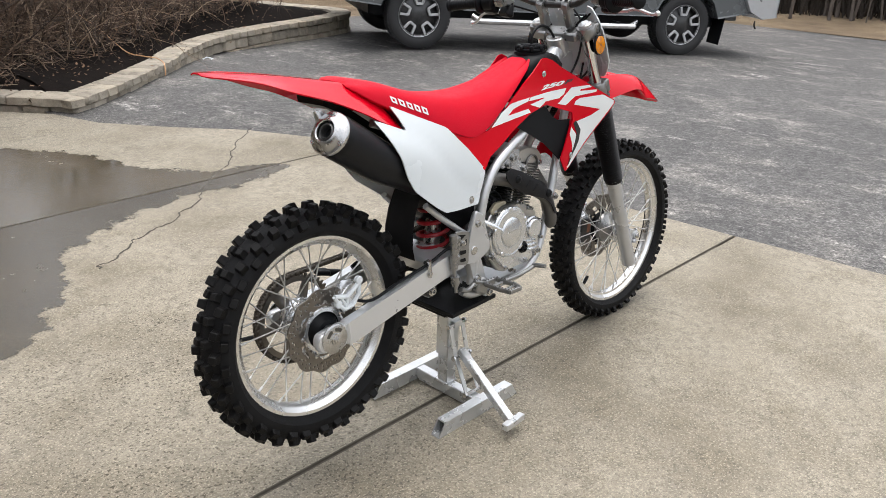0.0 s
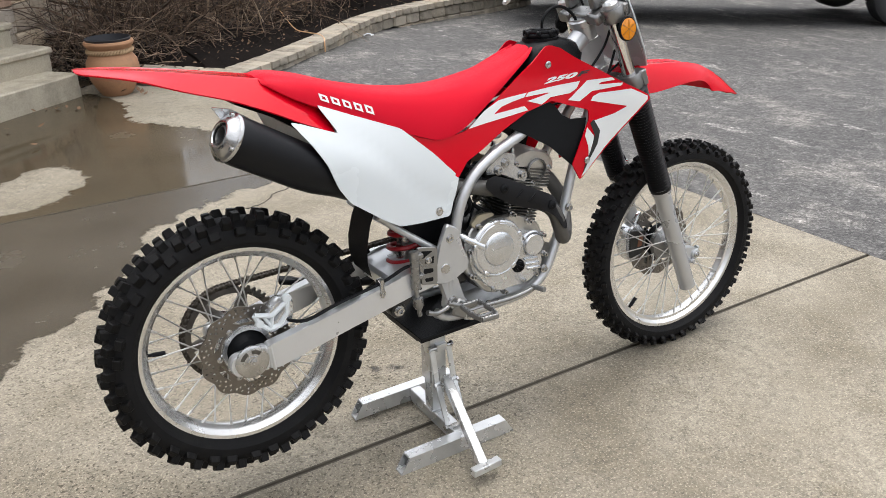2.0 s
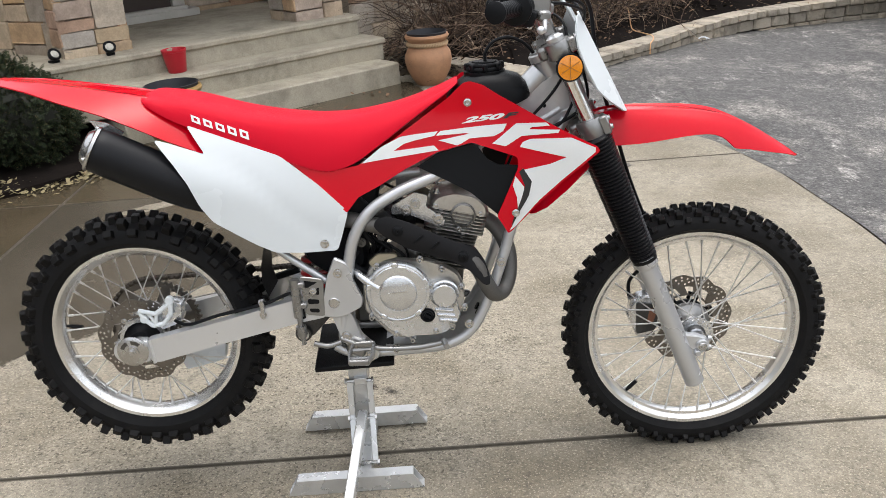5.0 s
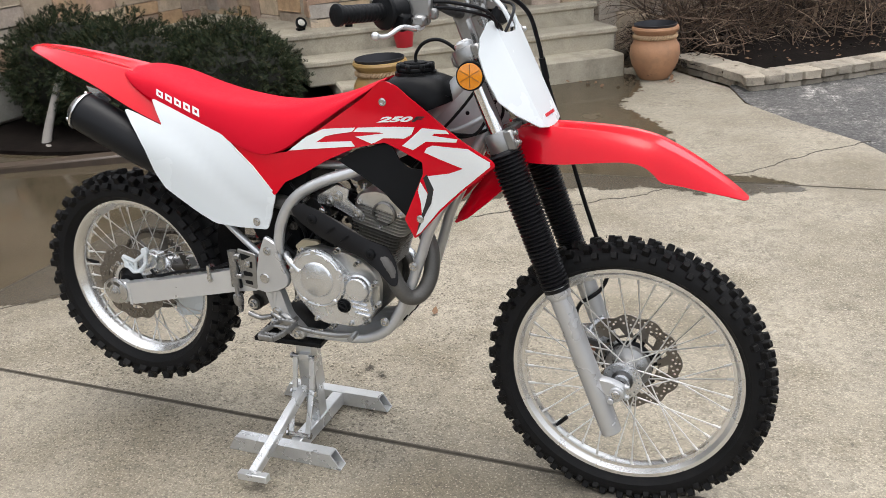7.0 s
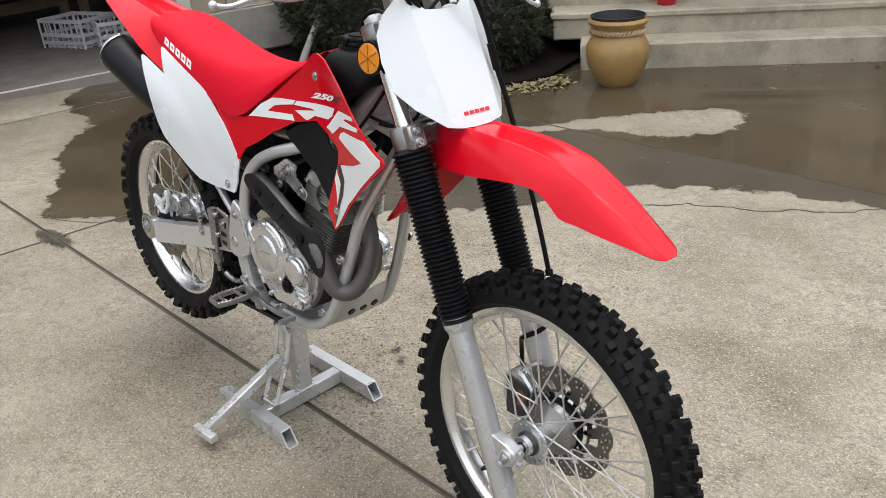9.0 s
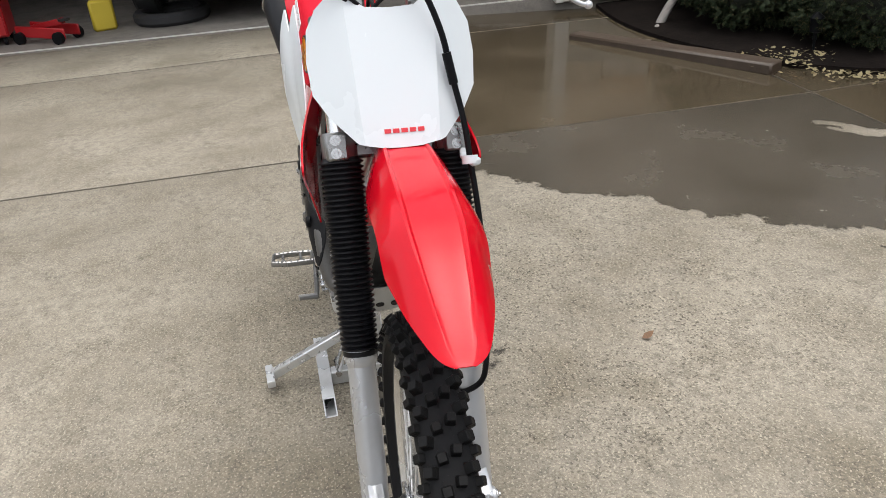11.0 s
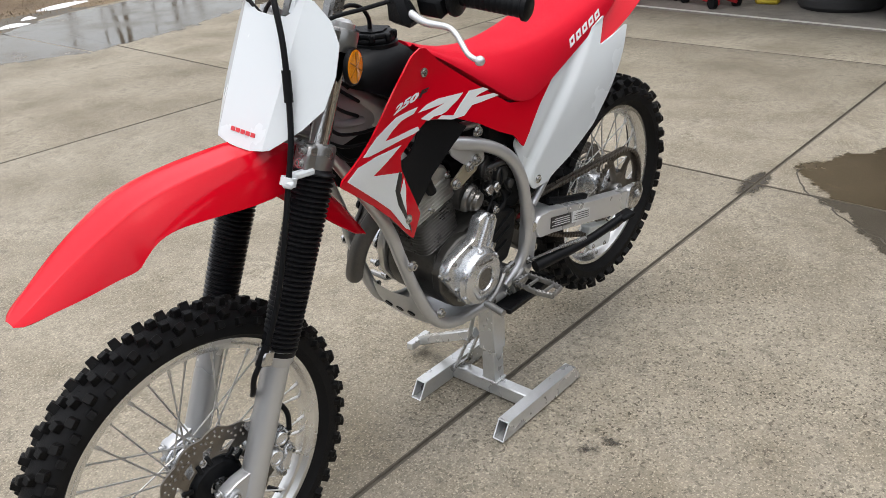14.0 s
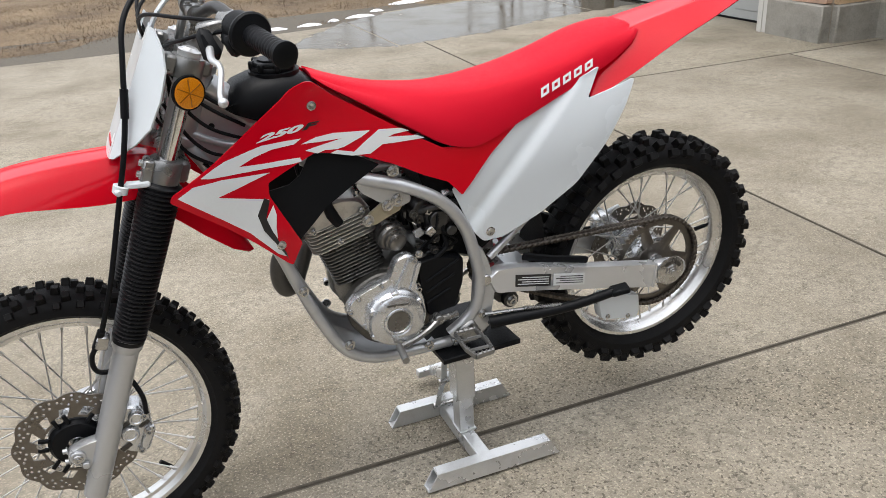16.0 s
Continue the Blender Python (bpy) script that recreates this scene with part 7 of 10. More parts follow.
for s, nm in ((-1, "fork_leg"), (1, "fork_leg")):
    y = 0.095 * s + 0.004
    bm = bmesh.new()
    tube(bm, [on_fork(0.60, y), on_fork(0.226, y)], 0.0252, 24, 0)
    lathe(bm, [(0.0252, -0.004), (0.0250, 0.0), (0.02, 0.004), (0, 0.005)], on_fork(0.226, y), -FDIR, 24)
    lathe(bm, [(0.029, 0), (0.030, 0.004), (0.030, 0.02), (0.0252, 0.03)], on_fork(0.585, y), -FDIR, 24)
    leg = bp(nm, bm, SILVER, BIKE, "silver painted lower fork leg")
    bm = bmesh.new()
    prism(bm, rounded([(FW[0] - 0.052, 0.368), (FW[0] - 0.012, 0.362), (FW[0] + 0.018, 0.350), (FW[0] + 0.019, 0.326), (FW[0] + 0.002, 0.311), (FW[0] - 0.045, 0.302)], 0.008), y - 0.013, y + 0.013, 0.003)
    for dz in (0.012, -0.014):
        bolt(bm, (FW[0] + 0.017, y, FW[2] + dz), 0.0055, 0.010, (1, 0, 0))
    disc_y(bm, (FW[0], y, FW[2]), 0.016, s * 0.020)
    disc_y(bm, (FW[0] - 0.012, y, FW[2] - 0.02), 0.008, s * 0.024)
    bp("axle_clamp", bm, SILVER, leg)
    bm = bmesh.new()
    disc_y(bm, (FW[0], y + s * 0.018, FW[2]), 0.0105, s * 0.007)
    bolt(bm, (FW[0], y + s * 0.024, FW[2]), 0.005, 0.004, (0, s, 0))
    bp("axle_end", bm, STEEL, leg)
    bm = bmesh.new()
    n = 37
    prof = []
    L = (on_fork(0.895, y) - on_fork(0.583, y)).length
    for k in range(n):
        u = k / n
        ro = 0.039 - 0.006 * u
        ri = ro - 0.0055
        h = L / n
        prof += [(ri, k * h), (ri + 0.001, k * h + 0.15 * h), (ro, k * h + 0.42 * h), (ro, k * h + 0.62 * h), (ri + 0.001, k * h + 0.9 * h)]
    prof = [(0.024, -0.004), (0.032, -0.004)] + prof + [(0.031, L), (0.031, L + 0.008), (0.027, L + 0.008)]
    lathe(bm, prof, on_fork(0.895, y), -FDIR, 28)
    bp("fork_boot", bm, BOOT, BIKE, "black ribbed rubber fork boot")
    bm = bmesh.new()
    tube(bm, [on_fork(0.88, y), on_fork(1.120, y)], 0.0185, 20, 0)
    bp("fork_tube", bm, CHROME, BIKE, "bright steel fork tube")
    bm = bmesh.new()
    lathe(bm, [(0.012, 0), (0.02, 0), (0.021, 0.004), (0.021, 0.012), (0.016, 0.014), (0.012, 0.018), (0, 0.018)], on_fork(1.120, y), FDIR, 20)
    bp("fork_cap", bm, ALU, BIKE)
    # amber reflector
    c = on_fork(1.066, y) + V(0.004 if s < 0 else -0.006, s * 0.034, 0)
    aim = (0.1, -1, 0.05) if s < 0 else (-0.4, 1, 0.0)
    bm = bmesh.new()
    lathe(bm, [(0, 0), (0.031, 0), (0.032, 0.004), (0.031, 0.008), (0.028, 0.008), (0.028, 0.003), (0, 0.003)], c, aim, 32)
    rim_ob = bp("reflector_housing", bm, BLACK)
    bm = bmesh.new()
    lathe(bm, [(0.028, 0.0035), (0.028, 0.0085), (0.024, 0.0095), (0, 0.0102)], c, aim, 32)
    bp("reflector_lens", bm, AMBER, rim_ob, "round amber reflector")
    q = Vector(aim).to_track_quat("Z", "Y").to_matrix().to_4x4()
    for k in range(3):
        bm = bmesh.new()
        box(bm, (0, 0, 0.0103), (0.050, 0.0016, 0.0012), (0, 0, 60 * k + 30), 0, m=Matrix.Translation(c) @ q)
        bp("lens_rib", bm, AMBER_RIB, rim_ob)

UPX = V(math.cos(math.atan(0.376)), 0, math.sin(math.atan(0.376)))
CANT = math.degrees(math.atan(0.376))


def clamp_plate(name, z, thick, back, wide, mat):
    bm = bmesh.new()
    c = on_fork(z, 0.004)
    rot = (0, -CANT, 0)
    m = Matrix.Translation(c) @ pose(0, 0, 0, 0, -CANT, 0)
    box(bm, (-back * 0.6, 0, 0), (0.05, 2 * wide - 0.05, thick), (0, 0, 0), 0.006, m=m)
    for s in (-1, 1):
        lathe(bm, [(0.019, -thick / 2 - 0.004), (0.029, -thick / 2 - 0.004), (0.031, -thick / 2), (0.031, thick / 2), (0.029, thick / 2 + 0.004), (0.019, thick / 2 + 0.004)], on_fork(z, 0.004 + s * 0.095), FDIR, 24)
        box(bm, (0.03, s * 0.101, 0), (0.022, 0.038, thick + 0.004), (0, 0, 0), 0.004, m=m)
        box(bm, (-0.02, s * 0.06, 0), (0.055, 0.05, thick), (0, 0, 0), 0.006, m=m)
    ob = bp(name, bm, mat, BIKE, "cast aluminium fork clamp")
    bolts(ob, [m @ V(0.041, s * 0.103, dz) for s in (-1, 1) for dz in (-0.011, 0.011)], UPX, 0.0062, 0.007)
    return ob


clamp_plate("upper_clamp", 1.104, 0.03, 0.03, 0.095, CLAMP)
clamp_plate("lower_clamp", 0.915, 0.042, 0.03, 0.095, CLAMP)
bm = bmesh.new()
tube(bm, [(fx(0.93) - 0.035, 0.004, 0.93), (fx(1.095) - 0.035, 0.004, 1.095)], 0.03, 24, 0)
lathe(bm, [(0.03, 0), (0.036, 0.003), (0.036, 0.018), (0.03, 0.021)], (fx(1.072) - 0.035, 0.004, 1.072), FDIR, 24)
lathe(bm, [(0.03, 0), (0.036, 0.003), (0.036, 0.018), (0.03, 0.021)], (fx(0.935) - 0.035, 0.004, 0.935), FDIR, 24)
bp("steering_head", bm, FRAME, BIKE, "silver steering head tube")

# front brake: caliper, hose, hose clips
bm = bmesh.new()
prism(bm, rounded([(1.336, 0.418), (1.300, 0.410), (1.284, 0.382), (1.286, 0.335), (1.305, 0.290), (1.339, 0.298), (1.366, 0.330), (1.370, 0.385)], 0.012), 0.045, 0.092, 0.005)
for p, r in (((1.331, 0.352), 0.0185), ((1.313, 0.388), 0.0165)):
    lathe(bm, [(r, 0), (r, 0.010), (r - 0.003, 0.014), (r - 0.006, 0.014), (r - 0.008, 0.012), (0, 0.012)], (p[0], 0.091, p[1]), (0, 1, 0), 20)
box(bm, (1.300, 0.090, 0.330), (0.022, 0.020, 0.058), (0, -24, 0), 0.005)
tube(bm, [(1.336, 0.070, 0.412), (1.352, 0.074, 0.432), (1.366, 0.078, 0.438)], 0.009, 8, 3)
cal = bp("front_caliper", bm, CAST, BIKE, "cast front brake caliper")
bolts(cal, [(1.316, 0.092, 0.305), (1.345, 0.092, 0.404), (1.294, 0.1, 0.352), (1.296, 0.094, 0.392)], (0, 1, 0), 0.0065, 0.011)
for x, z, w, h in ((1.336, 0.374, 0.030, 0.010), (1.300, 0.366, 0.024, 0.008), (1.345, 0.318, 0.024, 0.012)):
    bm = bmesh.new()
    box(bm, (x, 0.0925, z), (w, 0.004, h), (0, 30, 0), 0.001)
    bp("body_gap", bm, CASE, cal)
bm = bmesh.new()
prism(bm, rounded([(1.325, 0.335), (1.348, 0.335), (1.358, 0.375), (1.335, 0.388)], 0.005), 0.040, 0.0465)
bp("brake_pad", bm, PAD, cal)
bm = bmesh.new()
prism(bm, rounded([(1.300, 0.305), (1.352, 0.315), (1.364, 0.390), (1.300, 0.400)], 0.008), 0.0405, 0.0452, 0.001)
bp("pad_backing", bm, DARKMETAL, cal)
bm = bmesh.new()
tube(bm, [(1.03, -0.20, 1.235), (1.09, -0.13, 1.245), (1.145, -0.01, 1.228), (1.185, 0.05, 1.185), (1.20, 0.083, 1.115), (1.212, 0.10, 1.036), (1.228, 0.115, 0.965), (1.248, 0.122, 0.895), (1.270, 0.129, 0.82), (1.303, 0.134, 0.71), (1.338, 0.128, 0.615), (1.362, 0.120, 0.57), (1.364, 0.112, 0.535), (1.352, 0.088, 0.508), (1.328, 0.064, 0.492), (1.308, 0.078, 0.474), (1.291, 0.098, 0.438), (1.291, 0.100, 0.396)], 0.0052, 10, 6)
bp("front_brake_hose", bm, BLACK, BIKE, "black front brake hose")
for a, b, r in (((1.206, 0.092, 1.075), (1.214, 0.102, 1.025), 0.0078), ((1.334, 0.129, 0.626), (1.352, 0.123, 0.588), 0.0080)):
    bm = bmesh.new()
    tube(bm, [a, b], r, 10, 0)
    bp("hose_sleeve", bm, BLACK)
bm = bmesh.new()
lathe(bm, [(0.006, -0.007), (0.014, -0.007), (0.014, 0.007), (0.006, 0.007)], (1.246, 0.121, 0.902), FDIR, 20)
box(bm, (1.215, 0.118, 0.905), (0.045, 0.016, 0.012), (0, 0, -10), 0.003)
box(bm, (1.252, 0.128, 0.9), (0.012, 0.02, 0.013), (0, 0, 20), 0.003)
bp("hose_guide", bm, WHITE, BIKE, "white plastic hose guide")
bm = bmesh.new()
box(bm, (1.338, 0.122, 0.600), (0.024, 0.026, 0.030), (0, -20, 0), 0.003)
bp("hose_clip", bm, STEEL)

# front number plate
CREASE = 0.060


def plate_x(y, z):
    a = abs(y - 0.008)
    side = max(0.0, a - CREASE - 0.06 * (z - 0.93))
    return 1.250 - 0.47 * (z - 0.95) - 0.3 * a * a - 0.62 * side


half = [(0.0, 1.143), (0.040, 1.145), (0.052, 1.153), (0.064, 1.180), (0.086, 1.172), (0.116, 1.142), (0.134, 1.108), (0.139, 1.06), (0.134, 1.010), (0.110, 0.978), (0.070, 0.945), (0.032, 0.938), (0.0, 0.937)]
outl = [(0.008 + y, z) for y, z in half] + [(0.008 - y, z) for y, z in reversed(half[1:-1])]
bm = sheet(outl, 0.02)
for s in (-1, 1):
    bmesh.ops.bisect_plane(bm, geom=bm.verts[:] + bm.edges[:] + bm.faces[:], plane_co=(0.008 + s * CREASE, 0, 0.93), plane_no=(s, 0, -0.06))
for v in bm.verts:
    y, z = v.co.x, v.co.z
    v.co = V(plate_x(y, z), y, z)
bmesh.ops.recalc_face_normals(bm, faces=bm.faces)
bmesh.ops.solidify(bm, geom=bm.faces[:], thickness=0.004)
plate = bp("number_plate", bm, WHITE, BIKE, "white plastic front number plate", 14)
bm = bmesh.new()
for k in range(5):
    y0 = -0.021 + k * 0.0138
    for dz, hz in ((0.0, 0.0062),):
        pts = [(y0 + 0.0, 0.961), (y0 + 0.0105, 0.961), (y0 + 0.0105, 0.961 + hz), (y0, 0.961 + hz)]
        loft(bm, [[(plate_x(y, z) + 0.0032, y, z) for y, z in pts], [(plate_x(y, z) + 0.0058, y, z) for y, z in pts]], True, True)
bp("plate_badge", bm, RED_DECAL, plate, "small red maker's mark bars")
bm = bmesh.new()
tube(bm, [(1.150, 0.050, 1.150), (1.125, 0.052, 1.195), (1.085, 0.050, 1.228), (1.045, 0.046, 1.222), (1.045, 0.046, 1.205)], 0.0045, 8, 5, flat=1.8)
bp("plate_strap", bm, WHITE, plate, "white rubber plate strap")

# front fender
FEN = [  # x, ridge z, half width, edge z
    (1.165, 0.920, 0.052, 0.868), (1.20, 0.934, 0.066, 0.862), (1.25, 0.938, 0.076, 0.862), (1.305, 0.936, 0.082, 0.865), (1.368, 0.932, 0.085, 0.872), (1.428, 0.925, 0.086, 0.877), (1.462, 0.918, 0.086, 0.874), (1.484, 0.912, 0.086, 0.864), (1.500, 0.906, 0.085, 0.850), (1.515, 0.899, 0.083, 0.836), (1.547, 0.883, 0.077, 0.830), (1.593, 0.856, 0.067, 0.819), (1.635, 0.829, 0.053, 0.809), (1.663, 0.810, 0.041, 0.801), (1.678, 0.799, 0.028, 0.795), (1.686, 0.794, 0.014, 0.792)]
bm = bmesh.new()
rows = []
FP = [spline([(a, b, c) for a, b, c, d in FEN], 3), spline([(a, d, 0) for a, b, c, d in FEN], 3)]
for (x, zr, hw), (x2, ze, _) in zip(*FP):
    row = []
    for u in (-1, -0.96, -0.86, -0.74, -0.62, -0.54, -0.49, -0.44, -0.39, -0.32, -0.15, 0, 0.15, 0.32, 0.39, 0.44, 0.49, 0.54, 0.62, 0.74, 0.86, 0.96, 1):
        a = abs(u)
        drop = 0.10 * a ** 2 + 0.90 * max(0.0, (a - 0.5) / 0.5) ** 1.5
        ridge = 0.0052 * math.exp(-((a - 0.46) / 0.05) ** 2) * (1 if x < 1.6 else max(0, (1.68 - x) / 0.08))
        row.append((x, 0.012 + 0.002 * smooth01((x - 1.28) / 0.4) + u * hw * (1 - 0.08 * drop), zr - (zr - ze) * drop + ridge))
    rows.append(row)
loft(bm, rows)
bmesh.ops.recalc_face_normals(bm, faces=bm.faces)
bmesh.ops.solidify(bm, geom=bm.faces[:], thickness=0.0035)
fender = bp("front_fender", bm, RED, BIKE, "red plastic front mudguard", 32)
bm = bmesh.new()
rows = []
for x, zr, hw, ze in [(1.205, 0.93, 0.048, 0.862), (1.16, 0.895, 0.05, 0.80), (1.11, 0.845, 0.055, 0.755), (1.06, 0.785, 0.055, 0.715), (1.03, 0.735, 0.05, 0.70), (1.02, 0.708, 0.035, 0.695)]:
    rows.append([(x + 0.012 * (1 - abs(u)), 0.008 + u * hw, zr - (zr - ze) * abs(u) ** 2.2) for u in (-1, -0.9, -0.7, -0.4, 0, 0.4, 0.7, 0.9, 1)])
loft(bm, rows)
bmesh.ops.recalc_face_normals(bm, faces=bm.faces)
bmesh.ops.solidify(bm, geom=bm.faces[:], thickness=0.0035)
bp("fender_tail", bm, RED, fender, "red rear lobe of the front mudguard", 50)

# handlebar with grips, levers, clamps
GR, GL = V(0.934, -0.373, 1.214), V(0.980, 0.397, 1.178)
INR, INL = V(0.988, -0.250, 1.211), V(1.013, 0.263, 1.191)
bm = bmesh.new()
bc = V(1.062, 0.012, 1.186)
tube(bm, [GR, INR, V(1.032, -0.155, 1.222), bc + V(0, -0.07, 0.004), bc + V(0, 0.07, 0.004), V(1.038, 0.170, 1.214), INL, GL], 0.011, 14, 7)
tube(bm, [V(1.030, -0.125, 1.235), V(1.034, 0.140, 1.230)], 0.0085, 10, 0)
bar = bp("handlebar", bm, DARKMETAL, BIKE, "dark steel handlebar with a crossbar")
for s, end, inn in ((-1, GR, INR), (1, GL, INL)):
    d = (inn - end).normalized()
    bm = bmesh.new()
    prof = [(0, -0.005), (0.016, -0.005), (0.0215, -0.002), (0.0215, 0.005), (0.0175, 0.008)]
    for k in range(11):
        prof += [(0.0170, 0.010 + k * 0.0092), (0.0178, 0.0115 + k * 0.0092), (0.0178, 0.0165 + k * 0.0092), (0.0170, 0.018 + k * 0.0092)]
    prof += [(0.0175, 0.108), (0.024, 0.110), (0.034, 0.112), (0.0365, 0.116), (0.0355, 0.122), (0.026, 0.128), (0.011, 0.130)]
    lathe(bm, prof, end, d, 24)
    bp("grip", bm, BLACK, bar, "black rubber grip")
    bm = bmesh.new()
    k0 = end + d * 0.152
    lathe(bm, [(0.011, -0.02), (0.024, -0.02), (0.027, -0.01), (0.027, 0.014), (0.02, 0.02), (0.011, 0.02)], k0, d, 18)
    box(bm, tuple(k0 + V(0.012, 0, -0.02)), (0.034, 0.05, 0.036), (0, 20, 0), 0.006)
    bp("switch_housing", bm, BLACK, bar)
    bm = bmesh.new()
    k1 = end + d * 0.195
    lathe(bm, [(0.011, -0.014), (0.02, -0.014), (0.02, 0.014), (0.011, 0.014)], k1, d, 18)
    box(bm, tuple(k1 + V(0.03, -s * 0.0, -0.006)), (0.05, 0.03, 0.022), (0, 10, s * -10), 0.004)
    per = bp("lever_perch", bm, CLAMP, bar)
    if s < 0:
        bm = bmesh.new()
        box(bm, (1.034, -0.190, 1.216), (0.048, 0.062, 0.040), (0, 4, 8), 0.004)
        box(bm, (1.033, -0.190, 1.238), (0.052, 0.066, 0.008), (0, 4, 8), 0.002)
        box(bm, (1.040, -0.215, 1.190), (0.028, 0.060, 0.022), (0, 4, 8), 0.005)
        bp("brake_reservoir", bm, CLAMP, per, "cast front brake reservoir")
        tip, mid, root = V(1.018, -0.385, 1.176), V(1.036, -0.305, 1.184), V(1.040, -0.215, 1.178)
    else:
        bm = bmesh.new()
        box(bm, (1.066, 0.212, 1.168), (0.036, 0.066, 0.056), (0, 20, -14), 0.010, 0.6)
        bp("lever_cover", bm, BLACK, per, "black rubber lever cover")
        tip, mid, root = V(1.078, 0.383, 1.114), V(1.066, 0.318, 1.149), V(1.066, 0.222, 1.166)
    bm = bmesh.new()
    tube(bm, [root, root.lerp(mid, 0.5) + V(0.006, 0, -0.004), mid, tip.lerp(mid, 0.35) + V(0.004, 0, -0.006), tip], [0.0075, 0.006, 0.0048, 0.0045, 0.0045], 10, 6)
    bmesh.ops.create_icosphere(bm, subdivisions=2, radius=0.0082, matrix=Matrix.Translation(tip))
    bp("lever", bm, ALU, bar, "polished lever with a ball end")
for s in (-1, 1):
    bm = bmesh.new()
    box(bm, (bc.x + 0.008, bc.y + s * 0.05, 1.156), (0.032, 0.026, 0.085), (0, -CANT, 0), 0.005)
    lathe(bm, [(0.011, -0.014), (0.018, -0.014), (0.018, 0.014), (0.011, 0.014)], (bc.x, bc.y + s * 0.05, bc.z), (0, 1, 0), 18)
    bolt(bm, (bc.x + 0.012, bc.y + s * 0.05, 1.203), 0.005, 0.006, (0, 0, 1))
    bolt(bm, (bc.x - 0.012, bc.y + s * 0.05, 1.203), 0.005, 0.006, (0, 0, 1))
    bp("bar_clamp", bm, CLAMP, bar)
# cables
for nm, pts in (("throttle_cable", [(1.02, -0.22, 1.225), (1.09, -0.17, 1.22), (1.15, -0.10, 1.19), (1.14, -0.03, 1.12), (1.09, 0.03, 1.05), (1.02, 0.03, 0.99)]),
                ("throttle_cable", [(1.02, -0.215, 1.215), (1.10, -0.16, 1.205), (1.155, -0.07, 1.17), (1.135, 0.0, 1.10), (1.08, 0.035, 1.02), (1.0, 0.035, 0.96)]),
                ("clutch_cable", [(1.045, 0.21, 1.20), (1.10, 0.15, 1.20), (1.155, 0.05, 1.19), (1.15, -0.03, 1.13), (1.10, -0.06, 1.03), (1.03, -0.06, 0.95), (0.95, -0.05, 0.88)]),
                ("wiring_loom", [(1.03, 0.24, 1.19), (1.10, 0.18, 1.17), (1.135, 0.09, 1.13), (1.115, 0.05, 1.03), (1.07, 0.045, 0.97), (1.0, 0.03, 0.93)]),
                ("wiring_loom", [(1.13, -0.075, 1.10), (1.15, -0.08, 1.04), (1.16, -0.06, 0.98), (1.13, -0.04, 0.94), (1.07, -0.045, 0.915), (1.02, -0.04, 0.91)]),
                ("wiring_loom", [(1.13, 0.06, 1.08), (1.125, 0.055, 0.99), (1.08, 0.05, 0.925), (1.02, 0.048, 0.905), (0.95, 0.045, 0.90)]),
                ("wiring_loom", [(1.12, 0.05, 1.05), (1.13, 0.05, 0.95), (1.07, 0.05, 0.895), (1.0, 0.05, 0.88)]),
                ("wiring_loom", [(1.09, 0.045, 0.90), (1.05, 0.05, 0.86), (1.0, 0.055, 0.85), (0.97, 0.05, 0.80)]),
                ("wiring_loom", [(1.14, -0.05, 1.0), (1.10, -0.06, 0.93), (1.06, -0.055, 0.92), (1.0, -0.05, 0.925)])):
    bm = bmesh.new()
    tube(bm, pts, 0.0036, 8, 7)
    bp(nm, bm, BLACK)

# the front end is steered a little to the right
AXIS = V(fx(1.0) - 0.035, 0.004, 1.0)
STEER = Matrix.Translation(AXIS) @ Matrix.Rotation(radians(-1.4), 4, FDIR) @ Matrix.Translation(-AXIS)
STEERED = ("front_wheel", "fork_leg", "fork_boot", "fork_tube", "fork_cap", "reflector_housing", "upper_clamp", "lower_clamp", "front_caliper", "front_brake_hose", "hose_sleeve", "hose_guide", "hose_clip", "number_plate", "front_fender", "front_axle")
def steer():
    for ob in BIKE.children:
        if ob.name.split(".")[0] in STEERED:
            ob.matrix_basis = STEER @ ob.matrix_basis


# ---- tank, cap, hose
bm = bmesh.new()
rows = []
for x, zt, hw, zb in [(0.83, 1.00, 0.052, 0.93), (0.85, 1.028, 0.062, 0.92), (0.88, 1.048, 0.068, 0.91), (0.92, 1.055, 0.072, 0.945), (0.97, 1.052, 0.068, 0.972), (1.005, 1.042, 0.060, 0.985), (1.02, 1.028, 0.050, 0.99), (1.027, 1.012, 0.040, 0.995)]:
    rows.append([(x, -hw, zb), (x, -hw - 0.004, (zb + zt) / 2), (x, -hw * 0.93, zt - 0.02), (x, -hw * 0.75, zt - 0.006), (x, -hw * 0.4, zt), (x, hw * 0.4, zt), (x, hw * 0.75, zt - 0.006), (x, hw * 0.93, zt - 0.02), (x, hw + 0.004, (zb + zt) / 2), (x, hw, zb)])
loft(bm, rows, True, True)
tank = bp("fuel_tank", bm, BLACK, BIKE, "black plastic fuel tank", 55)
bm = bmesh.new()
lathe(bm, [(0.05, -0.012), (0.05, 0.004), (0.036, 0.004)], (0.925, 0.002, 1.052), (0, 0, 1), 24)
for lo, hi, r in ((0.0, 0.010, 0.046), (0.010, 0.019, 0.043), (0.019, 0.022, 0.030)):
    lathe(bm, [(0, lo), (r * 0.97, lo), (r, lo + 0.002), (r, hi - 0.003), (r * 0.95, hi), (0, hi)], (0.925, 0.002, 1.056), (0.03, 0, 1), 8)
for k in range(8):
    a = math.pi / 4 * k
    box(bm, (0.925 + 0.041 * math.cos(a), 0.002 + 0.041 * math.sin(a), 1.067), (0.014, 0.012, 0.017), (0, 0, math.degrees(a)), 0.003)
bp("fuel_cap", bm, BLACK, tank, "black eight-lobed fuel cap")
bm = bmesh.new()
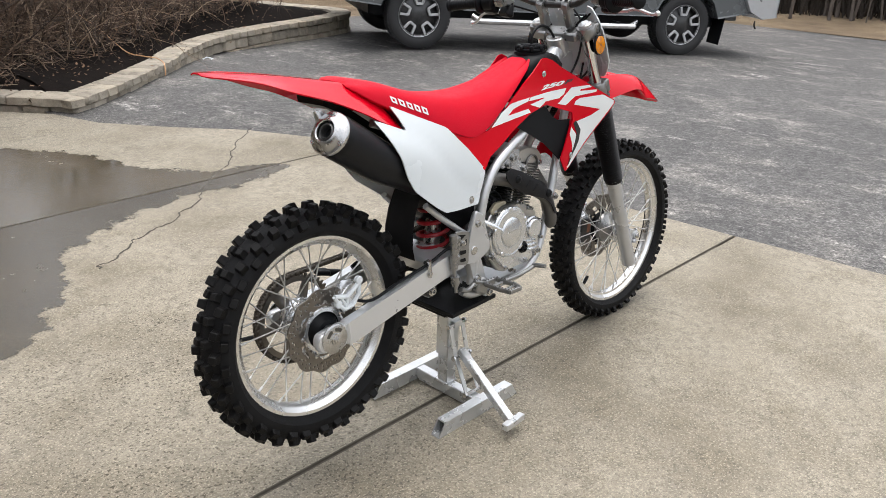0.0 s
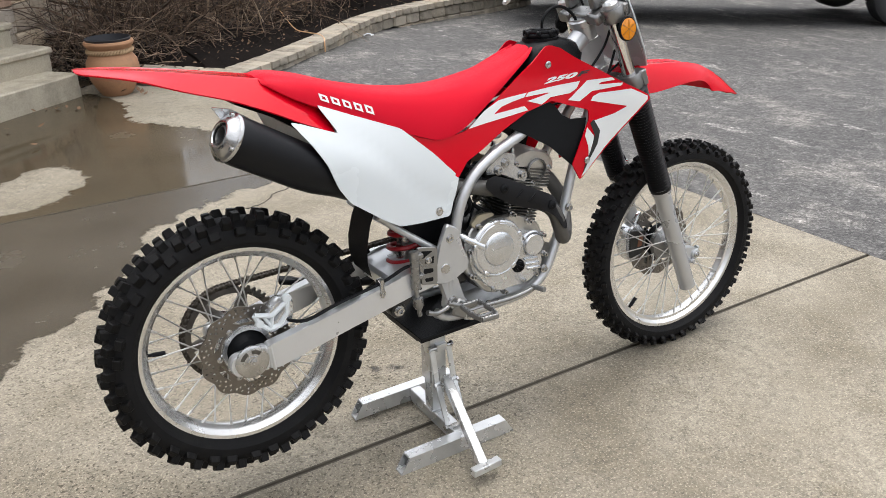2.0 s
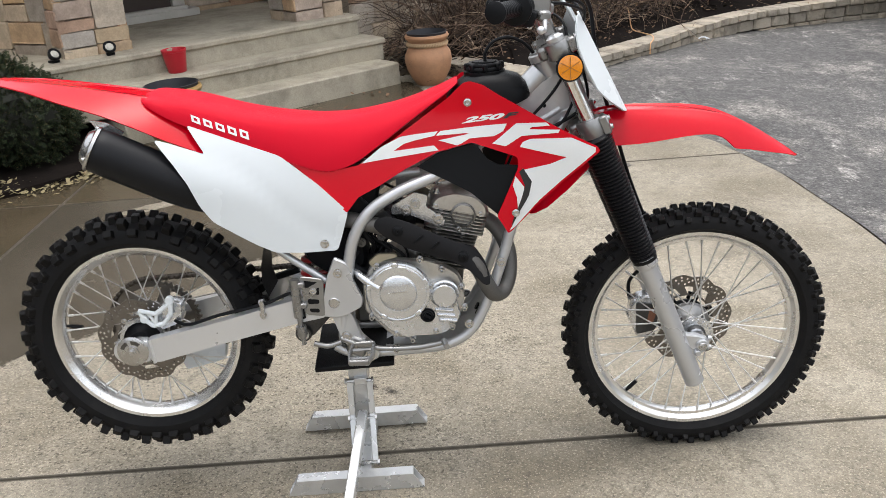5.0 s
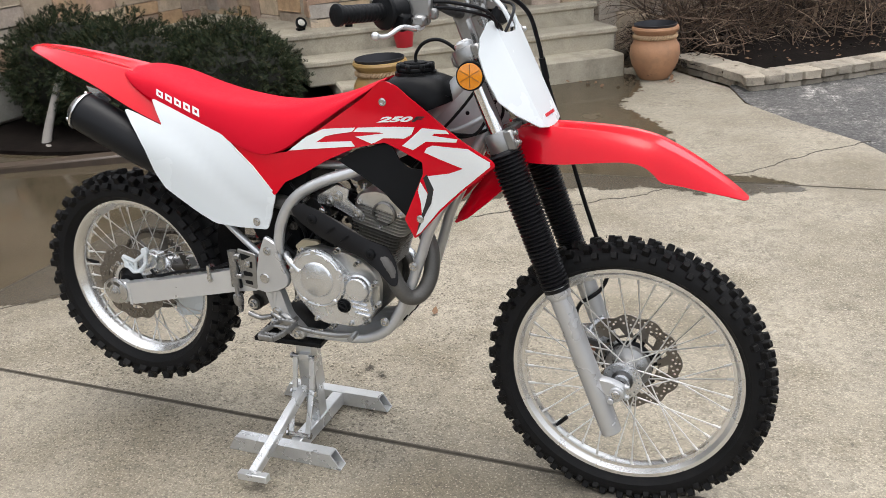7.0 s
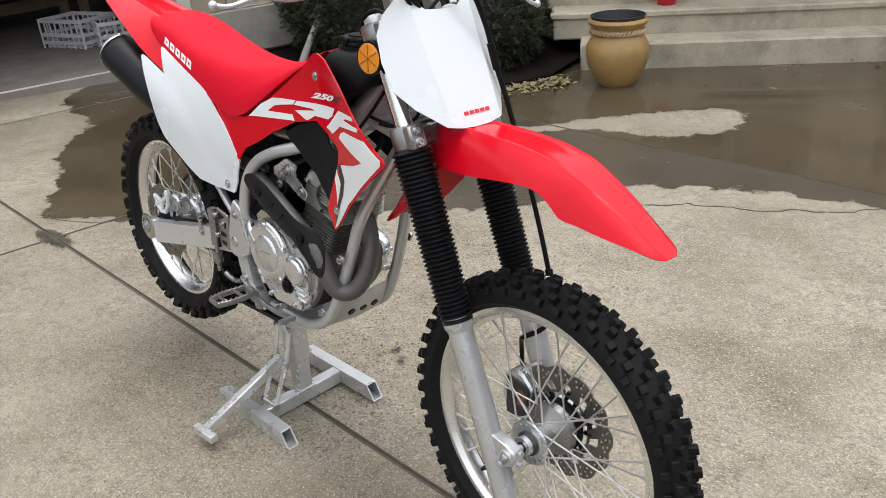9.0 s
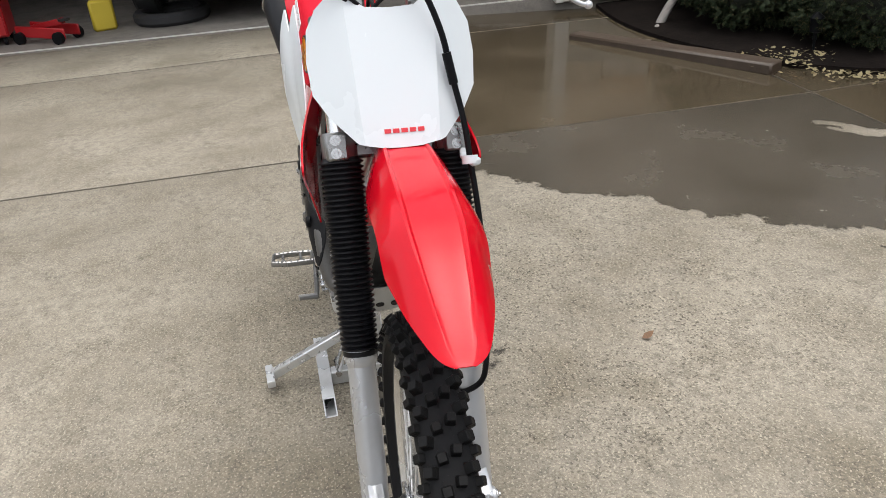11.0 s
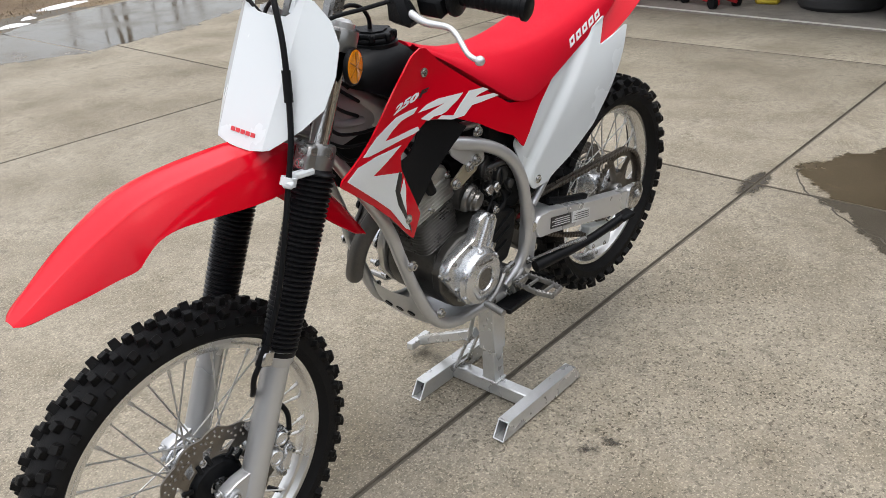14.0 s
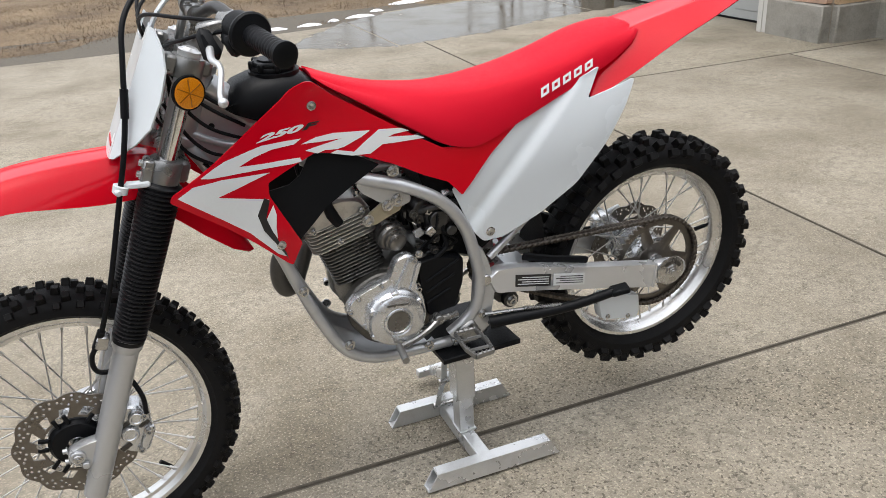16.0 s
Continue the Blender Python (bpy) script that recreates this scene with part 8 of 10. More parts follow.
tube(bm, [(0.928, 0, 1.075), (0.93, 0, 1.098), (0.952, 0, 1.122), (0.99, 0, 1.128), (1.03, 0.0, 1.105), (1.06, 0.0, 1.06), (1.07, 0.0, 1.03)], 0.0042, 8, 6)
bp("breather_hose", bm, BLACK, tank)

# ---- seat
SEAT = [  # x, top z, lower edge z, half width at top, at the edge
    (0.118, 1.066, 1.055, 0.045, 0.070), (0.14, 1.070, 1.040, 0.062, 0.086), (0.18, 1.064, 1.015, 0.074, 0.096), (0.235, 1.050, 0.988, 0.082, 0.102), (0.33, 1.018, 0.946, 0.084, 0.104), (0.42, 0.996, 0.906, 0.082, 0.106), (0.50, 0.984, 0.873, 0.078, 0.108), (0.545, 0.981, 0.864, 0.074, 0.108), (0.60, 0.981, 0.878, 0.068, 0.106), (0.66, 0.988, 0.913, 0.062, 0.100), (0.72, 0.999, 0.952, 0.056, 0.092), (0.78, 1.016, 0.990, 0.050, 0.080), (0.83, 1.034, 1.020, 0.044, 0.066), (0.858, 1.044, 1.040, 0.038, 0.050)]
S5 = [spline([(r[0], r[1], r[2]) for r in SEAT], 4), spline([(r[0], r[3], r[4]) for r in SEAT], 4)]


def seat_row(x, zt, zl, wt, wl):
    right = [(x, -wl + 0.012, zl - 0.004), (x, -wl, zl), (x, -wl + 0.002, zl + 0.3 * (zt - zl)), (x, -wt * 0.55 - wl * 0.45, zl + 0.65 * (zt - zl)), (x, -wt, zt - 0.012), (x, -wt * 0.82, zt - 0.004), (x, -wt * 0.5, zt)]
    return right + [(x, -y, z) for x, y, z in reversed(right)]


bm = bmesh.new()
loft(bm, [seat_row(a[0], a[1], a[2], b[1], b[2]) for a, b in zip(*S5)], True, True)
seat = bp("seat", bm, RED_SEAT, BIKE, "long red vinyl seat", 60)


def seat_side(x, h):
    """A point on the seat's flank: h from 0 at its edge to 1 at its shoulder."""
    for (a, b), (c, d) in zip(zip(S5[0], S5[1]), zip(S5[0][1:], S5[1][1:])):
        if a[0] <= x <= c[0]:
            t = (x - a[0]) / (c[0] - a[0])
            zt, zl = a[1] + (c[1] - a[1]) * t, a[2] + (c[2] - a[2]) * t
            wt, wl = b[1] + (d[1] - b[1]) * t, b[2] + (d[2] - b[2]) * t
            if h < 0.3:
                y = wl - 0.002 * h / 0.3
            elif h < 0.65:
                y = (wl - 0.002) + ((wt * 0.55 + wl * 0.45) - wl + 0.002) * (h - 0.3) / 0.35
            else:
                y = (wt * 0.55 + wl * 0.45) + (wt - wt * 0.55 - wl * 0.45) * (h - 0.65) / 0.35
            return y, zl + h * (zt - zl)
    return 0.1, 0.95


for s in (-1, 1):
    bm = bmesh.new()
    for k in range(5):
        xa = (0.238 if s < 0 else 0.252) + k * 0.0268
        for (x0, x1) in ((xa, xa + 0.0225),):
            quad = ((x0, 0.30), (x0 + 0.019, 0.28), (x0 + 0.017, 0.50), (x0 - 0.002, 0.53))
            mx, mh = sum(q[0] for q in quad) / 4, sum(q[1] for q in quad) / 4
            rows = []
            for lift, f in ((0.0008, 1.0), (0.0022, 1.0), (0.0022, 0.46), (0.0008, 0.46)):
                ring = []
                for x, h in quad:
                    x, h = mx + (x - mx) * f, mh + (h - mh) * f
                    y, z = seat_side(x, h)
                    ring.append((x, s * (y + lift), z))
                rows.append(ring)
            loft(bm, rows, True)
    bp("seat_badge", bm, DECAL, seat, "white maker's mark bars on the seat")

# ---- rear fender
RF = [  # x, top z, edge z, half width
    (-0.240, 1.1255, 1.121, 0.022), (-0.228, 1.1250, 1.118, 0.040), (-0.19, 1.1195, 1.111, 0.062), (-0.133, 1.1115, 1.097, 0.084), (-0.051, 1.0975, 1.066, 0.099), (0.035, 1.0805, 1.037, 0.114), (0.125, 1.062, 0.996, 0.124), (0.17, 1.048, 0.972, 0.123), (0.22, 1.020, 0.948, 0.120), (0.258, 0.98, 0.930, 0.116)]
bm = bmesh.new()
rows = []
A = spline([(r[0], r[1], r[2]) for r in RF], 4)
B = spline([(r[0], r[3], 0) for r in RF], 4)
for (x, zt, ze), (_, hw, _2) in zip(A, B):
    row = []
    for u in (-1, -0.96, -0.85, -0.72, -0.69, -0.58, -0.48, -0.44, -0.40, -0.36, -0.2, 0, 0.2, 0.36, 0.40, 0.44, 0.48, 0.58, 0.69, 0.72, 0.85, 0.96, 1):
        a = abs(u)
        drop = 0.02 * (a / 0.42) ** 2 if a < 0.42 else 0.02 + 0.98 * ((a - 0.42) / 0.58) ** 1.25
        lip = 0.0022 * math.exp(-((a - 0.42) / 0.035) ** 2) - 0.0012 * math.exp(-((a - 0.70) / 0.03) ** 2)
        row.append((x, u * hw, zt - (zt - ze) * drop + lip * smooth01((x + 0.23) / 0.06)))
    rows.append(row)
loft(bm, rows)
bmesh.ops.recalc_face_normals(bm, faces=bm.faces)
bmesh.ops.solidify(bm, geom=bm.faces[:], thickness=0.0035)
bp("rear_fender", bm, RED, BIKE, "red plastic rear mudguard", 28)
bm = bmesh.new()
loft(bm, [[(x, -0.055, z), (x, 0.055, z), (x, 0.05, z - 0.02), (x, -0.05, z - 0.02)] for x, z in ((0.06, 1.035), (0.14, 0.995), (0.25, 0.92), (0.38, 0.84))], True, True)
bp("inner_fender", bm, BLACK, BIKE, "black inner mudguard")

# ---- side panels
def panel_y(side):
    def f(x, z):
        d = (1.0 - 0.43 * (x - 0.22)) - z
        rear = 1 - smooth01((x - 0.20) / 0.34)
        out = (0.014 + 0.034 * rear) if side < 0 else (0.010 + 0.026 * rear)
        if side < 0:
            crease = 0.003 * math.exp(-((d - 0.055 - 0.10 * smooth01((x - 0.3) / 0.2)) / 0.02) ** 2)
        else:
            dc = d - 0.026 - 0.74 * (x - 0.33)
            crease = 0.010 * (1 - smooth01((dc + 0.018) / 0.034)) + 0.003 * math.exp(-((dc + 0.024) / 0.016) ** 2)
        return 0.106 + out * math.sin(max(0.0, min(1.0, d / 0.15)) * math.pi / 2) - crease
    return f


WR = [(0.150, 0.974), (0.175, 0.966), (0.262, 0.930), (0.224, 0.998), (0.32, 0.956), (0.428, 0.910), (0.51, 0.835), (0.575, 0.765), (0.556, 0.71), (0.540, 0.670), (0.46, 0.672), (0.394, 0.680), (0.35, 0.707), (0.302, 0.743), (0.262, 0.773), (0.237, 0.813), (0.217, 0.870), (0.190, 0.917)]
WL = [(0.157, 0.969), (0.205, 0.953), (0.272, 0.934), (0.236, 1.000), (0.33, 0.958), (0.434, 0.908), (0.482, 0.876), (0.541, 0.824), (0.590, 0.771), (0.566, 0.715), (0.544, 0.665), (0.521, 0.638), (0.473, 0.641), (0.386, 0.685), (0.299, 0.747), (0.233, 0.829), (0.183, 0.913)]
for s in (-1, 1):
    bm = bend(sheet(WR if s < 0 else WL, 0.018 if s < 0 else 0.006, 0.008), panel_y(s), s, 0.004)
    pan = bp("side_panel", bm, WHITE, BIKE, "white plastic side number panel", 35)
    bm = bmesh.new()
    bx_, bz_ = (0.510, 0.689) if s < 0 else (0.504, 0.660)
    yy = panel_y(s)(bx_, bz_)
    lathe(bm, [(0.011, 0), (0.011, 0.001), (0.0075, 0.0015), (0.0075, 0.004), (0.003, 0.004), (0, 0.002)], (bx_, s * yy, bz_), (0, s, 0), 14)
    bp("panel_bolt", bm, STEEL, pan)

# ---- red shrouds with graphics
def shroud_y(x, z):
    f = smooth01((x - 0.86) / 0.30)
    low = max(0.0, min(1.0, (0.98 - z) / 0.22))
    return 0.088 + 0.030 * low * (1 - 0.6 * f) + 0.066 * f * (1 - 0.35 * max(0.0, (0.88 - z) / 0.2))


SH = [(0.424, 0.905), (0.47, 0.887), (0.515, 0.868), (0.545, 0.863), (0.61, 0.872), (0.66, 0.901), (0.713, 0.935), (0.78, 0.978), (0.83, 1.010), (0.869, 1.043), (0.885, 1.046), (0.915, 1.036), (0.949, 1.012), (1.017, 0.971), (1.085, 0.930), (1.165, 0.887), (1.171, 0.876), (1.083, 0.806), (1.03, 0.758), (0.965, 0.69), (0.954, 0.682), (0.930, 0.727), (0.985, 0.842), (0.984, 0.868), (0.88, 0.905), (0.80, 0.889), (0.72, 0.855), (0.655, 0.82), (0.603, 0.797), (0.572, 0.762), (0.545, 0.79), (0.50, 0.84)]
GFX_R = [
    [(0.618, 0.876), (0.668, 0.911), (0.715, 0.931), (0.749, 0.934), (0.803, 0.937), (0.794, 0.927), (0.748, 0.920), (0.721, 0.914), (0.696, 0.899), (0.792, 0.905), (0.802, 0.893), (0.665, 0.881)],
    [(0.798, 0.927), (0.809, 0.937), (0.964, 0.946), (0.955, 0.929), (0.934, 0.918), (0.876, 0.915), (0.857, 0.905), (0.846, 0.901), (0.803, 0.916), (0.827, 0.919), (0.877, 0.926), (0.867, 0.928)],
    [(0.928, 0.901), (0.942, 0.911), (0.985, 0.946), (1.052, 0.947), (1.060, 0.940), (1.02, 0.937), (1.013, 0.932), (1.082, 0.930), (1.078, 0.923), (0.996, 0.917), (0.959, 0.894)],
    [(0.991, 0.892), (0.998, 0.903), (1.015, 0.910), (1.107, 0.911), (1.160, 0.885), (1.160, 0.875), (1.083, 0.812), (1.028, 0.763), (0.972, 0.700), (0.958, 0.690), (0.980, 0.735), (1.003, 0.782), (1.014, 0.808), (0.997, 0.838), (1.057, 0.851), (1.095, 0.866)],
    [(0.970, 0.801), (0.977, 0.823), (0.996, 0.797), (0.994, 0.785), (0.979, 0.745), (0.978, 0.772)]]
GFX_L = [
    [(1.110, 0.911), (1.086, 0.923), (1.062, 0.932), (1.024, 0.938), (0.987, 0.943), (0.952, 0.941), (0.906, 0.938), (0.922, 0.930), (0.968, 0.931), (1.005, 0.925), (1.037, 0.915), (0.987, 0.908), (0.913, 0.902), (0.910, 0.894), (0.931, 0.893), (1.030, 0.902), (1.095, 0.907)],
    [(0.907, 0.927), (0.876, 0.935), (0.840, 0.938), (0.764, 0.932), (0.782, 0.922), (0.822, 0.907), (0.836, 0.905), (0.860, 0.907), (0.876, 0.903), (0.900, 0.913), (0.861, 0.919), (0.822, 0.925), (0.870, 0.925)],
    [(0.836, 0.903), (0.801, 0.894), (0.775, 0.912), (0.745, 0.931), (0.698, 0.927), (0.680, 0.919), (0.714, 0.917), (0.728, 0.913), (0.664, 0.907), (0.648, 0.899), (0.709, 0.899), (0.740, 0.900), (0.755, 0.892), (0.768, 0.885), (0.806, 0.887), (0.850, 0.899)],
    [(1.156, 0.882), (1.126, 0.898), (1.071, 0.899), (0.979, 0.888), (1.085, 0.867), (0.987, 0.836), (1.009, 0.811), (1.009, 0.801), (0.985, 0.745), (0.966, 0.706), (0.982, 0.716), (1.033, 0.778), (1.079, 0.818)],
    [(0.976, 0.801), (0.980, 0.822), (0.997, 0.797), (0.996, 0.786), (0.980, 0.750), (0.980, 0.775)]]
BLK = [(0.996, 0.842), (1.014, 0.81), (1.006, 0.776), (0.979, 0.731), (0.962, 0.698), (0.966, 0.715), (0.989, 0.77), (0.998, 0.80), (0.986, 0.833)]
for s in (-1, 1):
    bm = bend(sheet(SH, 0.018, 0.004), shroud_y, s, 0.004)
    shr = bp("tank_shroud", bm, RED, BIKE, "red plastic tank shroud with white graphics", 30)
    for g in (GFX_R if s < 0 else GFX_L):
        bp("white_graphic", bend(sheet(g, 0.02), shroud_y, s, 0.0007, 0.0014), DECAL, shr, "white slanted graphic")
    bp("black_graphic", bend(sheet(BLK, 0.02), shroud_y, s, 0.0007, 0.0022), BLACK_DECAL, shr, "black angled graphic")
    for body, a, b, mat in (("250", 0.860, 0.958, DECAL), ("F", 0.955, 0.991, BLACK_DECAL)):
        bm = text_mesh(body, 0.0160)
        w0, w1 = min(v.co.x for v in bm.verts), max(v.co.x for v in bm.verts)
        for v in bm.verts:
            u, w = (v.co.x - w0) / (w1 - w0), v.co.y
            x = a + (b - a) * u if s < 0 else 1.857 - (a + (b - a) * u)
            x -= s * 0.3 * w
            z = (0.9515 + 0.075 * (x - 0.866) if s < 0 else 0.951 + 0.03 * (0.991 - x)) + w
            v.co = V(x, s * (shroud_y(x, z) + 0.0018), z)
        bp("model_lettering", bm, mat, shr)
    for x, z in ((0.877, 0.998), (0.974, 0.734)):
        bm = bmesh.new()
        lathe(bm, [(0.0095, 0), (0.0095, 0.002), (0.0062, 0.003), (0.0062, 0.005), (0.003, 0.005), (0, 0.003)], (x, s * (shroud_y(x, z) + 0.001), z), (0, s, 0), 14)
        bp("shroud_bolt", bm, STEEL, shr)
    bp("cooling_duct", bend(sheet([(0.748, 0.855), (0.80, 0.884), (0.88, 0.900), (0.895, 0.892), (0.915, 0.862), (0.94, 0.848), (0.985, 0.846), (0.98, 0.82), (0.938, 0.722), (0.87, 0.785), (0.806, 0.823)], 0.02), lambda x, z: shroud_y(x, z) - 0.012, s, 0.004), BLACK, shr, "black plastic air duct panel")

# ---- frame
bm = bmesh.new()
tube(bm, [(1.06, 0, 1.04), (0.98, 0, 0.965), (0.88, 0, 0.88)], 0.029, 14, 5)
frame_ob = bp("frame", bm, FRAME, BIKE, "silver painted tubular steel frame")
bm = bmesh.new()
prism(bm, rounded([(1.112, 1.05), (1.135, 0.93), (1.05, 0.875), (0.94, 0.90), (0.985, 0.985)], 0.02), -0.026, 0.024, 0.004)
bp("head_gusset", bm, FRAME, frame_ob, "pressed steel gusset behind the steering head")
for s in (-1, 1):
    bm = bmesh.new()
    disc_y(bm, (1.062, s * 0.0235, 0.965), 0.006, s * 0.0035)
    bp("gusset_hole", bm, BLACK, frame_ob)
    bm = bmesh.new()
    tube(bm, [(1.10, s * 0.024, 0.955), (1.04, s * 0.026, 0.925), (0.985, s * 0.026, 0.918)], 0.0075, 10, 4)
    bp("weld_rib", bm, FRAME, frame_ob)
for s in (-1, 1):
    bm = bmesh.new()
    low = [(0.625, s * 0.108, 0.757), (0.578, s * 0.11, 0.69), (0.555, s * 0.108, 0.60), (0.535, s * 0.105, 0.50), (0.525, s * 0.10, 0.42)] if s < 0 else [(0.618, 0.108, 0.752), (0.568, 0.11, 0.686), (0.542, 0.109, 0.61), (0.527, 0.107, 0.53), (0.543, 0.104, 0.455), (0.60, 0.096, 0.402)]
    tube(bm, [(0.90, s * 0.035, 0.875), (0.80, s * 0.078, 0.832), (0.70, s * 0.10, 0.800)] + low, 0.0145, 14, 6)
    bp("main_spar", bm, FRAME, frame_ob)
    bm = bmesh.new()
    tube(bm, [(1.11, s * 0.02, 0.93), (1.04, s * 0.045, 0.815), (0.975, s * 0.068, 0.70), (0.942, s * 0.075, 0.61), (0.905, s * 0.082, 0.515), (0.855, s * 0.088, 0.425), (0.79, s * 0.09, 0.385), (0.70, s * 0.09, 0.377), (0.55, s * 0.088, 0.378), (0.50, s * 0.085, 0.40)], 0.0135, 14, 6)
    bp("cradle_tube", bm, FRAME, frame_ob)
    bm = bmesh.new()
    tube(bm, [(0.36, s * 0.085, 0.70), (0.41, s * 0.092, 0.655), (0.50, s * 0.10, 0.585)], 0.0095, 10, 4)
    tube(bm, [(0.20, s * 0.06, 0.952), (0.35, s * 0.075, 0.90), (0.60, s * 0.06, 0.84), (0.75, s * 0.04, 0.83)], 0.011, 10, 4)
    bp("subframe_rail", bm, FRAME, frame_ob)
    bm = bmesh.new()
    PV = [(0.527, 0.653), (0.560, 0.634), (0.571, 0.582), (0.588, 0.540), (0.583, 0.518), (0.548, 0.500), (0.515, 0.492), (0.480, 0.500), (0.488, 0.545), (0.505, 0.606)] if s < 0 else [(0.522, 0.62), (0.545, 0.63), (0.540, 0.55), (0.545, 0.47), (0.585, 0.40), (0.578, 0.368), (0.53, 0.375), (0.50, 0.43), (0.487, 0.515), (0.505, 0.58)]
    prism(bm, rounded(PV, 0.008), s * 0.108 if s < 0 else 0.094, s * 0.124 if s < 0 else 0.112, 0.004)
    if s < 0:
        low_b = bmesh.new()
        prism(low_b, rounded([(0.500, 0.505), (0.552, 0.505), (0.572, 0.435), (0.618, 0.384), (0.605, 0.364), (0.572, 0.366), (0.522, 0.425)], 0.010), -0.092, -0.116, 0.005)
        lb = bp("peg_bracket", low_b, FRAME, frame_ob, "footpeg bracket on the lower frame")
        bolts(lb, [(0.535, -0.116, 0.437), (0.590, -0.116, 0.380)], (0, -1, 0), 0.010, 0.008)
    pv = bp("pivot_plate", bm, SILVER if s < 0 else FRAME, frame_ob, "pressed pivot plate")
    bolts(pv, [(0.533, s * 0.123, 0.612)] if s < 0 else [(0.540, s * 0.111, 0.60), (0.522, s * 0.111, 0.445)], (0, s, 0), 0.008, 0.007)
    bm = bmesh.new()
    disc_y(bm, (0.515, s * (0.119 if s < 0 else 0.111), 0.535), 0.014, s * 0.008)
    bp("pivot_nut", bm, STEEL, pv)
    bolts(frame_ob, [(x, s * 0.098, z) for x, z in ((0.935, 0.60), (0.845, 0.44), (0.655, 0.385), (0.59, 0.378))], (0, s, 0), 0.008, 0.01)
    bm = bmesh.new()
    HP = [(0.676, 0.760), (0.734, 0.792), (0.767, 0.782), (0.760, 0.754), (0.805, 0.716), (0.798, 0.700), (0.776, 0.708), (0.716, 0.738), (0.675, 0.741)] if s < 0 else [(0.792, 0.734), (0.744, 0.766), (0.700, 0.754), (0.703, 0.742), (0.765, 0.716), (0.787, 0.722)]
    prism(bm, rounded(HP, 0.006), s * 0.082, s * 0.088, 0.001)
    bp("engine_hanger", bm, PLATE_TAN if s > 0 else CAST, frame_ob, "steel engine hanger plate")
    bolts(frame_ob, [(x, s * 0.089, z) for x, z in (((0.712, 0.748), (0.735, 0.763), (0.787, 0.722)) if s < 0 else ((0.779, 0.731), (0.734, 0.758)))], (0, s, 0), 0.009, 0.008)
bm = bmesh.new()
prism(bm, rounded([(0.802, 0.818), (0.742, 0.826), (0.685, 0.795), (0.680, 0.757), (0.708, 0.748), (0.752, 0.768), (0.790, 0.797)], 0.008), 0.084, 0.090, 0.001)
hb = bp("hanger_bracket", bm, FRAME, frame_ob, "pressed bracket under the frame spar")
bolts(hb, [(0.712, 0.090, 0.768), (0.722, 0.100, 0.838)], (0, 1, 0), 0.009, 0.009)
bm = bmesh.new()
rows = []
for x, z, w in ((0.900, 0.490, 0.062), (0.884, 0.448, 0.070), (0.853, 0.403, 0.075), (0.79, 0.366, 0.078), (0.70, 0.358, 0.078), (0.62, 0.360, 0.074)):
    rows.append([(x, -w, z + 0.02), (x, -w * 0.85, z), (x, 0, z - 0.006), (x, w * 0.85, z), (x, w, z + 0.02)])
loft(bm, rows)
bmesh.ops.solidify(bm, geom=bm.faces[:], thickness=0.003)
skid = bp("skid_plate", bm, FRAME, BIKE, "pressed skid plate under the engine", 50)
for y in (-0.035, 0.0, 0.035):
    bm = bmesh.new()
    lathe(bm, [(0.0, -0.004), (0.010, -0.004), (0.010, 0.0035), (0.0, 0.0035)], (0.872, y, 0.428), (0.82, 0, -0.57), 16)
    bp("drain_hole", bm, BLACK, skid)

# ---- swingarm
for s in (-1, 1):
    bm = bmesh.new()
    pr = [(0.03, 0.467), (0.045, 0.469), (0.24, 0.507), (0.44, 0.553), (0.49, 0.555), (0.51, 0.535), (0.49, 0.495), (0.43, 0.486), (0.24, 0.446), (0.05, 0.404), (0.03, 0.408)]
    prism(bm, rounded(pr, 0.008), s * 0.088, s * 0.118, 0.004)
    arm = bp("swingarm", bm, ALU, BIKE, "box-section aluminium swingarm")
    bm = bmesh.new()
    prism(bm, rounded([(-0.052, 0.462), (0.036, 0.470), (0.036, 0.405), (-0.048, 0.408), (-0.062, 0.436)], 0.018), s * 0.09, s * 0.116, 0.004)
    tube(bm, [(0.038, s * 0.117, 0.468), (0.042, s * 0.118, 0.404)], 0.0045, 6, 0)
    bp("axle_block", bm, ALU, arm)
    bm = bmesh.new()
    lathe(bm, [(0.04, 0), (0.04, 0.003), (0.034, 0.006), (0, 0.006)], (-0.008, s * 0.116, 0.440), (0, s, 0), 30)
    adj = bp("chain_adjuster", bm, STEEL, arm, "round steel chain adjuster plate")
    for a in (1.15, 2.35):
        bm = bmesh.new()
        ring = [(-0.008 + r * math.cos(a + k), 0.440 + r * math.sin(a + k)) for r, ks in ((0.021, (-0.42, -0.2, 0, 0.2, 0.42)), (0.031, (0.42, 0.2, 0, -0.2, -0.42))) for k in ks]
        prism(bm, ring, s * 0.1205, s * 0.1226, 0.0004)
        bp("window", bm, CASE, adj)
    bm = bmesh.new()
    lathe(bm, [(0.017, 0), (0.017, 0.007), (0.011, 0.008), (0.011, 0.011), (0.007, 0.012), (0.007, 0.015), (0, 0.015)], (-0.007, s * 0.119, 0.441), (0, s, 0), 6)
    bp("axle_nut", bm, STEEL, arm)
bm = bmesh.new()
box(bm, (0.42, 0, 0.515), (0.09, 0.19, 0.05), (0, -12, 0), 0.01)
bp("swingarm_bridge", bm, ALU)
bm = bmesh.new()
tube(bm, [(RW[0], -0.118, RW[2]), (RW[0], 0.118, RW[2])], 0.0085, 12, 0)
bp("rear_axle", bm, STEEL)
bm = bmesh.new()
tube(bm, [(FW[0], -0.11, FW[2]), (FW[0], 0.115, FW[2])], 0.0085, 12, 0)
bp("front_axle", bm, STEEL)
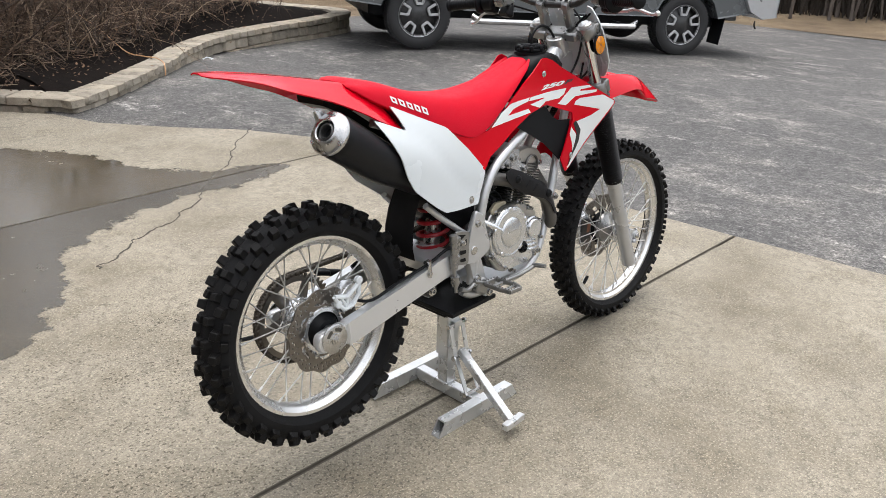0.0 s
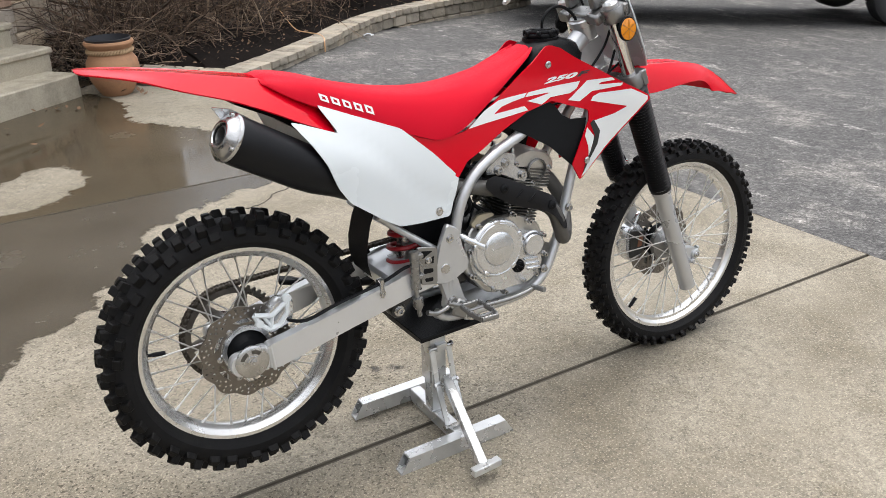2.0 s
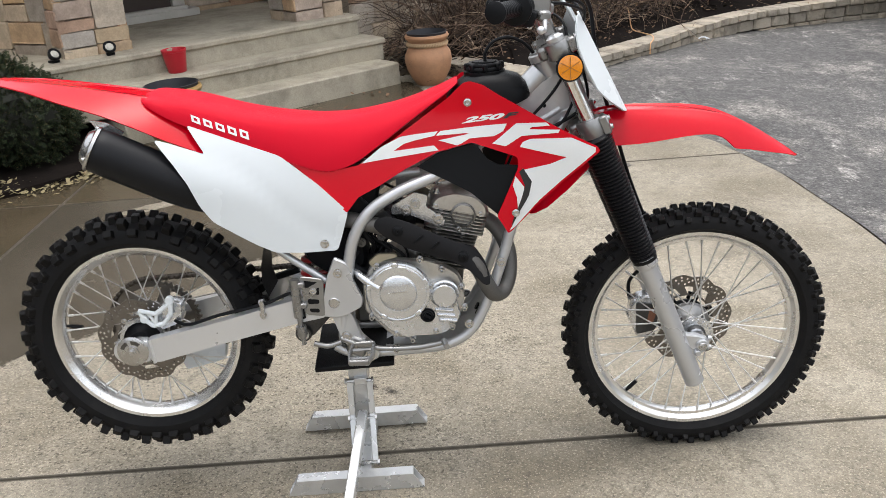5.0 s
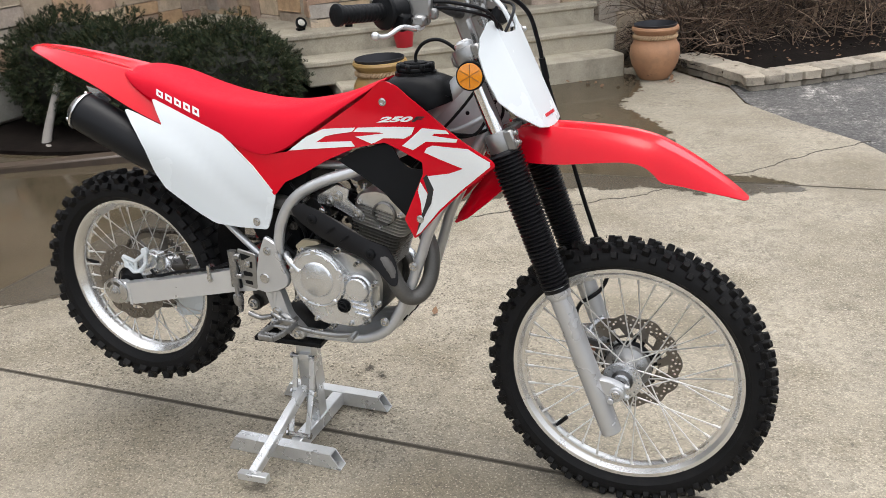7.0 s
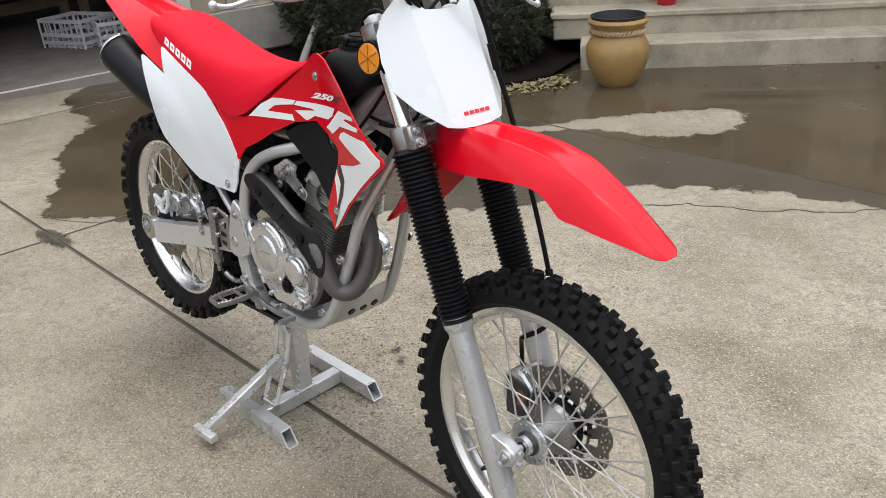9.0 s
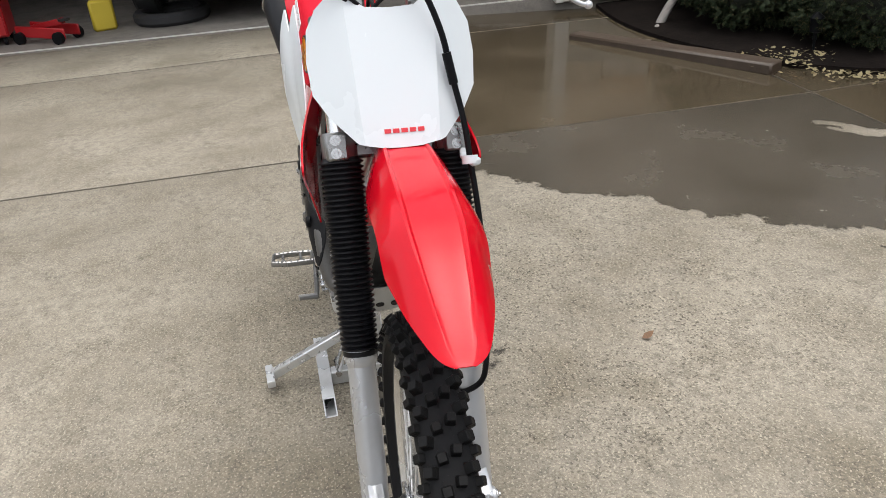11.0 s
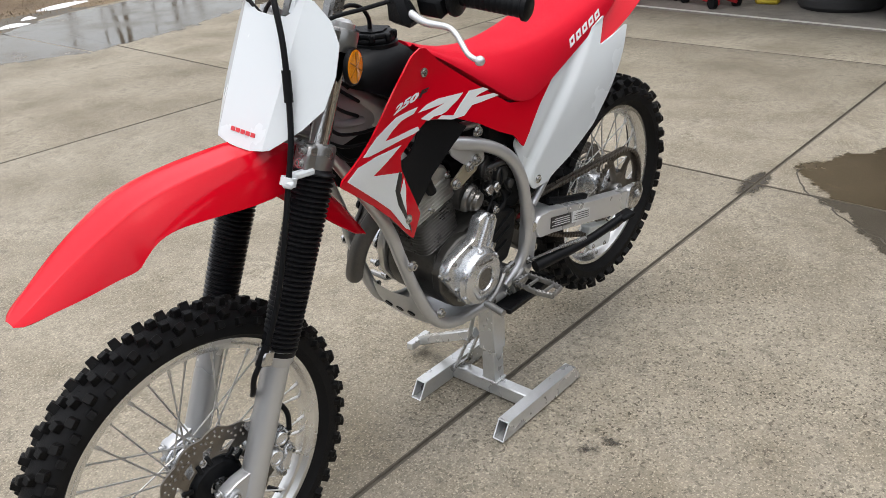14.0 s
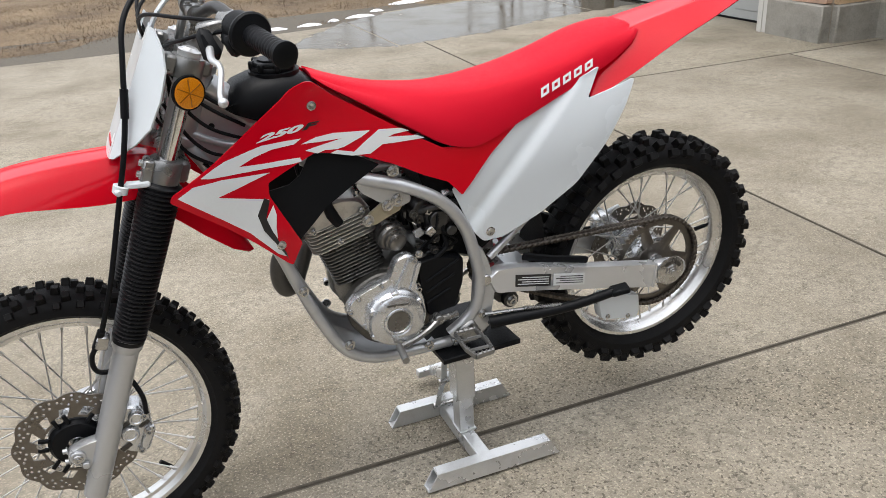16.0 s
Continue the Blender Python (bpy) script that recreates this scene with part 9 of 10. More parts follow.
# labels on the left swingarm
for x0, x1, mat, bars in ((0.345, 0.440, BLACK_DECAL, DECAL), (0.250, 0.337, DECAL, BLACK_DECAL)):
    bm = bmesh.new()
    zc = lambda x: 0.476 + 0.204 * (x - 0.24)
    loft(bm, [[(x0, y, zc(x0) - 0.016), (x1, y, zc(x1) - 0.016), (x1, y, zc(x1) + 0.016), (x0, y, zc(x0) + 0.016)] for y in (0.1185, 0.1192)], True, True)
    lab = bp("warning_label", bm, mat, BIKE, "printed label with unreadable lines")
    bm = bmesh.new()
    for k in range(4):
        a, b = x0 + 0.005, x1 - 0.006 - 0.012 * (k % 2)
        dz = -0.009 + k * 0.006
        loft(bm, [[(a, y, zc(a) + dz - 0.001), (b, y, zc(b) + dz - 0.001), (b, y, zc(b) + dz + 0.001), (a, y, zc(a) + dz + 0.001)] for y in (0.1193, 0.1198)], True, True)
    bp("label_lines", bm, bars, lab)

# rear brake caliper and guard
bm = bmesh.new()
prism(bm, rounded([(0.055, 0.47), (0.115, 0.49), (0.125, 0.545), (0.085, 0.555), (0.045, 0.52)], 0.012), -0.075, -0.035, 0.005)
rc_ob = bp("rear_caliper", bm, CAST, BIKE, "cast rear brake caliper")
bm = bmesh.new()
ol = [(0.018, 0.540), (0.028, 0.516), (0.048, 0.496), (0.075, 0.500), (0.097, 0.525), (0.101, 0.556), (0.059, 0.528)]
for i in range(len(ol)):
    tube(bm, [(ol[i - 1][0], -0.094, ol[i - 1][1]), (ol[i][0], -0.094, ol[i][1])], 0.0062, 8, 0)
tube(bm, [(0.054, -0.094, 0.498), (0.061, -0.094, 0.528)], 0.005, 8, 0)
tube(bm, [(0.056, -0.094, 0.500), (0.040, -0.094, 0.530)], 0.004, 8, 0)
disc_y(bm, (0.100, -0.088, 0.562), 0.011, -0.012)
disc_y(bm, (0.028, -0.088, 0.516), 0.010, -0.012)
bp("caliper_guard", bm, WHITE, rc_ob, "white-silver caliper guard")
bm = bmesh.new()
tube(bm, [(0.10, -0.08, 0.50), (0.14, -0.10, 0.495), (0.22, -0.107, 0.517), (0.34, -0.11, 0.54), (0.42, -0.118, 0.565), (0.437, -0.125, 0.50)], 0.0045, 8, 7)
bp("rear_brake_hose", bm, BLACK, rc_ob)
bm = bmesh.new()
for x, z in ((0.335, 0.535),):
    tube(bm, [(x, -0.12, z + 0.018), (x, -0.12, z - 0.03)], 0.006, 8, 0)
    lathe(bm, [(0.004, -0.006), (0.011, -0.006), (0.011, 0.006), (0.004, 0.006)], (x, -0.112, z + 0.008), (1, 0, 0.2), 12)
    bolt(bm, (x, -0.12, z - 0.02), 0.006, 0.006, (0, -1, 0))
bp("hose_clamp", bm, STEEL, rc_ob)
# rear master cylinder and pedal
bm = bmesh.new()
tube(bm, [(0.438, -0.128, 0.60), (0.437, -0.128, 0.50)], 0.012, 12, 0)
tube(bm, [(0.437, -0.128, 0.50), (0.442, -0.130, 0.425)], 0.006, 10, 0)
lathe(bm, [(0.006, 0), (0.013, 0), (0.014, 0.02), (0.009, 0.03)], (0.439, -0.129, 0.475), (0.05, 0, -1), 14)
box(bm, (0.447, -0.125, 0.585), (0.03, 0.022, 0.014), (0, 0, 0), 0.003)
box(bm, (0.447, -0.125, 0.53), (0.03, 0.022, 0.014), (0, 0, 0), 0.003)
mc = bp("rear_master_cylinder", bm, CLAMP, BIKE, "rear brake master cylinder")
mc.matrix_basis = pose(-0.013, 0, 0.006)
bm = bmesh.new()
prism(bm, rounded([(0.450, 0.606), (0.508, 0.594), (0.502, 0.494), (0.456, 0.502)], 0.008), -0.118, -0.125, 0.002)
heel = bp("heel_guard", bm, CLAMP, mc, "cut-out aluminium heel guard")
for q in ([(0.460, 0.594), (0.494, 0.587), (0.462, 0.572)], [(0.466, 0.560), (0.496, 0.574), (0.494, 0.553)], [(0.464, 0.545), (0.492, 0.541), (0.492, 0.530), (0.464, 0.531)], [(0.466, 0.519), (0.490, 0.517), (0.490, 0.506), (0.467, 0.509)]):
    bm = bmesh.new()
    prism(bm, rounded(q, 0.004), -0.124, -0.1256, 0.0004)
    bp("slot", bm, BLACK, heel)
bolts(heel, [(0.480, -0.125, 0.565)], (0, -1, 0), 0.006, 0.006)
bm = bmesh.new()
tube(bm, [(0.52, -0.118, 0.435), (0.576, -0.126, 0.412), (0.64, -0.130, 0.402), (0.72, -0.134, 0.402), (0.78, -0.14, 0.414)], 0.0065, 10, 6)
tube(bm, [(0.452, -0.126, 0.430), (0.485, -0.122, 0.418), (0.52, -0.118, 0.425)], 0.007, 10, 4)
tube(bm, [(0.778, -0.136, 0.416), (0.785, -0.18, 0.420)], 0.0075, 8, 0)
bp("brake_pedal", bm, CLAMP, BIKE, "forged rear brake pedal")


def footpeg(s):
    bm = bmesh.new()
    c = V(0.575, s * 0.182, 0.420)
    ring = [(-0.024, 0.048), (0.020, 0.052), (0.029, 0.015), (0.027, -0.050), (-0.024, -0.050), (-0.029, 0.005)]
    for i in range(len(ring)):
        a, b = ring[i - 1], ring[i]
        tube(bm, [c + V(a[0], s * a[1], 0), c + V(b[0], s * b[1], 0)], 0.008, 8, 0, flat=0.55)
        for t in (0.15, 0.4, 0.65, 0.9):
            q = c + V(a[0] + (b[0] - a[0]) * t, s * (a[1] + (b[1] - a[1]) * t), 0.006)
            box(bm, tuple(q), (0.008, 0.008, 0.009), (0, 0, 0), 0, 0.3)
    for k in (-0.02, 0.025):
        tube(bm, [c + V(-0.023, s * k, 0), c + V(0.023, s * k, 0)], 0.004, 6, 0)
    tube(bm, [c + V(0, s * -0.05, -0.004), c + V(-0.015, s * -0.085, -0.012)], 0.013, 8, 0)
    box(bm, (0.56, s * 0.108, 0.408), (0.05, 0.03, 0.05), (0, 30, 0), 0.006)
    bp("footpeg", bm, CLAMP, BIKE, "toothed steel footpeg")


footpeg(-1)
footpeg(1)
# side stand folded up along the left swingarm
bm = bmesh.new()
tube(bm, [(0.51, 0.125, 0.425), (0.46, 0.14, 0.432), (0.33, 0.17, 0.445), (0.215, 0.196, 0.474)], [0.016, 0.0145, 0.012, 0.0115], 12, 5)
box(bm, (0.203, 0.20, 0.478), (0.045, 0.035, 0.016), (0, 12, -15), 0.004)
bp("side_stand", bm, BLACK, BIKE, "black side stand folded up")
bm = bmesh.new()
tube(bm, [(0.52, 0.12, 0.448), (0.42, 0.148, 0.454), (0.335, 0.168, 0.452)], 0.004, 6, 4)
for k in range(16):
    p = V(0.43, 0.146, 0.455).lerp(V(0.345, 0.166, 0.453), k / 15)
    lathe(bm, [(0.004, -0.0018), (0.0068, 0), (0.004, 0.0018)], p, (-1, 0.2, 0), 10)
bp("stand_spring", bm, STEEL)
# shifter
bm = bmesh.new()
tube(bm, [(0.638, 0.122, 0.466), (0.665, 0.132, 0.452), (0.705, 0.146, 0.443), (0.744, 0.156, 0.440)], [0.0085, 0.007, 0.0065, 0.007], 8, 5)
tube(bm, [(0.746, 0.152, 0.440), (0.750, 0.206, 0.436)], 0.0085, 10, 0)
disc_y(bm, (0.638, 0.108, 0.466), 0.012, 0.022)
bp("gear_lever", bm, CLAMP, BIKE, "gear lever with round tip")
# chain guide, white
bm = bmesh.new()
prism(bm, rounded([(0.055, 0.365), (0.172, 0.392), (0.178, 0.36), (0.168, 0.318), (0.14, 0.310), (0.055, 0.293), (0.048, 0.32)], 0.008), 0.05, 0.082, 0.004)
cg = bp("chain_guide", bm, WHITE, BIKE, "white plastic chain guide")
bolts(cg, [(0.148, 0.082, 0.322), (0.085, 0.082, 0.308)], (0, 1, 0), 0.005, 0.004)
bm = bmesh.new()
tube(bm, [(0.40, 0.08, 0.555), (0.33, 0.085, 0.535), (0.25, 0.09, 0.518), (0.23, 0.09, 0.51)], 0.010, 8, 4, flat=0.6)
bp("chain_slider", bm, BLACK)

# ---- shock and mud flap
bm = bmesh.new()
p0, p1 = V(0.462, 0, 0.52), V(0.50, 0, 0.78)
turns, n = 7, 160
tube(bm, [p0.lerp(p1, k / n) + V(0.045 * math.cos(turns * 2 * math.pi * k / n), 0.045 * math.sin(turns * 2 * math.pi * k / n), 0) for k in range(n + 1)], 0.0065, 8, 0)
bp("shock_spring", bm, SPRING, BIKE, "red coil spring of the rear shock")
bm = bmesh.new()
tube(bm, [(0.457, 0, 0.49), (0.505, 0, 0.82)], 0.024, 16, 0)
bp("shock_body", bm, STEEL)
bm = bmesh.new()
lathe(bm, [(0, -0.045), (0.020, -0.045), (0.022, -0.040), (0.022, 0.040), (0.020, 0.045), (0, 0.045)], (0.412, 0, 0.418), (0, 1, 0), 24)
prism(bm, rounded([(0.395, 0.44), (0.43, 0.50), (0.48, 0.51), (0.50, 0.47), (0.43, 0.40)], 0.012), -0.030, 0.030, 0.004)
link_ob = bp("shock_linkage", bm, DARKMETAL, BIKE, "dark forged shock linkage under the swingarm")
bolts(link_ob, [(0.412, -0.045, 0.418)], (0, -1, 0), 0.010, 0.012)
bolts(link_ob, [(0.412, 0.045, 0.418)], (0, 1, 0), 0.010, 0.012)
bm = bmesh.new()
loft(bm, [[(x, -w, z), (x + 0.004, w, z)] for x, z, w in ((0.40, 0.76, 0.05), (0.368, 0.715, 0.055), (0.347, 0.67, 0.058), (0.333, 0.62, 0.06), (0.330, 0.575, 0.06), (0.340, 0.535, 0.056))])
bmesh.ops.solidify(bm, geom=bm.faces[:], thickness=0.006)
bp("mud_flap", bm, RUBBER, BIKE, "black rubber mud flap before the rear wheel")
bm = bmesh.new()
prism(bm, rounded([(0.43, 0.70), (0.60, 0.72), (0.60, 0.60), (0.52, 0.57), (0.45, 0.62)], 0.02), -0.055, 0.062, 0.01)
prism(bm, rounded([(0.42, 0.88), (0.66, 0.83), (0.62, 0.70), (0.42, 0.74)], 0.02), -0.075, 0.075, 0.01)
bp("airbox", bm, BLACK, BIKE, "black plastic airbox")

# ---- muffler and header
MA, MB = V(0.010, -0.133, 0.967), V(0.36, -0.066, 0.752)
MD = (MB - MA).normalized()
bm = bmesh.new()
L = (MB - MA).length
lathe(bm, [(0.0, 0.004), (0.050, 0.004), (0.0525, 0.010), (0.0535, 0.03), (0.0535, L * 0.46), (0.050, L * 0.58), (0.040, L * 0.72), (0.03, L * 0.95), (0.024, L), (0.0, L)], MA, MD, 40)
muf = bp("muffler", bm, MUFFLER, BIKE, "matt black muffler with a steel end cap")
bm = bmesh.new()
lathe(bm, [(0.051, 0.005), (0.0545, 0.004), (0.0550, 0.001), (0.053, -0.003), (0.046, -0.005), (0.043, -0.009), (0.037, -0.016), (0.032, -0.020), (0.0275, -0.0205), (0.0255, -0.018), (0.0255, -0.004)], MA, MD, 40)
cap_ob = bp("muffler_end_cap", bm, STEEL, muf, "brushed steel end cap")
bm = bmesh.new()
lathe(bm, [(0.0255, -0.004), (0.021, -0.004), (0.021, -0.015), (0.017, -0.017), (0.015, -0.014), (0.015, 0.02), (0, 0.02)], MA, MD, 28)
bp("muffler_core", bm, DARKMETAL, muf, "dark spark arrester tube")
bm = bmesh.new()
prism(bm, rounded([(-0.003, 1.026), (0.038, 1.016), (0.075, 0.990), (0.05, 0.975), (0.019, 0.988)], 0.004), -0.092, -0.088, 0.001)
bp("muffler_bracket", bm, CAST, muf, "bright pressed bracket above the end cap")
ex = MD.orthogonal().normalized()
ey = MD.cross(ex)
bolts(cap_ob, [MA - MD * 0.004 + 0.0475 * (math.cos(a) * ex + math.sin(a) * ey) for a in (0.6, 2.7, 4.8)], -MD, 0.004, 0.006)
bm = bmesh.new()
tube(bm, [(0.87, -0.01, 0.705), (0.922, -0.014, 0.675), (0.954, -0.03, 0.62), (0.957, -0.05, 0.56), (0.940, -0.074, 0.519), (0.914, -0.098, 0.517), (0.894, -0.112, 0.552), (0.865, -0.116, 0.612), (0.80, -0.119, 0.655), (0.72, -0.116, 0.695), (0.64, -0.104, 0.72), (0.55, -0.075, 0.735), (0.45, -0.07, 0.735), (0.36, -0.105, 0.745)], 0.0200, 16, 6)
bp("exhaust_header", bm, HEADER, BIKE, "curved exhaust header pipe")
bm = bend(sheet([(0.640, 0.748), (0.666, 0.753), (0.716, 0.733), (0.775, 0.701), (0.835, 0.671), (0.872, 0.650), (0.894, 0.613), (0.904, 0.575), (0.902, 0.555), (0.886, 0.560), (0.857, 0.600), (0.822, 0.626), (0.761, 0.648), (0.711, 0.668), (0.657, 0.704), (0.634, 0.730)], 0.014, 0.008), lambda x, z: 0.146 - 5.5 * (z - (0.727 - 0.50 * max(0, x - 0.65) - 0.75 * max(0, x - 0.82))) ** 2 - 0.22 * max(0, x - 0.85), -1, 0.003)
hs = bp("heat_shield", bm, SHIELD, BIKE, "black exhaust heat shield", 50)
for x, z in ((0.690, 0.715), (0.842, 0.638)):
    bm = bmesh.new()
    lathe(bm, [(0.013, -0.004), (0.013, 0.003), (0.009, 0.006), (0.004, 0.006), (0.003, 0.004), (0, 0.004)], (x, -0.144, z), (0, -1, 0), 14)
    bp("shield_bolt", bm, BLACK, hs)
for x, z in ((0.738, 0.692), (0.775, 0.673)):
    bm = bmesh.new()
    box(bm, (x, -0.1455, z), (0.006, 0.003, 0.030), (0, 52, 0), 0.001)
    bp("shield_rib", bm, BLACK, hs)

# ---- engine
bm = bmesh.new()
prism(bm, rounded([(0.61, 0.60), (0.68, 0.625), (0.76, 0.60), (0.82, 0.57), (0.83, 0.49), (0.79, 0.42), (0.68, 0.41), (0.61, 0.45)], 0.025), -0.088, 0.080, 0.008)
eng = bp("engine", bm, CASE, BIKE, "air-cooled single-cylinder engine")
bm = bmesh.new()
box(bm, (0.60, 0, 0.52), (0.09, 0.13, 0.15), (0, 0, 0), 0.012)
bp("crankcase_rear", bm, DARKMETAL, eng, "grimy dark rear crankcase")
bm = bmesh.new()
prism(bm, rounded([(0.676, 0.606), (0.627, 0.613), (0.560, 0.597), (0.562, 0.53), (0.584, 0.470), (0.650, 0.458), (0.668, 0.541)], 0.012), 0.055, 0.094, 0.005)
for k in range(3):
    tube(bm, [(0.575 + 0.010 * k, 0.0945, 0.595 - 0.035 * k), (0.655, 0.0945, 0.555 - 0.028 * k)], 0.0035, 6, 0)
bp("sprocket_cover", bm, BLACK, eng, "black plastic sprocket cover")
# right side: dark joint rim, then the bright cover
bm = bmesh.new()
prism(bm, rounded([(0.587, 0.573), (0.61, 0.613), (0.642, 0.632), (0.681, 0.628), (0.724, 0.622), (0.747, 0.624), (0.786, 0.608), (0.825, 0.582), (0.840, 0.544), (0.834, 0.484), (0.80, 0.436), (0.765, 0.416), (0.708, 0.419), (0.679, 0.413), (0.644, 0.427), (0.612, 0.466), (0.586, 0.497)], 0.012), -0.080, -0.104, 0.004)
bp("crankcase_joint", bm, HEADC, eng, "darker crankcase joint face")
bm = bmesh.new()
RC = [(0.591, 0.546), (0.619, 0.596), (0.67, 0.618), (0.722, 0.610), (0.748, 0.585), (0.757, 0.566), (0.775, 0.572), (0.806, 0.564), (0.825, 0.535), (0.819, 0.503), (0.828, 0.472), (0.79, 0.430), (0.76, 0.424), (0.711, 0.426), (0.683, 0.422), (0.645, 0.446), (0.604, 0.493)]
prism(bm, rounded(RC, 0.014), -0.103, -0.120, 0.004)
bp("right_crankcase_cover", bm, CAST, eng, "bright cast crankcase cover")
bm = bmesh.new()
lathe(bm, [(0.079, 0), (0.080, 0.006), (0.077, 0.011), (0.073, 0.0125), (0.070, 0.0115), (0.068, 0.0135), (0.052, 0.0145), (0.0465, 0.0135), (0.044, 0.017), (0.0415, 0.0185), (0, 0.0195)], (0.676, -0.118, 0.551), (0, -1, 0), 56)
for k in range(5):
    a = k * 2 * math.pi / 5 + 0.35
    box(bm, (0.676 + 0.073 * math.cos(a), -0.126, 0.551 + 0.073 * math.sin(a)), (0.014, 0.015, 0.018), (0, -math.degrees(a), 0), 0.003)
bp("clutch_cover", bm, CAST, eng, "round clutch cover")
bm = bmesh.new()
box(bm, (0.675, -0.1378, 0.555), (0.046, 0.0008, 0.004), (0, -3, 0), 0)
bp("cover_mark", bm, STEEL, eng)
bm = bmesh.new()
lathe(bm, [(0.037, 0), (0.037, 0.004), (0.033, 0.007), (0.032, 0.014), (0.028, 0.018), (0, 0.019)], (0.789, -0.118, 0.535), (0, -1, 0), 36)
bp("filter_cover", bm, CAST, eng, "small round filter cover")
bm = bmesh.new()
for k, z in enumerate((0.492, 0.478, 0.464)):
    box(bm, (0.785 + 0.004 * k, -0.1215, z), (0.046, 0.008, 0.0075), (0, 8, 0), 0.002)
bp("cover_ribs", bm, CAST, eng)
bm = bmesh.new()
lathe(bm, [(0.019, 0), (0.019, 0.004), (0.0145, 0.005), (0.0145, 0.012), (0.011, 0.013), (0.008, 0.008), (0, 0.008)], (0.743, -0.118, 0.482), (0, -1, 0), 18)
box(bm, (0.743, -0.130, 0.482), (0.018, 0.008, 0.005), (0, 30, 0), 0.001)
bp("oil_cap", bm, BLACK, eng, "black oil filler cap")
bolts(eng, [(x, -0.105, z) for x, z in ((0.628, 0.618), (0.735, 0.628), (0.786, 0.598), (0.832, 0.548), (0.836, 0.492), (0.802, 0.443), (0.700, 0.416), (0.601, 0.555), (0.603, 0.485))], (0, -1, 0), 0.0058, 0.020)
bolts(eng, [(x, -0.120, z) for x, z in ((0.757, 0.558), (0.822, 0.531), (0.808, 0.505), (0.660, 0.437), (0.760, 0.436), (0.800, 0.455))], (0, -1, 0), 0.005, 0.008)
bm = bmesh.new()
prism(bm, rounded([(0.607, 0.628), (0.633, 0.648), (0.676, 0.646), (0.682, 0.637), (0.645, 0.630), (0.618, 0.612)], 0.006), -0.096, -0.108, 0.002)
bp("cable_bracket", bm, PLATE_TAN, eng, "pale zinc-plated bracket")
bm = bmesh.new()
tube(bm, [(0.575, -0.10, 0.605), (0.592, -0.118, 0.592), (0.628, -0.124, 0.566)], [0.008, 0.010, 0.013], 12, 4)
bp("clutch_arm", bm, CAST, eng)
# left side: joint rim, cover with its arm, round cover
bm = bmesh.new()
prism(bm, rounded([(0.845, 0.545), (0.818, 0.58), (0.775, 0.60), (0.735, 0.60), (0.69, 0.59), (0.675, 0.52), (0.672, 0.46), (0.70, 0.418), (0.753, 0.41), (0.80, 0.435), (0.838, 0.485)], 0.015), 0.070, 0.096, 0.004)
bp("crankcase_joint", bm, CASE, eng, "darker crankcase joint face")
bm = bmesh.new()
prism(bm, rounded([(0.703, 0.648), (0.678, 0.628), (0.687, 0.572), (0.669, 0.530), (0.664, 0.485), (0.676, 0.443), (0.705, 0.424), (0.752, 0.422), (0.787, 0.450), (0.826, 0.498), (0.850, 0.531), (0.845, 0.556), (0.826, 0.571), (0.803, 0.580), (0.775, 0.590), (0.748, 0.597), (0.732, 0.640)], 0.012), 0.094, 0.120, 0.005)
bp("left_crankcase_cover", bm, CAST, eng, "cast left crankcase cover")
bm = bmesh.new()
tube(bm, [(0.735, 0.121, 0.565), (0.702, 0.121, 0.632)], 0.006, 8, 0)
tube(bm, [(0.700, 0.121, 0.560), (0.680, 0.121, 0.624)], 0.006, 8, 0)
bp("cover_ribs", bm, CAST, eng)
bm = bmesh.new()
lathe(bm, [(0.069, 0), (0.069, 0.008), (0.064, 0.013), (0.062, 0.022), (0.057, 0.026), (0.036, 0.028), (0.033, 0.026), (0.031, 0.028), (0.028, 0.0285), (0.026, 0.024), (0, 0.024)], (0.742, 0.119, 0.500), (0, 1, 0), 52)
fly = bp("flywheel_cover", bm, CAST, eng, "round flywheel cover")
for k in range(6):
    a = k * math.pi / 3 + 0.5
    bm = bmesh.new()
    box(bm, (0.742 + 0.063 * math.cos(a), 0.129, 0.500 + 0.063 * math.sin(a)), (0.014, 0.018, 0.017), (0, -math.degrees(a), 0), 0.003)
    bp("lug", bm, CAST, fly)
bm = bmesh.new()
lathe(bm, [(0.0255, 0.0243), (0.0255, 0.0252), (0, 0.0252)], (0.742, 0.119, 0.500), (0, 1, 0), 32)
bp("inspection_plug", bm, FIN, fly, "grey recessed inspection plug")
bm = bmesh.new()
box(bm, (0.742, 0.1462, 0.543), (0.050, 0.0008, 0.005), (0, -5, 0), 0)
bp("cover_mark", bm, FIN, fly)
bolts(eng, [(x, 0.098, z) for x, z in ((0.822, 0.562), (0.768, 0.584), (0.842, 0.535), (0.812, 0.492), (0.782, 0.452), (0.676, 0.452), (0.682, 0.555))], (0, 1, 0), 0.0062, 0.026)
bolts(eng, [(0.693, 0.122, 0.632), (0.680, 0.122, 0.645)], (0, 1, 0), 0.006, 0.008)
# cylinder and head, leaning forward a little
CYL = V(0.793, 0, 0.587)
CA = V(0.26, 0, 0.966).normalized()
CM = Matrix.Translation(CYL) @ pose(0, 0, 0, 0, math.degrees(math.atan2(CA.x, CA.z)), 0)


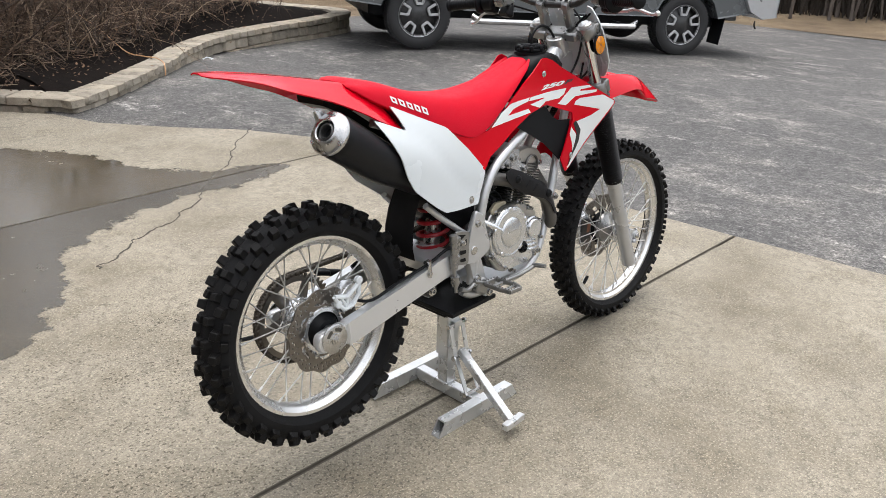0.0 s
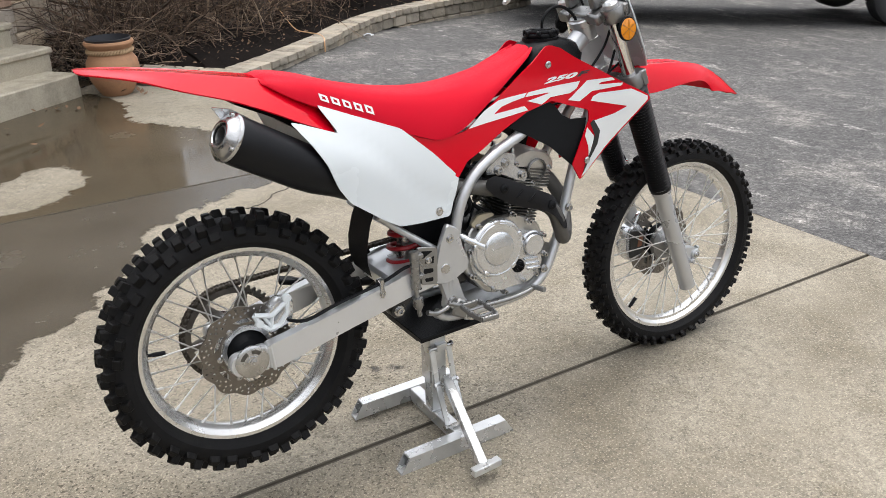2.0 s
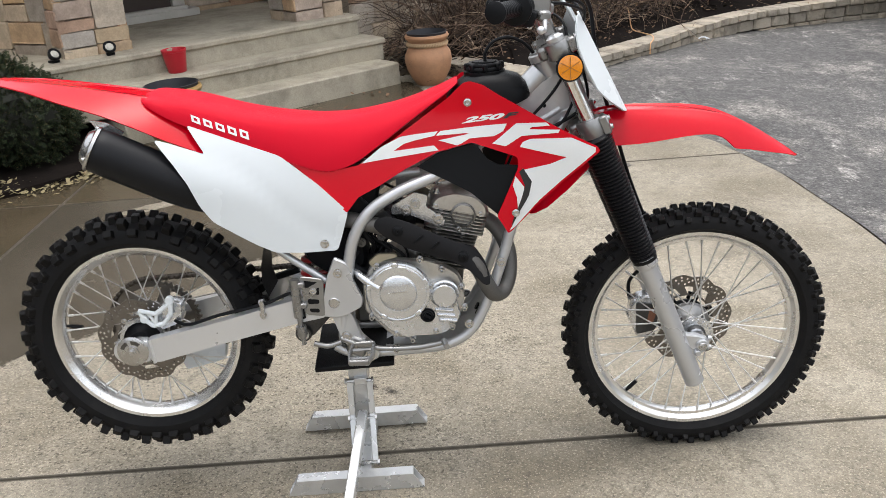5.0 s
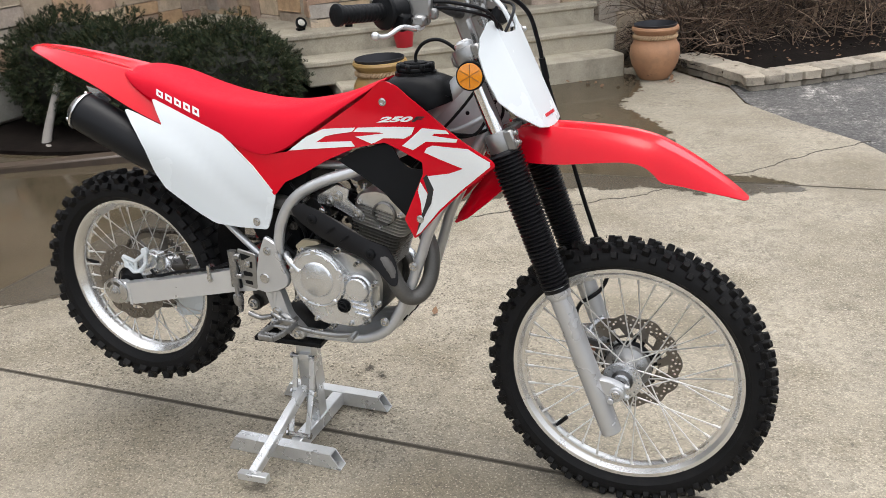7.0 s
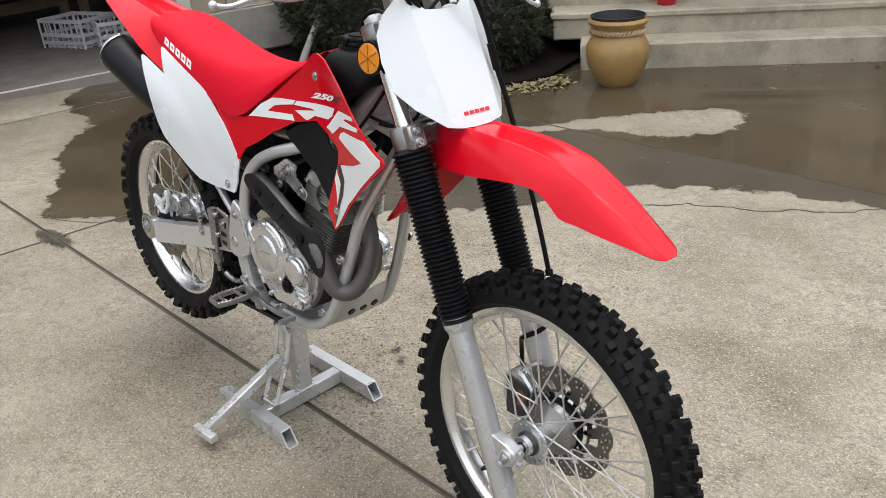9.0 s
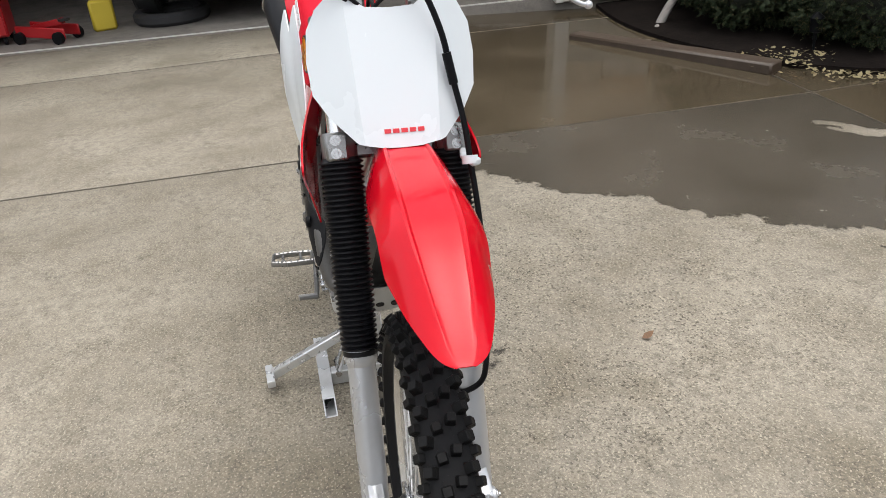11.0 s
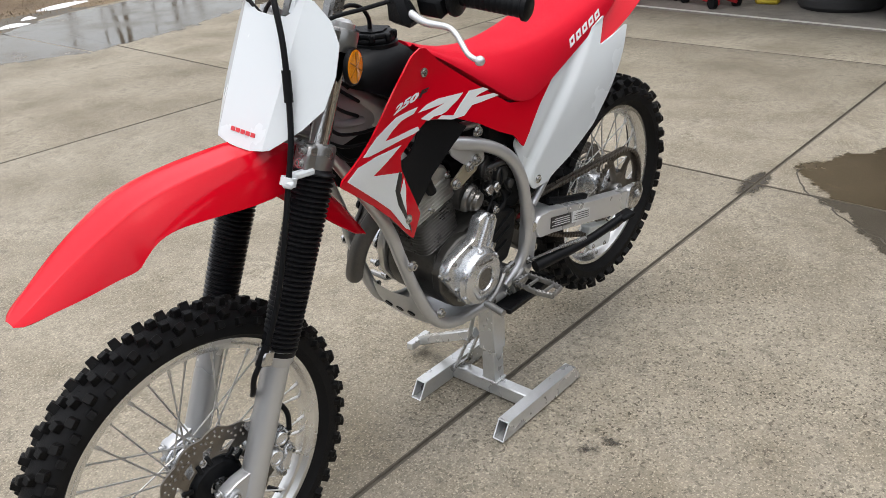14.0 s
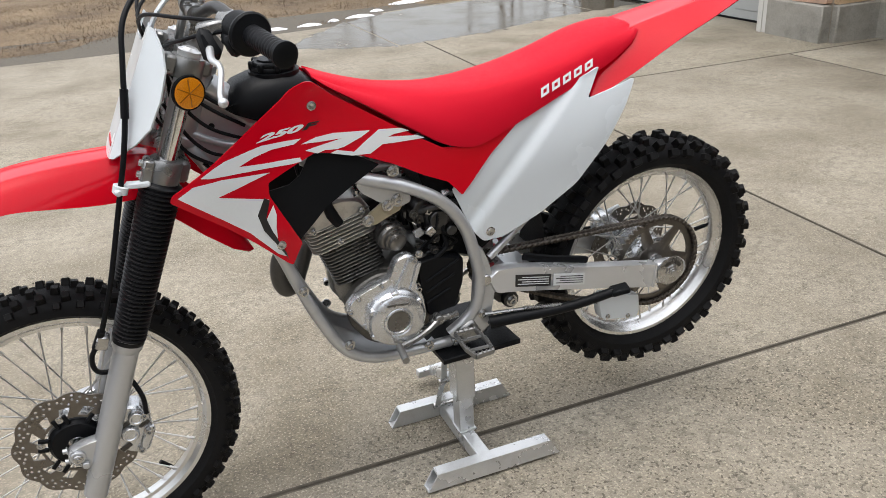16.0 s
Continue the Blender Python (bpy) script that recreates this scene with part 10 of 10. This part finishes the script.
def fin(z, wx, wy, off=0.0):
    """One cooling fin, rounded at its corners."""
    b2 = bmesh.new()
    ring = rounded([(-wx / 2, -wy / 2), (wx / 2, -wy / 2), (wx / 2, wy / 2), (-wx / 2, wy / 2)], 0.022, 4)
    loft(b2, [[tuple(CM @ V(x * f + off, y * f, z + dz)) for x, y in ring] for f, dz in ((0.985, -0.0014), (1, -0.0007), (1, 0.0007), (0.985, 0.0014))], True, True)
    bp("fin", b2, HEADC if z > 0.095 else FIN, eng)


bm = bmesh.new()
box(bm, (0, 0, 0.045), (0.094, 0.094, 0.12), (0, 0, 0), 0.01, m=CM)
for k in range(11):
    fin(0.002 + k * 0.0085, 0.122 + 0.0015 * k, 0.134)
bp("cylinder", bm, DARKMETAL, eng, "finned cylinder barrel")
bm = bmesh.new()
for k in range(7):
    fin(0.097 + k * 0.0082, 0.150, 0.140 - 0.0015 * k, 0.006)
box(bm, (0.004, 0, 0.12), (0.112, 0.112, 0.06), (0, 0, 0), 0.01, m=CM)
bp("cylinder_head", bm, DARKMETAL, eng, "finned cylinder head")
bm = bmesh.new()
ring = [(-0.074, 0.0), (0.078, 0.0), (0.070, 0.026), (0.036, 0.047), (-0.020, 0.047), (-0.062, 0.028)]
loft(bm, [[tuple(CM @ V(0.006 + x * f, y, 0.148 + z * f)) for x, z in rounded(ring, 0.012)] for f, y in ((0.9, -0.066), (1, -0.058), (1, 0.056), (0.9, 0.062))], True, True)
hc = bp("head_cover", bm, HEADC, eng, "cast cylinder head cover")
for s in (-1, 1):
    tp = CM @ V(0.020, s * 0.060, 0.142)
    if s < 0:
        bm = bmesh.new()
        lathe(bm, [(0.031, 0), (0.031, 0.012), (0.027, 0.014), (0.0255, 0.002), (0, 0.002)], tp, (0, s, 0), 32)
        bp("valve_cover", bm, FIN, hc, "round valve cover")
    bm = bmesh.new()
    box(bm, (0.006, s * 0.0585, 0.1495), (0.15, 0.006, 0.003), (0, 0, 0), 0.001, m=CM)
    bp("cover_ribs", bm, FIN, hc)
    bolts(eng, [CM @ V(sx * 0.056 + 0.006, s * 0.066, zz) for sx, zz in ((-1, 0.152), (1, 0.152), (0.2, 0.105))], (0, s, 0), 0.005, 0.008)
bolts(eng, [CM @ V(sx * 0.055, sy * 0.045, 0.178) for sx in (-1, 1) for sy in (-1, 1)], CA, 0.006, 0.014)
for sy in (-1, 1):
    bm = bmesh.new()
    tube(bm, [CM @ V(0.03, sy * 0.052, 0.0), CM @ V(0.03, sy * 0.052, 0.15)], 0.006, 8, 0)
    tube(bm, [CM @ V(-0.035, sy * 0.052, 0.0), CM @ V(-0.035, sy * 0.052, 0.15)], 0.006, 8, 0)
    bp("cylinder_studs", bm, STEEL, eng)
# intake, throttle body, starter, small pipes behind the cylinder
bm = bmesh.new()
tube(bm, [(0.76, 0.0, 0.71), (0.70, 0.0, 0.72), (0.62, 0.0, 0.73)], 0.028, 16, 4)
lathe(bm, [(0.03, -0.015), (0.036, -0.012), (0.036, 0.012), (0.03, 0.015)], (0.715, 0, 0.72), (1, 0, 0), 20)
bp("intake_pipe", bm, BLACK, eng)
bm = bmesh.new()
box(bm, (0.645, 0, 0.72), (0.06, 0.09, 0.08), (0, 0, 0), 0.01)
disc_y(bm, (0.645, -0.04, 0.72), 0.03, -0.03)
disc_y(bm, (0.645, 0.04, 0.72), 0.028, 0.035)
bp("throttle_body", bm, DARKMETAL, eng, "throttle body behind the cylinder")
bm = bmesh.new()
tube(bm, [(0.727, 0.02, 0.679), (0.727, 0.05, 0.679), (0.727, 0.080, 0.679)], 0.034, 28, 0)
lathe(bm, [(0.034, 0.0), (0.034, 0.004), (0.031, 0.010), (0.026, 0.012), (0.026, 0.020), (0.022, 0.022), (0.021, 0.030), (0.014, 0.034), (0, 0.034)], (0.727, 0.079, 0.679), (-0.25, 1, -0.22), 28)
bp("starter_motor", bm, FIN, eng, "brownish starter motor above the side cover")
bm = bmesh.new()
prism(bm, rounded([(0.655, 0.735), (0.600, 0.742), (0.572, 0.700), (0.585, 0.655), (0.640, 0.660)], 0.012), 0.046, 0.082, 0.006)
disc_y(bm, (0.618, 0.08, 0.702), 0.022, 0.016)
disc_y(bm, (0.590, 0.08, 0.672), 0.012, 0.020)
tube(bm, [(0.655, 0.07, 0.72), (0.625, 0.092, 0.735), (0.590, 0.090, 0.728)], 0.009, 10, 4)
tb = bp("throttle_linkage", bm, DARKMETAL, eng, "cast throttle housing with its linkage")
bolts(tb, [(0.640, 0.083, 0.724), (0.584, 0.083, 0.712), (0.632, 0.083, 0.672)], (0, 1, 0), 0.006, 0.008)
rnd = random.Random(11)
for k in range(20):
    bm = bmesh.new()
    s = -1 if k % 2 else 1
    x, z, y = rnd.uniform(0.575, 0.68), rnd.uniform(0.65, 0.79), s * rnd.uniform(0.05, 0.092)
    tube(bm, [(x, y, z), (x + rnd.uniform(-0.03, 0.04), y + s * 0.010, z - 0.03), (x + rnd.uniform(-0.03, 0.05), y, z - 0.07), (x + rnd.uniform(-0.02, 0.06), y - s * 0.02, z - 0.10)], rnd.uniform(0.0025, 0.006), 8, 5)
    bp("engine_hose", bm, BLACK, eng)
for k in range(26):
    s = -1 if k % 2 else 1
    p = (rnd.uniform(0.575, 0.68), s * rnd.uniform(0.07, 0.10), rnd.uniform(0.62, 0.77))
    bm = bmesh.new()
    if k % 3:
        bolt(bm, p, rnd.uniform(0.005, 0.009), 0.012, (rnd.uniform(-0.3, 0.3), s, 0.1))
    else:
        box(bm, p, (rnd.uniform(0.012, 0.026), 0.014, rnd.uniform(0.012, 0.022)), (rnd.uniform(0, 40), rnd.uniform(0, 40), 0), 0.003)
    bp("engine_fitting", bm, (STEEL, DARKMETAL, CASE)[k % 3], eng)
bm = bmesh.new()
tube(bm, [(0.85, 0.045, 0.77), (0.87, 0.065, 0.80), (0.91, 0.06, 0.85), (0.90, 0.03, 0.90)], 0.005, 8, 5)
tube(bm, [(0.838, 0.072, 0.728), (0.852, 0.070, 0.752), (0.862, 0.066, 0.782)], [0.011, 0.013, 0.010], 12, 3)
bp("spark_plug_lead", bm, BLACK, eng)
bm = bmesh.new()
tube(bm, [(0.585, 0.108, 0.46), (0.62, 0.112, 0.458), (0.642, 0.112, 0.456)], 0.008, 8, 3)
disc_y(bm, (0.642, 0.10, 0.456), 0.013, 0.018)
bp("shift_shaft", bm, STEEL, eng)

steer()

# ---------------------------------------------------------------- lift stand
ST = thing("lift_stand", pose(0.53, 0.010, 0), "silver aluminium motorcycle lift stand with a foot lever", "stand")


def square_tube(bm, x0, x1, y, w, h, wall, cut):
    """A square tube lying along x with slanted open ends."""
    def ring(x, iw, ih, lo, hi):
        return [(x - lo, y - iw, hi[0]), (x - lo, y + iw, hi[0]), (x - hi[2], y + iw, hi[1]), (x - hi[2], y - iw, hi[1])]
    outer, inner = [], []
    for x, sgn in ((x0, -1), (x1, 1)):
        o = [(x, y - w / 2, 0.001), (x, y + w / 2, 0.001), (x - sgn * cut, y + w / 2, h), (x - sgn * cut, y - w / 2, h)]
        k = wall / h * cut
        i = [(x - sgn * k, y - w / 2 + wall, wall), (x - sgn * k, y + w / 2 - wall, wall), (x - sgn * (cut - k), y + w / 2 - wall, h - wall), (x - sgn * (cut - k), y - w / 2 + wall, h - wall)]
        outer.append(o)
        inner.append(i)
    loft(bm, [inner[0], outer[0], outer[1], inner[1], inner[0]], True)


for y, a, b in ((-0.154, -0.20, 0.165), (0.137, -0.195, 0.172)):
    bm = bmesh.new()
    square_tube(bm, a, b, y, 0.034, 0.047, 0.0035, 0.028)
    part("foot", bm, STAND, ST, "square tube foot with slanted open ends")
bm = bmesh.new()
box(bm, (0.006, -0.008, 0.024), (0.036, 0.258, 0.042), (0, 0, 0), 0.003)
part("crossbar", bm, STAND, ST)
bm = bmesh.new()
box(bm, (0.006, -0.002, 0.125), (0.042, 0.042, 0.16), (0, 0, 0), 0.002)
box(bm, (-0.013, -0.002, 0.115), (0.006, 0.03, 0.14), (0, 0, 0), 0.001)
box(bm, (0.006, 0.0, 0.048), (0.05, 0.05, 0.006), (0, 0, 0), 0.001)
part("post", bm, STAND, ST)
bm = bmesh.new()
box(bm, (0.006, -0.002, 0.245), (0.052, 0.052, 0.20), (0, 0, 0), 0.003)
box(bm, (0.012, -0.034, 0.262), (0.034, 0.016, 0.022), (0, 0, 0), 0.002)
part("sleeve", bm, STAND, ST, "sliding square sleeve")
bm = bmesh.new()
box(bm, (0.008, 0.014, 0.347), (0.205, 0.24, 0.014), (0, 0, 2), 0.002)
box(bm, (0.0, 0.012, 0.333), (0.17, 0.16, 0.014), (0, 0, 2), 0.002)
part("top_plate", bm, BLACK, ST, "black rubber-topped support plate")
bm = bmesh.new()
L0, L1 = V(0.012, -0.055, 0.175), V(-0.025, -0.298, 0.045)
m = Matrix.Translation((L0 + L1) / 2) @ (L1 - L0).to_track_quat("X", "Z").to_matrix().to_4x4()
box(bm, (0, 0, 0), ((L1 - L0).length, 0.026, 0.026), (0, 0, 0), 0.003, m=m)
lev = part("foot_lever", bm, STAND, ST, "aluminium foot lever")
bm = bmesh.new()
box(bm, (-0.02, -0.305, 0.044), (0.088, 0.022, 0.022), (0, 0, 3), 0.002)
part("lever_pad", bm, STAND, lev)
for dx in (-0.018, 0.036):
    bm = bmesh.new()
    for a, b in ((V(dx, -0.035, 0.262), V(dx, -0.062, 0.155)), (V(dx, -0.062, 0.165), V(dx, -0.115, 0.05))):
        m = Matrix.Translation((a + b) / 2) @ (b - a).to_track_quat("Z", "X").to_matrix().to_4x4()
        box(bm, (0, 0, 0), (0.005, 0.016, (b - a).length + 0.01), (0, 0, 0), 0.001, m=m)
    part("link", bm, STAND, ST)
for y, z in ((-0.035, 0.262), (-0.062, 0.16), (-0.115, 0.052)):
    bm = bmesh.new()
    tube(bm, [(-0.026, y, z), (0.046, y, z)], 0.0055, 8, 0)
    for x, s in ((-0.024, -1), (0.042, 1)):
        lathe(bm, [(0.009, 0), (0.009, 0.006), (0, 0.006)], (x, y, z), (s, 0, 0), 6)
    part("pivot_pin", bm, STEEL, ST)
